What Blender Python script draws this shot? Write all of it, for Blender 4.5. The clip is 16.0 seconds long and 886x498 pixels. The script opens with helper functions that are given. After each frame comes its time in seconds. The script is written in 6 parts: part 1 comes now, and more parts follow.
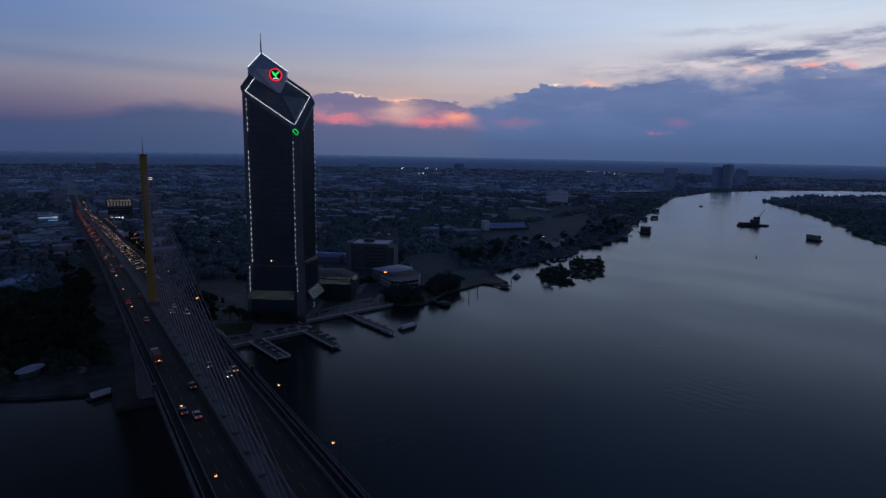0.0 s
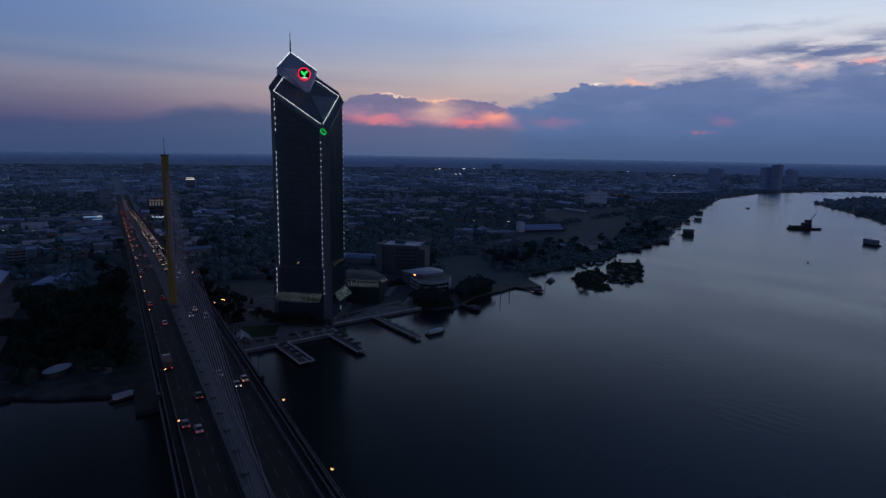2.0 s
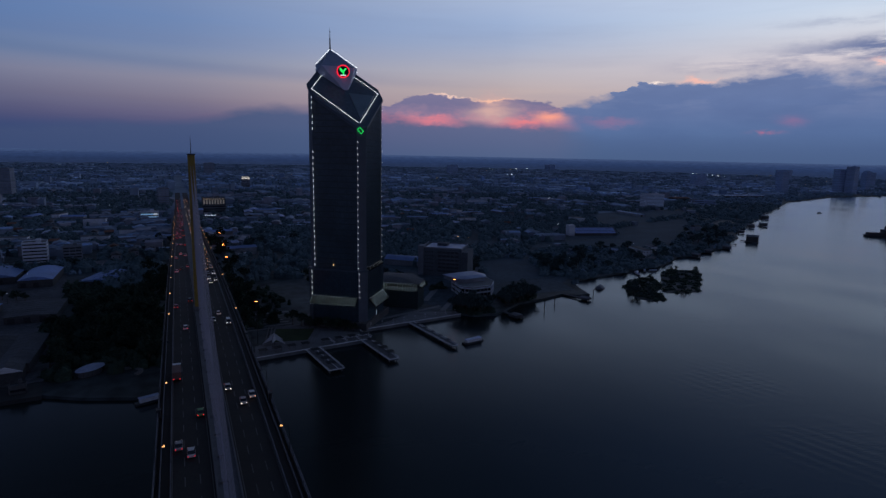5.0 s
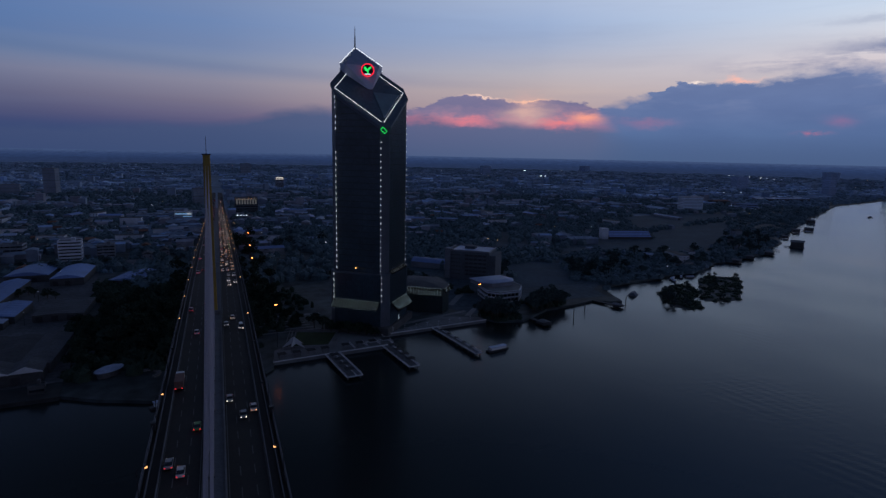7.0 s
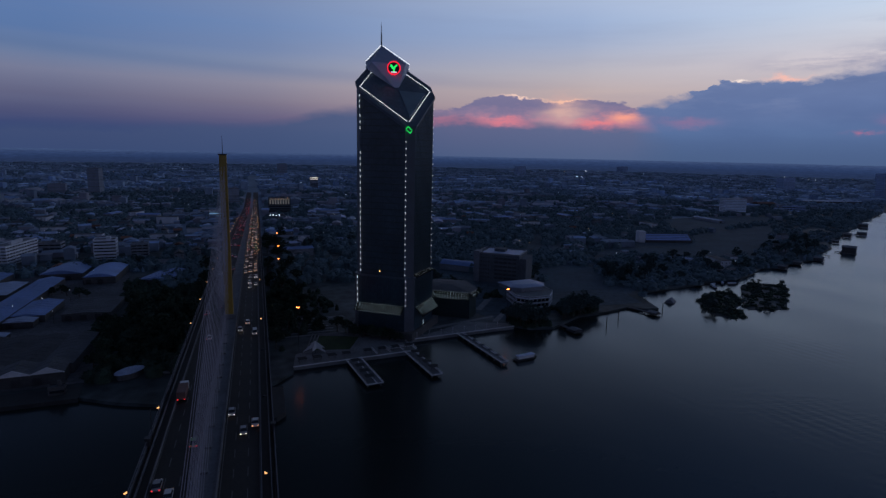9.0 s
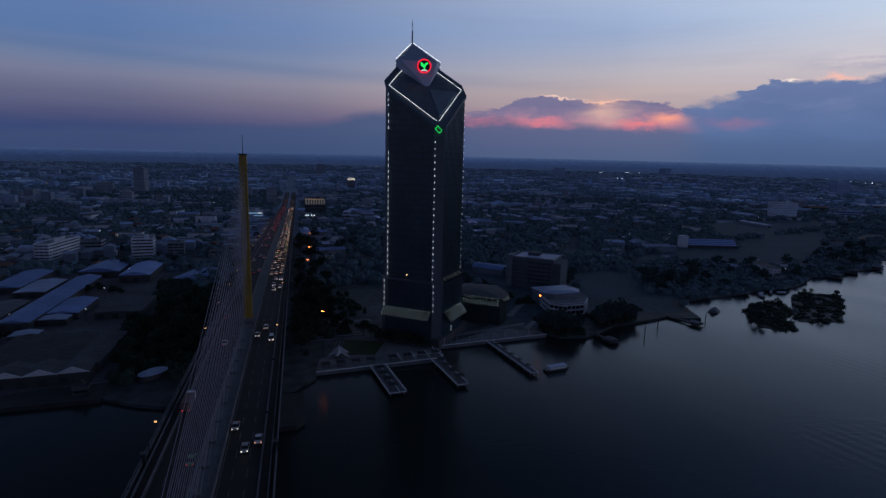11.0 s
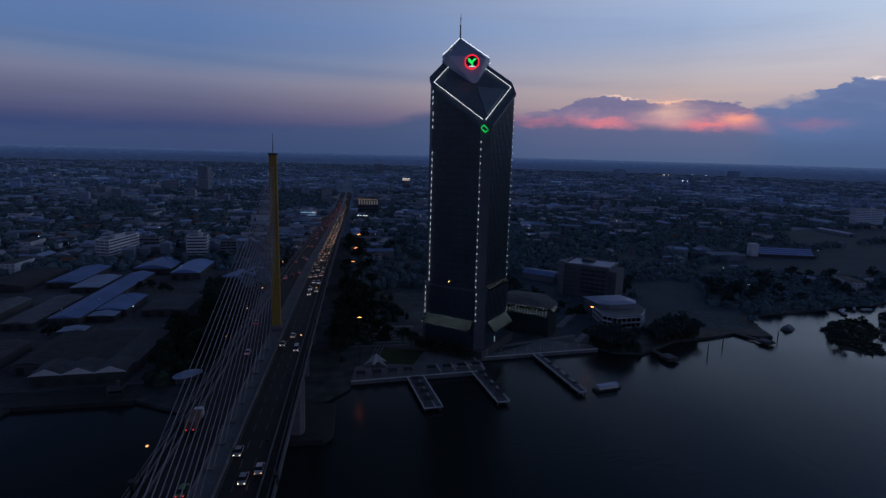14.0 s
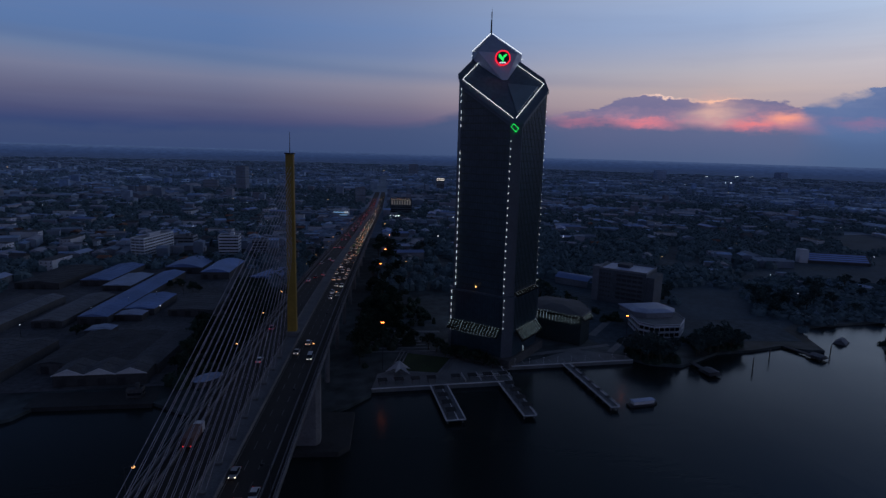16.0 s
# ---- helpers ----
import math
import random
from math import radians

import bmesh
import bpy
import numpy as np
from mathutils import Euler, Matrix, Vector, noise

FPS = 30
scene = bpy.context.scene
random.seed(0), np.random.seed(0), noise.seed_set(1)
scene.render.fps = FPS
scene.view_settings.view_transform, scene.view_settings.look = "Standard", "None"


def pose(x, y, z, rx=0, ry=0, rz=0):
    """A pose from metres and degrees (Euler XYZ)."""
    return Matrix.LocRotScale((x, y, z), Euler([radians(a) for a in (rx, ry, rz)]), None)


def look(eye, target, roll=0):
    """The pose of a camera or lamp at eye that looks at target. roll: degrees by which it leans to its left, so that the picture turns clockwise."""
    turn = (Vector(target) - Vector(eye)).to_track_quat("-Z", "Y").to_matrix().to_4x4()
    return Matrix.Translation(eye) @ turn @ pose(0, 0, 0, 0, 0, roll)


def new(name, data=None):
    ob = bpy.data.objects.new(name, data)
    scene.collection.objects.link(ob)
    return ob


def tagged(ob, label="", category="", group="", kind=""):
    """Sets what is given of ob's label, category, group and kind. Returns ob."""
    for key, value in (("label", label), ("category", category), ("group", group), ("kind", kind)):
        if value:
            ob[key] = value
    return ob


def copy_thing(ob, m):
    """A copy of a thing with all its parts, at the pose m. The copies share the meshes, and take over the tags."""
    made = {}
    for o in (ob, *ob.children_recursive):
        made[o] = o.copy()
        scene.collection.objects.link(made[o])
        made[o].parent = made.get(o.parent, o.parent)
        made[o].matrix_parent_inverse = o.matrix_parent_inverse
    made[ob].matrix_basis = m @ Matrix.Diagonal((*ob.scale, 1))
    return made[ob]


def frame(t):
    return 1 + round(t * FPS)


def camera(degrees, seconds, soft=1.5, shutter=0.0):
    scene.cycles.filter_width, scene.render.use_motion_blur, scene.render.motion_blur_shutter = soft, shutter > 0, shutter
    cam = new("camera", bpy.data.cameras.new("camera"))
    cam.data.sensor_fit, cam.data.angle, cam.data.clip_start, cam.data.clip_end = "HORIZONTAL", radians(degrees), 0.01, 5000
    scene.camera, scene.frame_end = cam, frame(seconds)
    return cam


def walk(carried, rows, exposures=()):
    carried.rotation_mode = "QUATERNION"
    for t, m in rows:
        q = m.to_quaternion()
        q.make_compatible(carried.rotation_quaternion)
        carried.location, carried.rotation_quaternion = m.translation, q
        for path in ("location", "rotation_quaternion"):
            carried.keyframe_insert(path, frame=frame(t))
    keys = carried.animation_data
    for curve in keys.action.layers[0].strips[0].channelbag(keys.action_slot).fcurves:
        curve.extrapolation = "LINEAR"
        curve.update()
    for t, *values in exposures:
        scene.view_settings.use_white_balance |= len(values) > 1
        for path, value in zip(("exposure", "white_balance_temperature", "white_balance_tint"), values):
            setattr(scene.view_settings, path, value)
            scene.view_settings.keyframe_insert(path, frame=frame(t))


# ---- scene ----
cam = camera(75.8, 16.0, soft=1.4)
PATH = [
    (0, (0.807, 0.512, 120.801), (2.11, 1.993, 120.473), 1.1),
    (0.5, (3.89, 1.999, 120.771), (5.169, 3.501, 120.442), 1.1),
    (1, (7.002, 3.475, 120.737), (8.253, 5.001, 120.408), 1.1),
    (1.5, (10.032, 4.996, 120.702), (11.258, 6.541, 120.372), 1.0),
    (2, (13.062, 6.584, 120.652), (14.264, 8.148, 120.323), 1.0),
    (2.5, (16.014, 8.23, 120.597), (17.194, 9.811, 120.267), 1.0),
    (3, (18.937, 9.902, 120.557), (20.093, 11.5, 120.227), 1.0),
    (3.5, (21.864, 11.626, 120.533), (22.991, 13.245, 120.204), 1.1),
    (4, (24.732, 13.379, 120.504), (25.834, 15.015, 120.174), 1.1),
    (6.5, (38.689, 22.46, 120.333), (39.67, 24.171, 120.003), 1.2),
    (7, (41.377, 24.421, 120.313), (42.332, 26.147, 119.983), 1.2),
    (7.5, (44.069, 26.492, 120.303), (44.994, 28.235, 119.972), 1.2),
    (8, (46.725, 28.659, 120.273), (47.625, 30.413, 119.942), 1.2),
    (8.5, (49.332, 30.892, 120.245), (50.207, 32.659, 119.914), 1.3),
    (9, (51.869, 33.199, 120.219), (52.717, 34.98, 119.888), 1.2),
    (11.5, (63.791, 44.706, 120.08), (64.49, 46.55, 119.749), 1.4),
    (12, (66.088, 47.073, 120.076), (66.76, 48.928, 119.744), 1.4),
    (12.5, (68.292, 49.505, 120.103), (68.936, 51.369, 119.771), 1.4),
    (13, (70.4, 52.037, 120.137), (71.007, 53.913, 119.805), 1.5),
    (13.5, (72.445, 54.585, 120.153), (73.019, 56.472, 119.82), 1.5),
    (14, (74.486, 57.203, 120.167), (75.028, 59.099, 119.834), 1.6),
    (14.5, (76.537, 59.936, 120.166), (77.045, 61.841, 119.832), 1.6),
    (15, (78.553, 62.727, 120.148), (79.034, 64.64, 119.814), 1.7),
    (15.5, (80.513, 65.515, 120.139), (80.964, 67.434, 119.805), 1.7),
    (16, (82.349, 68.239, 120.142), (82.771, 70.165, 119.806), 1.7),
]
walk(cam, [(t, look(eye, target, roll)) for t, eye, target, roll in PATH])


# ---------------------------------------------------------------- small tools
def lin(r, g, b):
    """sRGB bytes to a linear colour."""
    return tuple(((c / 255 + 0.055) / 1.055) ** 2.4 if c > 10 else c / 255 / 12.92 for c in (r, g, b))


class Build:
    """Collects vertices and faces for one mesh."""

    def __init__(self):
        self.v, self.f, self.m = [], [], []

    def add(self, verts, faces, mat=0):
        n = len(self.v)
        self.v.extend(verts)
        self.f.extend([tuple(n + i for i in f) for f in faces])
        self.m.extend([mat] * len(faces))
        return self

    def box(self, x0, y0, z0, x1, y1, z1, mat=0, m=None):
        vs = [(x, y, z) for z in (z0, z1) for y in (y0, y1) for x in (x0, x1)]
        if m is not None:
            vs = [tuple(m @ Vector(p)) for p in vs]
        return self.add(vs, [(0, 2, 3, 1), (4, 5, 7, 6), (0, 1, 5, 4), (2, 6, 7, 3), (0, 4, 6, 2), (1, 3, 7, 5)], mat)

    def prism(self, poly, z0, z1, mat=0, m=None):
        n = len(poly)
        lo = z0 if callable(z0) else (lambda x, y: z0)
        hi = z1 if callable(z1) else (lambda x, y: z1)
        vs = [(x, y, lo(x, y)) for x, y in poly] + [(x, y, hi(x, y)) for x, y in poly]
        if m is not None:
            vs = [tuple(m @ Vector(p)) for p in vs]
        fs = [tuple(range(n - 1, -1, -1)), tuple(range(n, 2 * n))]
        fs += [(i, (i + 1) % n, n + (i + 1) % n, n + i) for i in range(n)]
        return self.add(vs, fs, mat)

    def tube(self, a, b, r0, r1=None, sides=6, mat=0):
        a, b = Vector(a), Vector(b)
        r1 = r0 if r1 is None else r1
        q = (b - a).to_track_quat("Z", "Y").to_matrix()
        vs = []
        for p, r in ((a, r0), (b, r1)):
            for i in range(sides):
                w = 2 * math.pi * i / sides
                vs.append(tuple(p + q @ Vector((r * math.cos(w), r * math.sin(w), 0))))
        fs = [tuple(range(sides - 1, -1, -1)), tuple(range(sides, 2 * sides))]
        fs += [(i, (i + 1) % sides, sides + (i + 1) % sides, sides + i) for i in range(sides)]
        return self.add(vs, fs, mat)

    def gable(self, x0, y0, x1, y1, z0, rise, over=0.4, along="y", mat=0, m=None):
        """A solid gable roof over a rectangle, its ridge along x or y."""
        x0, y0, x1, y1 = x0 - over, y0 - over, x1 + over, y1 + over
        if along == "y":
            c = (x0 + x1) / 2
            vs = [(x0, y0, z0), (x1, y0, z0), (c, y0, z0 + rise), (x0, y1, z0), (x1, y1, z0), (c, y1, z0 + rise)]
        else:
            c = (y0 + y1) / 2
            vs = [(x0, y1, z0), (x0, y0, z0), (x0, c, z0 + rise), (x1, y1, z0), (x1, y0, z0), (x1, c, z0 + rise)]
        if m is not None:
            vs = [tuple(m @ Vector(p)) for p in vs]
        return self.add(vs, [(0, 1, 2), (4, 3, 5), (0, 2, 5, 3), (2, 1, 4, 5), (1, 0, 3, 4)], mat)

    def mesh(self, name, *mats):
        me = bpy.data.meshes.new(name)
        me.from_pydata(self.v, [], self.f)
        for k in mats:
            me.materials.append(k)
        if len(mats) > 1:
            me.polygons.foreach_set("material_index", self.m)
        me.update()
        return me


def thing(name, at, label, category, group="", kind=""):
    ob = new(name)
    ob.empty_display_size = 0.5
    ob.matrix_basis = at if isinstance(at, Matrix) else pose(*at)
    return tagged(ob, label, category, group, kind)


def part(name, b, mats, parent, label="", bevel=0.0):
    """Links a Build or a ready mesh as one mesh object under a thing or a part, in its frame."""
    mats = mats if isinstance(mats, (list, tuple)) else [mats]
    me = b.mesh(name, *mats) if isinstance(b, Build) else b
    ob = new(name, me)
    ob.parent = parent
    if label:
        ob["label"] = label
    if bevel:
        k = ob.modifiers.new("edge", "BEVEL")
        k.width, k.segments, k.limit_method = bevel, 2, "ANGLE"
    return ob


def solid(name, b, mats, label, category, group="", kind=""):
    ob = part(name, b, mats, None)
    return tagged(ob, label, category, group, kind)


def inside(poly, x, y):
    hit, j = False, len(poly) - 1
    for i in range(len(poly)):
        (xi, yi), (xj, yj) = poly[i], poly[j]
        if (yi > y) != (yj > y) and x < (xj - xi) * (y - yi) / (yj - yi) + xi:
            hit = not hit
        j = i
    return hit


# ---------------------------------------------------------------- sky and light
world = bpy.data.worlds.new("dusk_sky")
scene.world = world
world.use_nodes = True
W = world.node_tree
W.nodes.clear()


def wm(op, a, b=None, c=None, clamp=False):
    n = W.nodes.new("ShaderNodeMath")
    n.operation, n.use_clamp = op, clamp
    for i, v in enumerate((a, b, c)):
        if v is None:
            continue
        if isinstance(v, (int, float)):
            n.inputs[i].default_value = v
        else:
            W.links.new(v, n.inputs[i])
    return n.outputs[0]


def wramp(fac, stops, mode="EASE"):
    n = W.nodes.new("ShaderNodeValToRGB")
    n.color_ramp.interpolation = mode
    el = n.color_ramp.elements
    while len(el) < len(stops):
        el.new(0.5)
    for e, (p, c) in zip(el, stops):
        e.position, e.color = p, (*(c if isinstance(c, tuple) else (c, c, c)), 1)
    W.links.new(fac, n.inputs[0])
    return n.outputs[0]


def wmix(fac, a, b, blend="MIX"):
    n = W.nodes.new("ShaderNodeMix")
    n.data_type, n.blend_type = "RGBA", blend
    for i, v in ((0, fac), (6, a), (7, b)):
        if isinstance(v, (int, float)):
            n.inputs[i].default_value = v
        elif isinstance(v, tuple):
            n.inputs[i].default_value = (*v, 1)
        else:
            W.links.new(v, n.inputs[i])
    return n.outputs[2]


def wnoise(vec, scale, detail=5, rough=0.55):
    n = W.nodes.new("ShaderNodeTexNoise")
    n.inputs["Scale"].default_value, n.inputs["Detail"].default_value = scale, detail
    n.inputs["Roughness"].default_value = rough
    W.links.new(vec, n.inputs["Vector"])
    return n.outputs["Fac"]


def wvec(x, y, z):
    n = W.nodes.new("ShaderNodeCombineXYZ")
    for i, v in enumerate((x, y, z)):
        if isinstance(v, (int, float)):
            n.inputs[i].default_value = v
        else:
            W.links.new(v, n.inputs[i])
    return n.outputs[0]


coord = W.nodes.new("ShaderNodeTexCoord")
sep = W.nodes.new("ShaderNodeSeparateXYZ")
W.links.new(coord.outputs["Generated"], sep.inputs[0])
DEG = 57.29578
elev = wm("SUBTRACT", wm("MULTIPLY", wm("ARCSINE", sep.outputs[2]), DEG), 0.65)
azim = wm("MULTIPLY", wm("ARCTAN2", sep.outputs[0], sep.outputs[1]), DEG)
# clear sky after sunset: a pale rose belt over the horizon, deep blue at the zenith
e01 = wm("DIVIDE", elev, 90.0, clamp=True)
clear = wramp(e01, [(0.0, lin(66, 84, 126)), (0.03, lin(88, 96, 138)), (0.06, lin(118, 113, 146)), (0.09, lin(134, 132, 160)),
                    (0.13, lin(108, 126, 166)), (0.175, lin(58, 82, 130)), (0.23, lin(29, 43, 70)), (0.32, lin(26, 35, 50)), (0.44, lin(25, 33, 46)), (0.58, lin(38, 48, 70)),
                    (1.0, lin(62, 78, 114))], "LINEAR")
# the afterglow: the sky is brighter towards the place where the sun went down
glow_a = wm("DIVIDE", wm("SUBTRACT", azim, 59.0), 45.0)
glow = wm("POWER", 2.718, wm("MULTIPLY", wm("MULTIPLY", glow_a, glow_a), -1.0))
glow_e = wm("DIVIDE", wm("SUBTRACT", elev, 13.2), 7.4)
glow = wm("MULTIPLY", glow, wm("POWER", 2.718, wm("MULTIPLY", wm("MULTIPLY", glow_e, glow_e), -1.0)))
sky = wmix(wm("MULTIPLY", glow, 0.8), clear, lin(210, 221, 242))
high_a = wm("DIVIDE", wm("SUBTRACT", azim, 70.0), 32.0)
high = wm("POWER", 2.718, wm("MULTIPLY", wm("MULTIPLY", high_a, high_a), -1.0))
high = wm("MULTIPLY", wm("MULTIPLY", high, wm("DIVIDE", wm("SUBTRACT", elev, 17.0), 9.0, clamp=True)), wm("DIVIDE", wm("SUBTRACT", 60.0, elev), 20.0, clamp=True))
sky = wmix(wm("MULTIPLY", high, 0.9), sky, lin(86, 115, 166))
a01 = wm("DIVIDE", wm("ADD", azim, 180.0), 360.0)


def az(a):
    return (a + 180) / 360


# the lowest fifteen degrees: grey-blue in the north, peach and white in the east
e15 = wm("DIVIDE", wm("ADD", elev, 1.0), 16.0, clamp=True)


def belt(*stops):
    return wramp(e15, [((e + 1) / 16, lin(*c)) for e, c in stops], "LINEAR")


north = belt((-1, (42, 60, 110)), (0.6, (48, 67, 114)), (2.0, (76, 81, 118)), (3.6, (98, 100, 130)), (5.4, (118, 123, 151)), (7.0, (107, 126, 162)), (8.4, (91, 119, 166)), (10.6, (93, 122, 171)), (15, (76, 102, 150)))
middle = belt((-1, (60, 80, 124)), (1.0, (86, 98, 138)), (2.4, (150, 124, 146)), (4.0, (186, 164, 166)), (5.4, (192, 174, 174)), (7.2, (184, 180, 190)), (9.6, (163, 176, 204)), (11.5, (152, 174, 211)), (15, (140, 168, 212)))
east = belt((-1, (74, 96, 138)), (2.0, (120, 126, 162)), (5.0, (190, 182, 190)), (7.4, (216, 206, 212)), (9.0, (212, 212, 222)), (11.5, (206, 220, 238)), (15, (204, 220, 240)))
to_mid = wramp(a01, [(0.0, 0.0), (az(-8), 0.0), (az(8), 0.22), (az(22), 0.62), (az(40), 1.0), (1.0, 1.0)], "LINEAR")
to_east = wramp(a01, [(0.0, 0.0), (az(38), 0.0), (az(66), 1.0), (az(100), 1.0), (az(150), 0.0), (1.0, 0.0)], "LINEAR")
low = wmix(to_east, wmix(to_mid, north, middle), east)
behind = wramp(a01, [(0.0, 0.0), (az(-60), 0.5), (az(-30), 1.0), (az(110), 1.0), (az(160), 0.0), (1.0, 0.0)], "LINEAR")
low_w = wm("DIVIDE", wm("SUBTRACT", 15.0, elev), 4.5, clamp=True)
sky = wmix(wm("MULTIPLY", low_w, behind), sky, low)
# faint high streaks, and one long grey-blue veil in the north
streak = wnoise(wvec(wm("MULTIPLY", azim, 0.03), wm("MULTIPLY", elev, 0.33), 3.1), 1.6, 4, 0.6)
streak = wm("MULTIPLY", wm("SUBTRACT", streak, 0.47, clamp=True), 1.5, clamp=True)
sky = wmix(wm("MULTIPLY", streak, 0.28), sky, lin(118, 124, 154))
veil = wm("DIVIDE", wm("SUBTRACT", elev, wm("SUBTRACT", 6.9, wm("MULTIPLY", azim, 0.03))), 0.55)
veil = wm("POWER", 2.718, wm("MULTIPLY", wm("MULTIPLY", veil, veil), -1.0))
sky = wmix(wm("MULTIPLY", wm("MULTIPLY", veil, wm("SUBTRACT", 1.0, to_mid)), 0.35), sky, lin(80, 106, 152))
# noise that frays and puffs the clouds
puff = wnoise(wvec(wm("MULTIPLY", azim, 0.34), wm("MULTIPLY", elev, 0.8), 8.2), 1.3, 6, 0.6)
puff0 = wm("SUBTRACT", puff, 0.5)
crisp0 = wm("SUBTRACT", wnoise(wvec(wm("MULTIPLY", azim, 0.75), wm("MULTIPLY", elev, 1.7), 22.8), 1.4, 6, 0.62), 0.5)
roll_n = wnoise(wvec(wm("MULTIPLY", azim, 0.16), wm("MULTIPLY", elev, 0.5), 15.7), 1.3, 4, 0.5)
roll0 = wm("SUBTRACT", roll_n, 0.5)


def spot(a0, wa, e0, we, wob=1.0):
    """A soft frayed patch of sky round one direction, 0 to 1."""
    da = wm("DIVIDE", wm("SUBTRACT", wm("ADD", azim, wm("MULTIPLY", roll0, 4.0 * wob)), a0), wa)
    de = wm("DIVIDE", wm("SUBTRACT", wm("ADD", elev, wm("ADD", wm("MULTIPLY", puff0, 1.7 * wob), wm("MULTIPLY", crisp0, 1.0 * wob))), e0), we)
    return wm("POWER", 2.718, wm("MULTIPLY", wm("ADD", wm("MULTIPLY", da, da), wm("MULTIPLY", de, de)), -1.0))


def rim(edge, a0, wa, we, drop=0.0):
    """The lit upper edge of a cloud over a stretch of the horizon."""
    da = wm("DIVIDE", wm("SUBTRACT", azim, a0), wa)
    de = wm("DIVIDE", wm("ADD", wm("SUBTRACT", elev, edge), drop), we)
    return wm("POWER", 2.718, wm("MULTIPLY", wm("ADD", wm("MULTIPLY", da, da), wm("MULTIPLY", de, de)), -1.0))


# low haze bank along the whole horizon
low_top = wramp(a01, [(0.0, 0.15), (az(-20), 0.10), (az(0), 0.16), (az(9), 0.22), (az(13), 0.34), (az(20), 0.36), (az(27), 0.34), (az(31), 0.26), (az(43), 0.26), (az(60), 0.3), (1.0, 0.2)], "LINEAR")
low_top = wm("ADD", wm("MULTIPLY", low_top, 10.0), wm("MULTIPLY", roll0, 1.6))
low_k = wm("MULTIPLY", wm("DIVIDE", wm("SUBTRACT", low_top, elev), 0.9, clamp=True), 0.93)
bank_low = wmix(to_mid, lin(66, 79, 117), lin(84, 103, 140))
# the mauve cloud, pink underneath
m_top = wramp(a01, [(0.0, 0.0), (az(19), 0.0), (az(23), 0.34), (az(26.5), 0.37), (az(27.6), 0.43), (az(28.6), 0.475), (az(30.2), 0.505), (az(32.8), 0.50), (az(34.3), 0.465), (az(35.4), 0.44),
                    (az(38.4), 0.48), (az(39.5), 0.465), (az(42.5), 0.45), (az(43.8), 0.39), (az(45), 0.33), (az(47), 0.0), (1.0, 0.0)], "LINEAR")
m_top = wm("ADD", wm("ADD", wm("MULTIPLY", m_top, 10.0), wm("MULTIPLY", puff0, 1.5)), wm("MULTIPLY", crisp0, 0.8))
m_k = wm("DIVIDE", wm("SUBTRACT", m_top, elev), 0.16, clamp=True)
m_e = wm("DIVIDE", wm("ADD", wm("ADD", wm("ADD", elev, wm("MULTIPLY", puff0, 2.2)), wm("MULTIPLY", crisp0, 1.4)), wm("MULTIPLY", roll0, 1.2)), 6.0, clamp=True)
mauve = wramp(m_e, [(0.30, lin(184, 126, 150)), (0.42, lin(172, 130, 154)), (0.54, lin(136, 120, 152)), (0.68, lin(112, 110, 148)), (0.85, lin(116, 113, 150))], "LINEAR")
m_on = wramp(a01, [(0.0, 0.0), (az(20), 0.0), (az(26), 1.0), (az(44), 1.0), (az(47), 0.0), (1.0, 0.0)], "LINEAR")
sky = wmix(wm("MULTIPLY", wm("MULTIPLY", m_k, m_on), 0.92), sky, mauve)
sky = wmix(wm("MULTIPLY", spot(36.9, 1.7, 3.5, 1.2), 0.95), sky, lin(212, 172, 166))
sky = wmix(low_k, sky, bank_low)
sky = wmix(wm("MULTIPLY", spot(31.3, 2.6, 2.6, 0.42), 0.8), sky, lin(226, 128, 142))
sky = wmix(wm("MULTIPLY", spot(40.0, 2.0, 2.5, 0.4), 0.85), sky, lin(236, 130, 136))
sky = wmix(wm("MULTIPLY", spot(25.0, 2.6, 2.7, 0.45), 0.4), sky, lin(206, 122, 142))
# cloud bank rising in the east
top = wramp(a01, [(0.0, 0.2), (az(-60), 0.1), (az(20), 0.1), (az(42.8), 0.2), (az(43.7), 0.45), (az(45.8), 0.49), (az(48.3), 0.52), (az(50.4), 0.61), (az(54.5), 0.625), (az(56.5), 0.607), (az(59.4), 0.655),
                  (az(61.8), 0.735), (az(63), 0.76), (az(65.1), 0.745), (az(67), 0.725), (az(70), 0.725), (az(76), 0.70), (az(80), 0.72), (az(100), 0.7), (az(130), 0.5), (1.0, 0.2)], "LINEAR")
top_e = wm("ADD", wm("ADD", wm("MULTIPLY", top, 10.0), wm("ADD", wm("MULTIPLY", puff0, 2.0), wm("MULTIPLY", crisp0, 0.7))), wm("MULTIPLY", roll0, 0.8))
edge_n = wnoise(wvec(wm("MULTIPLY", azim, 0.09), wm("MULTIPLY", elev, 0.2), 31.3), 1.3, 3, 0.5)
edge_w = wm("ADD", 0.12, wm("MULTIPLY", wm("SUBTRACT", edge_n, 0.42, clamp=True), 7.0))
bank = wm("DIVIDE", wm("SUBTRACT", top_e, elev), edge_w, clamp=True)
e_bank = wm("DIVIDE", wm("ADD", elev, 1.0), 10.0, clamp=True)
cloud = wramp(e_bank, [(0.0, lin(74, 96, 138)), (0.25, lin(88, 112, 156)), (0.5, lin(97, 119, 165)), (0.8, lin(108, 126, 170)), (1.0, lin(118, 132, 174))], "LINEAR")
cloud = wmix(wm("MULTIPLY", wm("SUBTRACT", wm("MULTIPLY", roll_n, 2.0), 0.6, clamp=True), 0.4), cloud, lin(76, 96, 142))
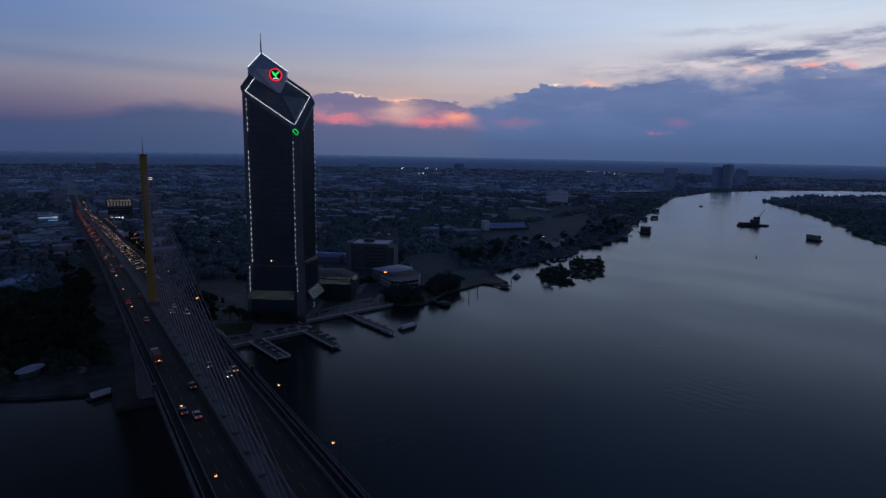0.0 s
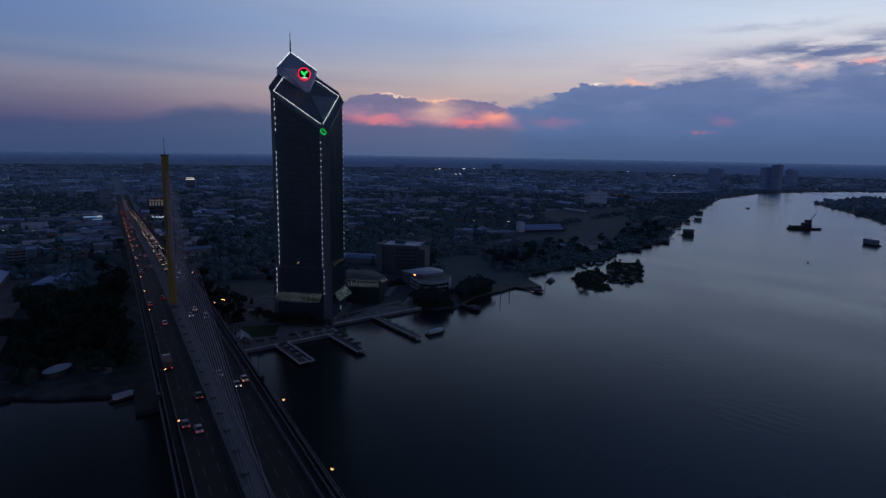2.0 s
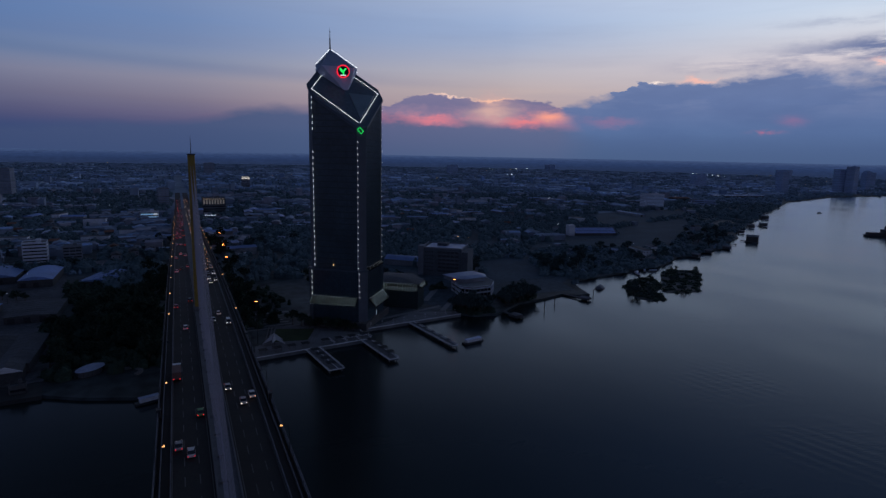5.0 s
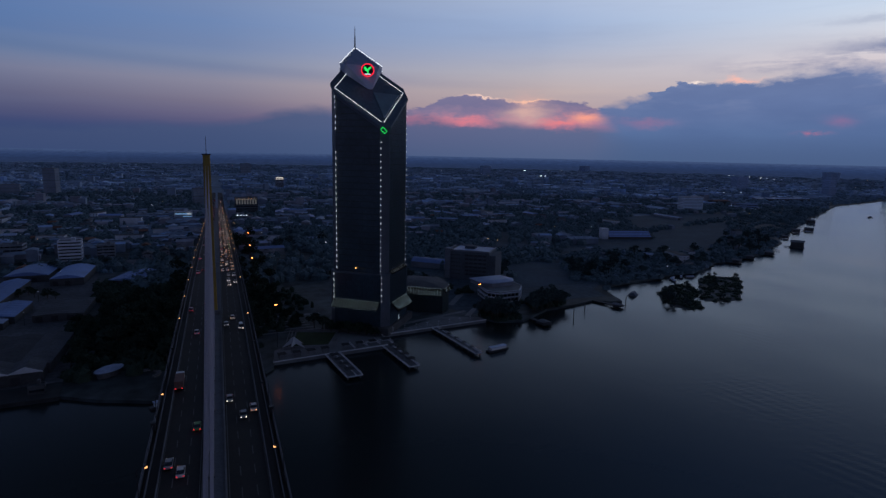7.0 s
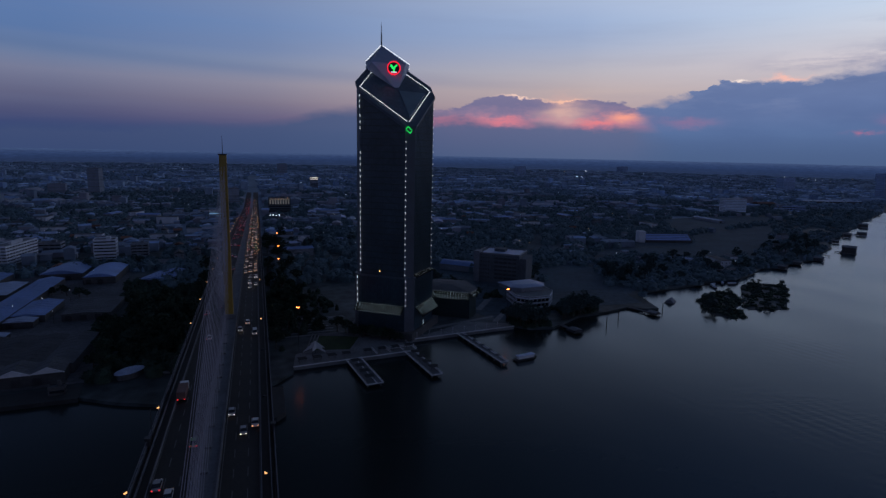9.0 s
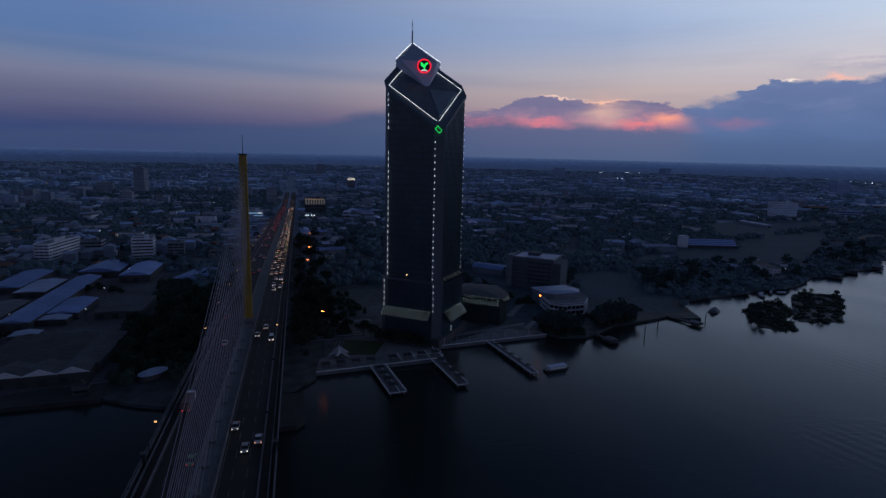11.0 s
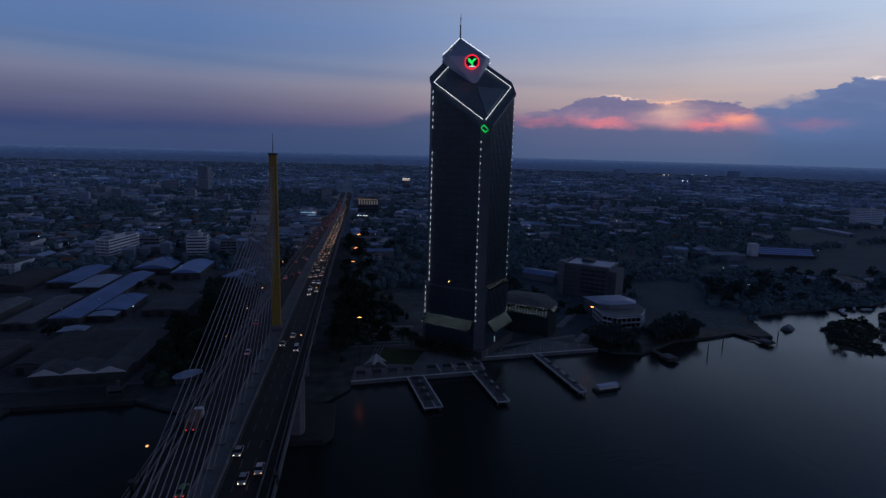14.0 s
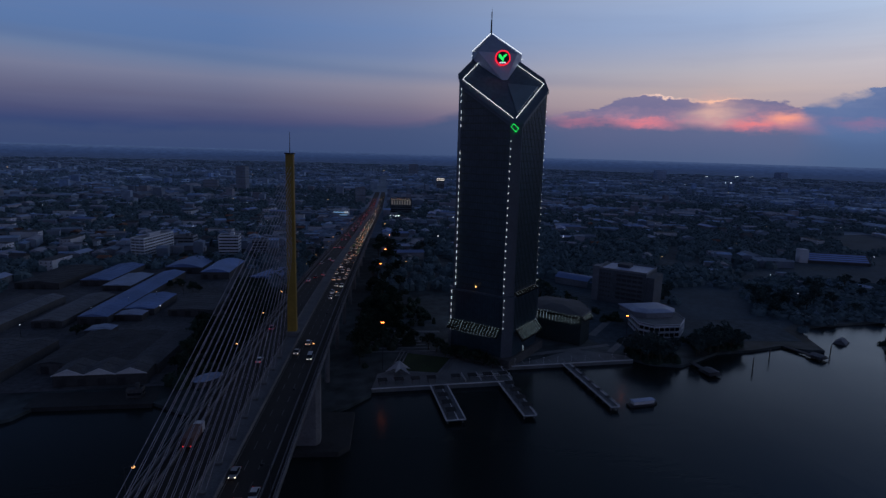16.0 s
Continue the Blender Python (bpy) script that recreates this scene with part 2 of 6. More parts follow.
gap_n = wnoise(wvec(wm("MULTIPLY", azim, 0.10), wm("MULTIPLY", elev, 0.42), 41.9), 1.4, 6, 0.6)
gap_k = wm("MULTIPLY", wm("MULTIPLY", wm("SUBTRACT", gap_n, 0.47), 5.0, clamp=True), wm("DIVIDE", wm("SUBTRACT", elev, 2.6), 4.0, clamp=True))
cloud = wmix(wm("MULTIPLY", gap_k, 0.55), cloud, lin(150, 158, 190))
bank_w = wm("ADD", 0.9, wm("MULTIPLY", wm("DIVIDE", wm("SUBTRACT", 3.4, elev), 3.0, clamp=True), 4.0))
bank_on = wm("DIVIDE", wm("SUBTRACT", wm("ADD", azim, wm("MULTIPLY", puff0, 2.0)), 43.0), bank_w, clamp=True)
sky = wmix(wm("MULTIPLY", wm("MULTIPLY", bank, bank_on), 0.97), sky, cloud)
# scattered dark shreds above the eastern bank
shred = wnoise(wvec(wm("MULTIPLY", azim, 0.13), wm("MULTIPLY", elev, 0.75), 12.4), 1.3, 6, 0.6)
shred_k = wm("MULTIPLY", wm("SUBTRACT", shred, 0.39), 6.0, clamp=True)
for a0, wa, e0, we, k in ((69.5, 7.5, 7.9, 0.85, 1.0), (78.0, 5.0, 9.1, 0.6, 0.9), (71.0, 5.5, 8.3, 0.55, 1.0), (58.0, 4.5, 7.3, 0.5, 0.5), (66, 5.0, 10.2, 0.35, 0.3)):
    sky = wmix(wm("MULTIPLY", wm("MULTIPLY", shred_k, spot(a0, wa, e0, we, 0.5)), k, clamp=True), sky, lin(104, 118, 160))
# cloud edges that still catch the set sun
fleck = wm("MULTIPLY", wm("SUBTRACT", puff, 0.36), 4.0, clamp=True)
for edge, a0, wa, we, colour, k in ((m_top, 32.6, 1.7, 0.10, (252, 212, 196), 0.85), (m_top, 36.9, 1.6, 0.13, (254, 196, 170), 0.95), (top_e, 51.9, 0.6, 0.10, (255, 236, 226), 1.0), (top_e, 55.5, 1.3, 0.2, (250, 190, 176), 0.9),
                                    (top_e, 68.7, 0.7, 0.16, (246, 196, 190), 0.8), (top_e, 73.0, 0.8, 0.26, (250, 176, 172), 0.9), (top_e, 75.6, 0.5, 0.26, (244, 170, 172), 0.8)):
    sky = wmix(wm("MULTIPLY", rim(edge, a0, wa, we), k), sky, lin(*colour))
sky = wmix(wm("MULTIPLY", wm("MULTIPLY", spot(42.5, 1.35, 3.0, 0.42, 0.6), 0.95), 1.0), sky, lin(252, 164, 144))
sky = wmix(wm("MULTIPLY", spot(47.6, 2.0, 2.5, 0.4), 0.28), sky, lin(190, 116, 144))
sky = wmix(wm("MULTIPLY", wm("MULTIPLY", spot(61.2, 0.9, 1.65, 0.16, 0.3), fleck), 0.95), sky, lin(238, 112, 126))
sky = wmix(wm("MULTIPLY", spot(63.2, 0.9, 2.6, 0.35, 0.5), 0.35), sky, lin(170, 110, 148))
# murk along the horizon
haze = wm("DIVIDE", wm("SUBTRACT", 1.6, elev), 2.6, clamp=True)
sky = wmix(wm("MULTIPLY", haze, 0.7), sky, wmix(to_mid, lin(54, 72, 112), lin(74, 95, 132)))
bg = W.nodes.new("ShaderNodeBackground")
bg.inputs["Strength"].default_value = 1.0
W.links.new(sky, bg.inputs["Color"])
wout = W.nodes.new("ShaderNodeOutputWorld")
W.links.new(bg.outputs[0], wout.inputs[0])


# ---------------------------------------------------------------- materials
def surface(name, colour, rough=0.8, metal=0.0, vary=0.25, scale=1.0, fine=8.0, bump=0.0, spec=0.5, tint=None, rnd=0.0, island=0.0):
    """A principled surface with two scales of variation, object by object and piece by piece."""
    k = bpy.data.materials.new(name)
    k.use_nodes = True
    t = k.node_tree
    p = t.nodes["Principled BSDF"]
    p.inputs["Roughness"].default_value, p.inputs["Metallic"].default_value = rough, metal
    p.inputs["Specular IOR Level"].default_value = spec
    geo = t.nodes.new("ShaderNodeNewGeometry")
    n1, n2 = t.nodes.new("ShaderNodeTexNoise"), t.nodes.new("ShaderNodeTexNoise")
    for n, s, d in ((n1, scale, 4), (n2, fine, 6)):
        n.inputs["Scale"].default_value, n.inputs["Detail"].default_value = s, d
        t.links.new(geo.outputs["Position"], n.inputs["Vector"])
    mul = t.nodes.new("ShaderNodeMath")
    mul.operation = "MULTIPLY"
    t.links.new(n1.outputs["Fac"], mul.inputs[0])
    t.links.new(n2.outputs["Fac"], mul.inputs[1])
    r = t.nodes.new("ShaderNodeMapRange")
    r.inputs["From Min"].default_value, r.inputs["From Max"].default_value = 0.12, 0.42
    r.inputs["To Min"].default_value, r.inputs["To Max"].default_value = 1 - vary, 1 + vary
    t.links.new(mul.outputs[0], r.inputs["Value"])
    value = r.outputs[0]
    for amount, node, socket in ((rnd, "ShaderNodeObjectInfo", "Random"), (island, "ShaderNodeNewGeometry", "Random Per Island")):
        if amount:
            o = t.nodes.new(node)
            rr = t.nodes.new("ShaderNodeMapRange")
            rr.inputs["To Min"].default_value, rr.inputs["To Max"].default_value = 1 - amount, 1 + amount
            t.links.new(o.outputs[socket], rr.inputs["Value"])
            mm = t.nodes.new("ShaderNodeMath")
            mm.operation = "MULTIPLY"
            t.links.new(value, mm.inputs[0])
            t.links.new(rr.outputs[0], mm.inputs[1])
            value = mm.outputs[0]
    mix = t.nodes.new("ShaderNodeMix")
    mix.data_type = "RGBA"
    mix.inputs[6].default_value, mix.inputs[7].default_value = (*colour, 1), (*(tint or colour), 1)
    t.links.new(n1.outputs["Fac"], mix.inputs[0])
    sc = t.nodes.new("ShaderNodeVectorMath")
    sc.operation = "SCALE"
    t.links.new(mix.outputs[2], sc.inputs[0])
    t.links.new(value, sc.inputs["Scale"])
    t.links.new(sc.outputs[0], p.inputs["Base Color"])
    if bump:
        b = t.nodes.new("ShaderNodeBump")
        b.inputs["Strength"].default_value, b.inputs["Distance"].default_value = bump, 0.3
        t.links.new(n2.outputs["Fac"], b.inputs["Height"])
        t.links.new(b.outputs[0], p.inputs["Normal"])
    return k


def light(name, colour, strength, sampled=False):
    k = bpy.data.materials.new(name)
    k.use_nodes = True
    p = k.node_tree.nodes["Principled BSDF"]
    p.inputs["Base Color"].default_value = (*colour, 1)
    p.inputs["Emission Color"].default_value = (*colour, 1)
    p.inputs["Emission Strength"].default_value = strength
    k.cycles.emission_sampling = "AUTO" if sampled else "NONE"
    return k


def water_surface():
    """Calm river: a blue-grey body under a glossy skin, with slicks, faint ripples and a patch of boat-wake waves."""
    k = bpy.data.materials.new("river_water")
    k.use_nodes = True
    t = k.node_tree
    t.nodes.remove(t.nodes["Principled BSDF"])
    geo = t.nodes.new("ShaderNodeNewGeometry")

    def mapped(rot, scale, shift=(0, 0, 0)):
        mp = t.nodes.new("ShaderNodeMapping")
        mp.inputs["Location"].default_value = shift
        mp.inputs["Rotation"].default_value = (0, 0, radians(rot))
        mp.inputs["Scale"].default_value = scale
        t.links.new(geo.outputs["Position"], mp.inputs["Vector"])
        return mp.outputs[0]

    def noise_of(vec, scale, detail):
        n = t.nodes.new("ShaderNodeTexNoise")
        n.inputs["Scale"].default_value, n.inputs["Detail"].default_value = scale, detail
        t.links.new(vec, n.inputs["Vector"])
        return n.outputs["Fac"]

    def ranged(v, a, b, c, d):
        r = t.nodes.new("ShaderNodeMapRange")
        for name, x in (("From Min", a), ("From Max", b), ("To Min", c), ("To Max", d)):
            r.inputs[name].default_value = x
        t.links.new(v, r.inputs["Value"])
        return r.outputs[0]

    def calc(op, a, b):
        m = t.nodes.new("ShaderNodeMath")
        m.operation = op
        for q, v in enumerate((a, b)):
            if isinstance(v, (int, float)):
                m.inputs[q].default_value = v
            else:
                t.links.new(v, m.inputs[q])
        return m.outputs[0]

    ripple = noise_of(mapped(64, (0.10, 0.30, 0.2)), 1.0, 4)
    waves = t.nodes.new("ShaderNodeTexWave")
    waves.inputs["Scale"].default_value, waves.inputs["Distortion"].default_value = 0.046, 2.2
    waves.inputs["Detail"].default_value, waves.inputs["Detail Scale"].default_value = 2.0, 0.6
    t.links.new(mapped(-6, (1, 1, 1)), waves.inputs["Vector"])
    patch = ranged(noise_of(mapped(20, (1.0, 0.6, 1), (40, 10, 0)), 0.014, 3), 0.55, 0.68, 0.0, 1.0)
    slick = noise_of(mapped(50, (1.0, 0.55, 1)), 0.011, 5)
    wake = None
    for cx, cy, rad in ((322, 185, 46), (290, 118, 40), (420, 250, 50)):
        d = t.nodes.new("ShaderNodeVectorMath")
        d.operation = "DISTANCE"
        d.inputs[1].default_value = (cx, cy, 0)
        t.links.new(geo.outputs["Position"], d.inputs[0])
        disc = ranged(d.outputs["Value"], rad * 0.3, rad, 1.0, 0.0)
        wake = disc if wake is None else calc("MAXIMUM", wake, disc)
    patch = calc("MAXIMUM", calc("MULTIPLY", patch, 0.5), wake)
    height = calc("ADD", calc("MULTIPLY", ripple, ranged(slick, 0.40, 0.62, 0.10, 0.42)), calc("MULTIPLY", calc("MULTIPLY", waves.outputs["Fac"], patch), 0.15))
    b = t.nodes.new("ShaderNodeBump")
    b.inputs["Distance"].default_value, b.inputs["Strength"].default_value = 0.5, 0.42
    t.links.new(height, b.inputs["Height"])
    gloss = t.nodes.new("ShaderNodeBsdfGlossy")
    gloss.inputs["Color"].default_value = (0.74, 0.83, 0.91, 1)
    t.links.new(ranged(slick, 0.36, 0.64, 0.17, 0.26), gloss.inputs["Roughness"])
    body = t.nodes.new("ShaderNodeBsdfDiffuse")
    body.inputs["Color"].default_value = (0.016, 0.022, 0.022, 1)
    fres = t.nodes.new("ShaderNodeFresnel")
    fres.inputs["IOR"].default_value = 1.33
    for n in (gloss, fres):
        t.links.new(b.outputs[0], n.inputs["Normal"])
    mix = t.nodes.new("ShaderNodeMixShader")
    t.links.new(fres.outputs[0], mix.inputs[0])
    t.links.new(body.outputs[0], mix.inputs[1])
    t.links.new(gloss.outputs[0], mix.inputs[2])
    t.links.new(mix.outputs[0], t.nodes["Material Output"].inputs["Surface"])
    return k


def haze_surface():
    """The plain beyond the last roofs, distance haze painted as a glow: darker low down, fading into the sky at its
    rim.
    """
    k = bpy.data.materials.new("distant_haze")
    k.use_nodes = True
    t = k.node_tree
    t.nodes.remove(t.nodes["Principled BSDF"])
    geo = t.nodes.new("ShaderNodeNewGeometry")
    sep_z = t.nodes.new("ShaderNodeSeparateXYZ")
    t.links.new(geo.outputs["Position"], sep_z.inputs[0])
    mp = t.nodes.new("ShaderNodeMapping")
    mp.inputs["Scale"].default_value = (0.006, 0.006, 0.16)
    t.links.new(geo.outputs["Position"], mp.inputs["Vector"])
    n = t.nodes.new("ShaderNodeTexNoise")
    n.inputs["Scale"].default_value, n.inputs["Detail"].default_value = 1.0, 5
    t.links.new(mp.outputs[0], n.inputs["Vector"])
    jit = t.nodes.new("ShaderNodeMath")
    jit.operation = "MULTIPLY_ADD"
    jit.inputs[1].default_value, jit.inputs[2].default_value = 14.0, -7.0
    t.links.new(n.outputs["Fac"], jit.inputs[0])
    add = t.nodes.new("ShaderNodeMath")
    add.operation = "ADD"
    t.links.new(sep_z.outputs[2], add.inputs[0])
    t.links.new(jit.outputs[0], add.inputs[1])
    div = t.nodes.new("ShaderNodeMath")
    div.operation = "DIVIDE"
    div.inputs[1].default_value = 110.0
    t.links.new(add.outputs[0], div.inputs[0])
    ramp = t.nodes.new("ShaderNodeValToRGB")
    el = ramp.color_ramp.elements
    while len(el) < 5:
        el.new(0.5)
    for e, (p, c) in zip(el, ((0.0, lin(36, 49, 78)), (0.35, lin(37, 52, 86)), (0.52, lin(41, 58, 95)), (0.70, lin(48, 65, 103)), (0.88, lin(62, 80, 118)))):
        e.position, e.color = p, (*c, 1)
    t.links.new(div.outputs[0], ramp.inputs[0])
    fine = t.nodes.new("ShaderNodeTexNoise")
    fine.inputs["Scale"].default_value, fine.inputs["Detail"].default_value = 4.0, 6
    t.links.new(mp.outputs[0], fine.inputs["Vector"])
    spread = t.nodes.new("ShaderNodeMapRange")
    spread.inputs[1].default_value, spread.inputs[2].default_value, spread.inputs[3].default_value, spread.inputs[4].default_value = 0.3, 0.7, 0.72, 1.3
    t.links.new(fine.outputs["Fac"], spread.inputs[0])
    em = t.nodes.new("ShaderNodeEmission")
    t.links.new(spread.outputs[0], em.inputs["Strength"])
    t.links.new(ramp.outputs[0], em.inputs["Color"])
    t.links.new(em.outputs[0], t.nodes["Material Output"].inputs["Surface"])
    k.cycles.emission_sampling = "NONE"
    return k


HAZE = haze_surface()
WATER = water_surface()
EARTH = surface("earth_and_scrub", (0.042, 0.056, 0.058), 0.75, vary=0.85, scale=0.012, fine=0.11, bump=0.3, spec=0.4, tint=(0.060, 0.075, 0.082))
GRASS = surface("mown_grass", (0.035, 0.06, 0.02), 0.95, vary=0.4, scale=0.08, fine=2.0, bump=0.4)
YARD = surface("worn_hardstanding", (0.105, 0.105, 0.115), 0.9, vary=0.45, scale=0.03, fine=0.4, bump=0.2)
PAVING = surface("pale_paving", (0.19, 0.20, 0.21), 0.85, vary=0.3, scale=0.12, fine=1.5)
ASPHALT = surface("worn_asphalt", (0.027, 0.022, 0.020), 0.8, vary=0.35, scale=0.08, fine=2.0)
CONCRETE = surface("weathered_concrete", (0.165, 0.16, 0.165), 0.85, vary=0.3, scale=0.15, fine=1.6, bump=0.15)
PARAPET = surface("dim_grey_concrete", (0.155, 0.152, 0.168), 0.85, vary=0.3, scale=0.2, fine=1.6, bump=0.1)
PALE_CONCRETE = surface("pale_concrete", (0.36, 0.36, 0.37), 0.8, vary=0.2, scale=0.2, fine=2.0)
PYLON_YELLOW = surface("yellow_painted_steel", (0.36, 0.225, 0.035), 0.5, vary=0.18, scale=0.12, fine=1.0)
DARK_STEEL = surface("dark_steel", (0.06, 0.06, 0.065), 0.5, 0.6, vary=0.2, scale=0.5)
CABLE = surface("sheathed_cable", (0.31, 0.28, 0.33), 0.5, vary=0.1, scale=0.5)
PAINT_LINE = surface("road_marking_paint", (0.13, 0.13, 0.125), 0.7, vary=0.3, scale=0.3, fine=3)
WHITE_PAINT = surface("white_paint", (0.72, 0.72, 0.74), 0.6, vary=0.12, scale=0.1, fine=1.0)
GLASS_L = surface("dark_curtain_glass", (0.028, 0.054, 0.076), 0.3, 0.0, vary=0.35, scale=0.05, fine=0.4, spec=0.6)
GLASS_ROOF = surface("sloping_roof_glass", (0.085, 0.118, 0.15), 0.5, vary=0.3, scale=0.08, fine=0.6, spec=0.4)
MULLION = surface("grey_blue_mullion", (0.032, 0.051, 0.055), 0.45, 0.3, vary=0.2, scale=0.1)
TOWER_STONE = surface("grey_granite_cladding", (0.098, 0.112, 0.138), 0.55, vary=0.2, scale=0.08, fine=1.0)
TOWER_PANEL = surface("grey_metal_cladding", (0.30, 0.35, 0.46), 0.45, 0.2, vary=0.15, scale=0.08, fine=1.0)
CANOPY = surface("black_canopy_glass", (0.006, 0.007, 0.007), 0.8, vary=0.3, scale=0.3, spec=0.05)
TOWER_SKYLIT = surface("skylit_crown_panel", (0.58, 0.60, 0.74), 0.55, vary=0.08, scale=0.1)
WING_ROOF = surface("grey_felt_roof", (0.07, 0.078, 0.092), 0.8, vary=0.25, scale=0.1, fine=1.0)
FIELD = surface("open_dark_field", (0.044, 0.080, 0.112), 0.95, vary=0.3, scale=0.03, fine=0.3)
TOWER_KERB = surface("slate_blue_kerb_cladding", (0.075, 0.10, 0.13), 0.5, 0.1, vary=0.15, scale=0.08, fine=1.0)
TOWER_DARK = surface("dark_granite_cladding", (0.027, 0.045, 0.048), 0.4, vary=0.25, scale=0.1, fine=1.0)
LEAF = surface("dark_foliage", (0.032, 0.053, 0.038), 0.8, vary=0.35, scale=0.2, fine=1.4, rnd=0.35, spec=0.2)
# far and grove leaves: lightened and blued to stand in for haze
LEAF_HAZED_FAR = surface("hazed_far_foliage", (0.180, 0.262, 0.335), 0.7, vary=0.25, scale=0.02, fine=0.3, island=0.15, spec=0.25)
LEAF_HAZED_GROVE = surface("hazed_grove_foliage", (0.120, 0.180, 0.205), 0.8, vary=0.3, scale=0.03, fine=0.4, island=0.15, spec=0.2)
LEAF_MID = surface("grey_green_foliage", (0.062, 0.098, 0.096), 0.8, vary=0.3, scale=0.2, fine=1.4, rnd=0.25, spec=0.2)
BARK = surface("bark", (0.09, 0.07, 0.05), 0.9, vary=0.3, scale=0.8, fine=6)
ROOF_BLUE = surface("blue_metal_roof", (0.18, 0.29, 0.57), 0.5, 0.0, vary=0.2, scale=0.05, fine=0.6, rnd=0.15)
ROOF_STRIPE = surface("pale_blue_roof_sheet", (0.30, 0.42, 0.78), 0.5, vary=0.12, scale=0.1, fine=0.6)
ROOF_PALE = surface("pale_metal_roof", (0.36, 0.44, 0.62), 0.5, 0.0, vary=0.2, scale=0.06, fine=0.7, rnd=0.2)
ROOF_GREY = surface("grey_fibre_cement_roof", (0.155, 0.16, 0.175), 0.8, vary=0.3, scale=0.08, fine=0.8, rnd=0.3)
ROOF_DARK = surface("old_dark_roof", (0.085, 0.087, 0.095), 0.85, vary=0.35, scale=0.08, fine=0.8, rnd=0.3)
ROOF_RUST = surface("rusty_roof", (0.19, 0.09, 0.06), 0.85, vary=0.3, scale=0.1, fine=0.9, rnd=0.25)
WALL_WHITE = surface("whitewashed_wall", (0.70, 0.73, 0.80), 0.8, vary=0.2, scale=0.08, fine=0.8, rnd=0.12)
WALL_GREY = surface("grey_rendered_wall", (0.25, 0.27, 0.31), 0.85, vary=0.25, scale=0.08, fine=0.8, rnd=0.25)
WALL_BEIGE = surface("beige_rendered_wall", (0.10, 0.115, 0.135), 0.85, vary=0.25, scale=0.08, fine=0.8, rnd=0.25)
WALL_DARK = surface("dark_weathered_wall", (0.085, 0.085, 0.09), 0.85, vary=0.25, scale=0.08, fine=0.8, rnd=0.25)
QUAY = surface("dark_wet_quay", (0.036, 0.036, 0.037), 0.8, vary=0.35, scale=0.1, fine=1.2)
DIM_WINDOW = surface("dim_office_window", (0.055, 0.06, 0.07), 0.4, vary=0.3, scale=0.3)
# wall colour of distant blocks, with the haze before them painted in
HAZED_RENDER = surface("hazed_far_render", (0.36, 0.47, 0.68), 0.8, vary=0.15, scale=0.02, fine=0.3, rnd=0.15)
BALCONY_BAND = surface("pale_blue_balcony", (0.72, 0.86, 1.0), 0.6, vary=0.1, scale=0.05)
# distant windows, lightened as haze would lighten them
HAZED_GLASS = surface("hazed_far_glazing", (0.22, 0.28, 0.38), 0.35, vary=0.2, scale=0.05)
WINDOW = surface("dark_window_glass", (0.02, 0.024, 0.03), 0.15, vary=0.3, scale=0.3, fine=2, spec=0.5)
# the far plain's base colour has distance haze mixed in
HAZED_FARMLAND = surface("hazed_scrub_and_plots", (0.170, 0.235, 0.315), 0.8, vary=0.35, scale=0.004, fine=0.05, spec=0.4, tint=(0.20, 0.27, 0.36))
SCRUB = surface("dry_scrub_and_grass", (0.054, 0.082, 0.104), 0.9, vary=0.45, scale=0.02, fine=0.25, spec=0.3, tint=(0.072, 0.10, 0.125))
PIER_DECK = surface("pier_deck_boards", (0.13, 0.14, 0.16), 0.8, vary=0.3, scale=0.3, fine=1.5)
SHELTER_ROOF = surface("tarred_shelter_roof", (0.02, 0.022, 0.026), 0.8, vary=0.3, scale=0.5)
# city colours raised and blued, so haze is painted into every tone
HAZED_CITY = [surface("far_" + n, c, 0.8, vary=0.3, scale=0.01, fine=0.08, island=0.25, spec=0.5) for n, c in
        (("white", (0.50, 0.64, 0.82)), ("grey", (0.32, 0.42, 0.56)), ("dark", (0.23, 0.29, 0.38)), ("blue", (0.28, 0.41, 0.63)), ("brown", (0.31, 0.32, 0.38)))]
TUBE_WHITE = light("white_outline_tube", (0.90, 0.95, 1.0), 1.3)
DOT_WHITE = light("white_facade_lamp", (0.86, 0.93, 1.0), 0.75)
FIN_LIT = light("lit_canopy_rib", (0.62, 0.86, 0.98), 0.62)
FIN_COOL = light("lit_wing_rib", (0.66, 0.86, 0.98), 0.6)
TUBE_GREEN = light("green_neon", (0.02, 0.9, 0.14), 1.0)
NEON_RED = light("red_neon", (1.0, 0.02, 0.05), 1.1)
SIGN_DARK = surface("dark_sign_plate", (0.02, 0.02, 0.02), 0.5, vary=0.1)
LAMP_ORANGE = light("sodium_lamp", (1.0, 0.17, 0.035), 22.0, True)
LAMP_WARM = light("warm_street_lamp", (1.0, 0.50, 0.16), 5.0)
LAMP_COOL = light("cool_lamp", (0.85, 0.92, 1.0), 4.0)
HEAD = light("car_headlight", (1.0, 0.80, 0.62), 3.4)
HEAD_WARM = light("warm_car_headlight", (1.0, 0.42, 0.18), 2.6)
BRIDGE_LAMP = light("bridge_lamp", (1.0, 0.46, 0.16), 1.5)
TAIL = light("car_tail_light", (1.0, 0.04, 0.05), 1.0)
LIT_WINDOW = light("lit_window", (0.80, 0.90, 1.0), 0.3)
LIT_WARM = light("warm_lit_front", (1.0, 0.86, 0.62), 0.022)
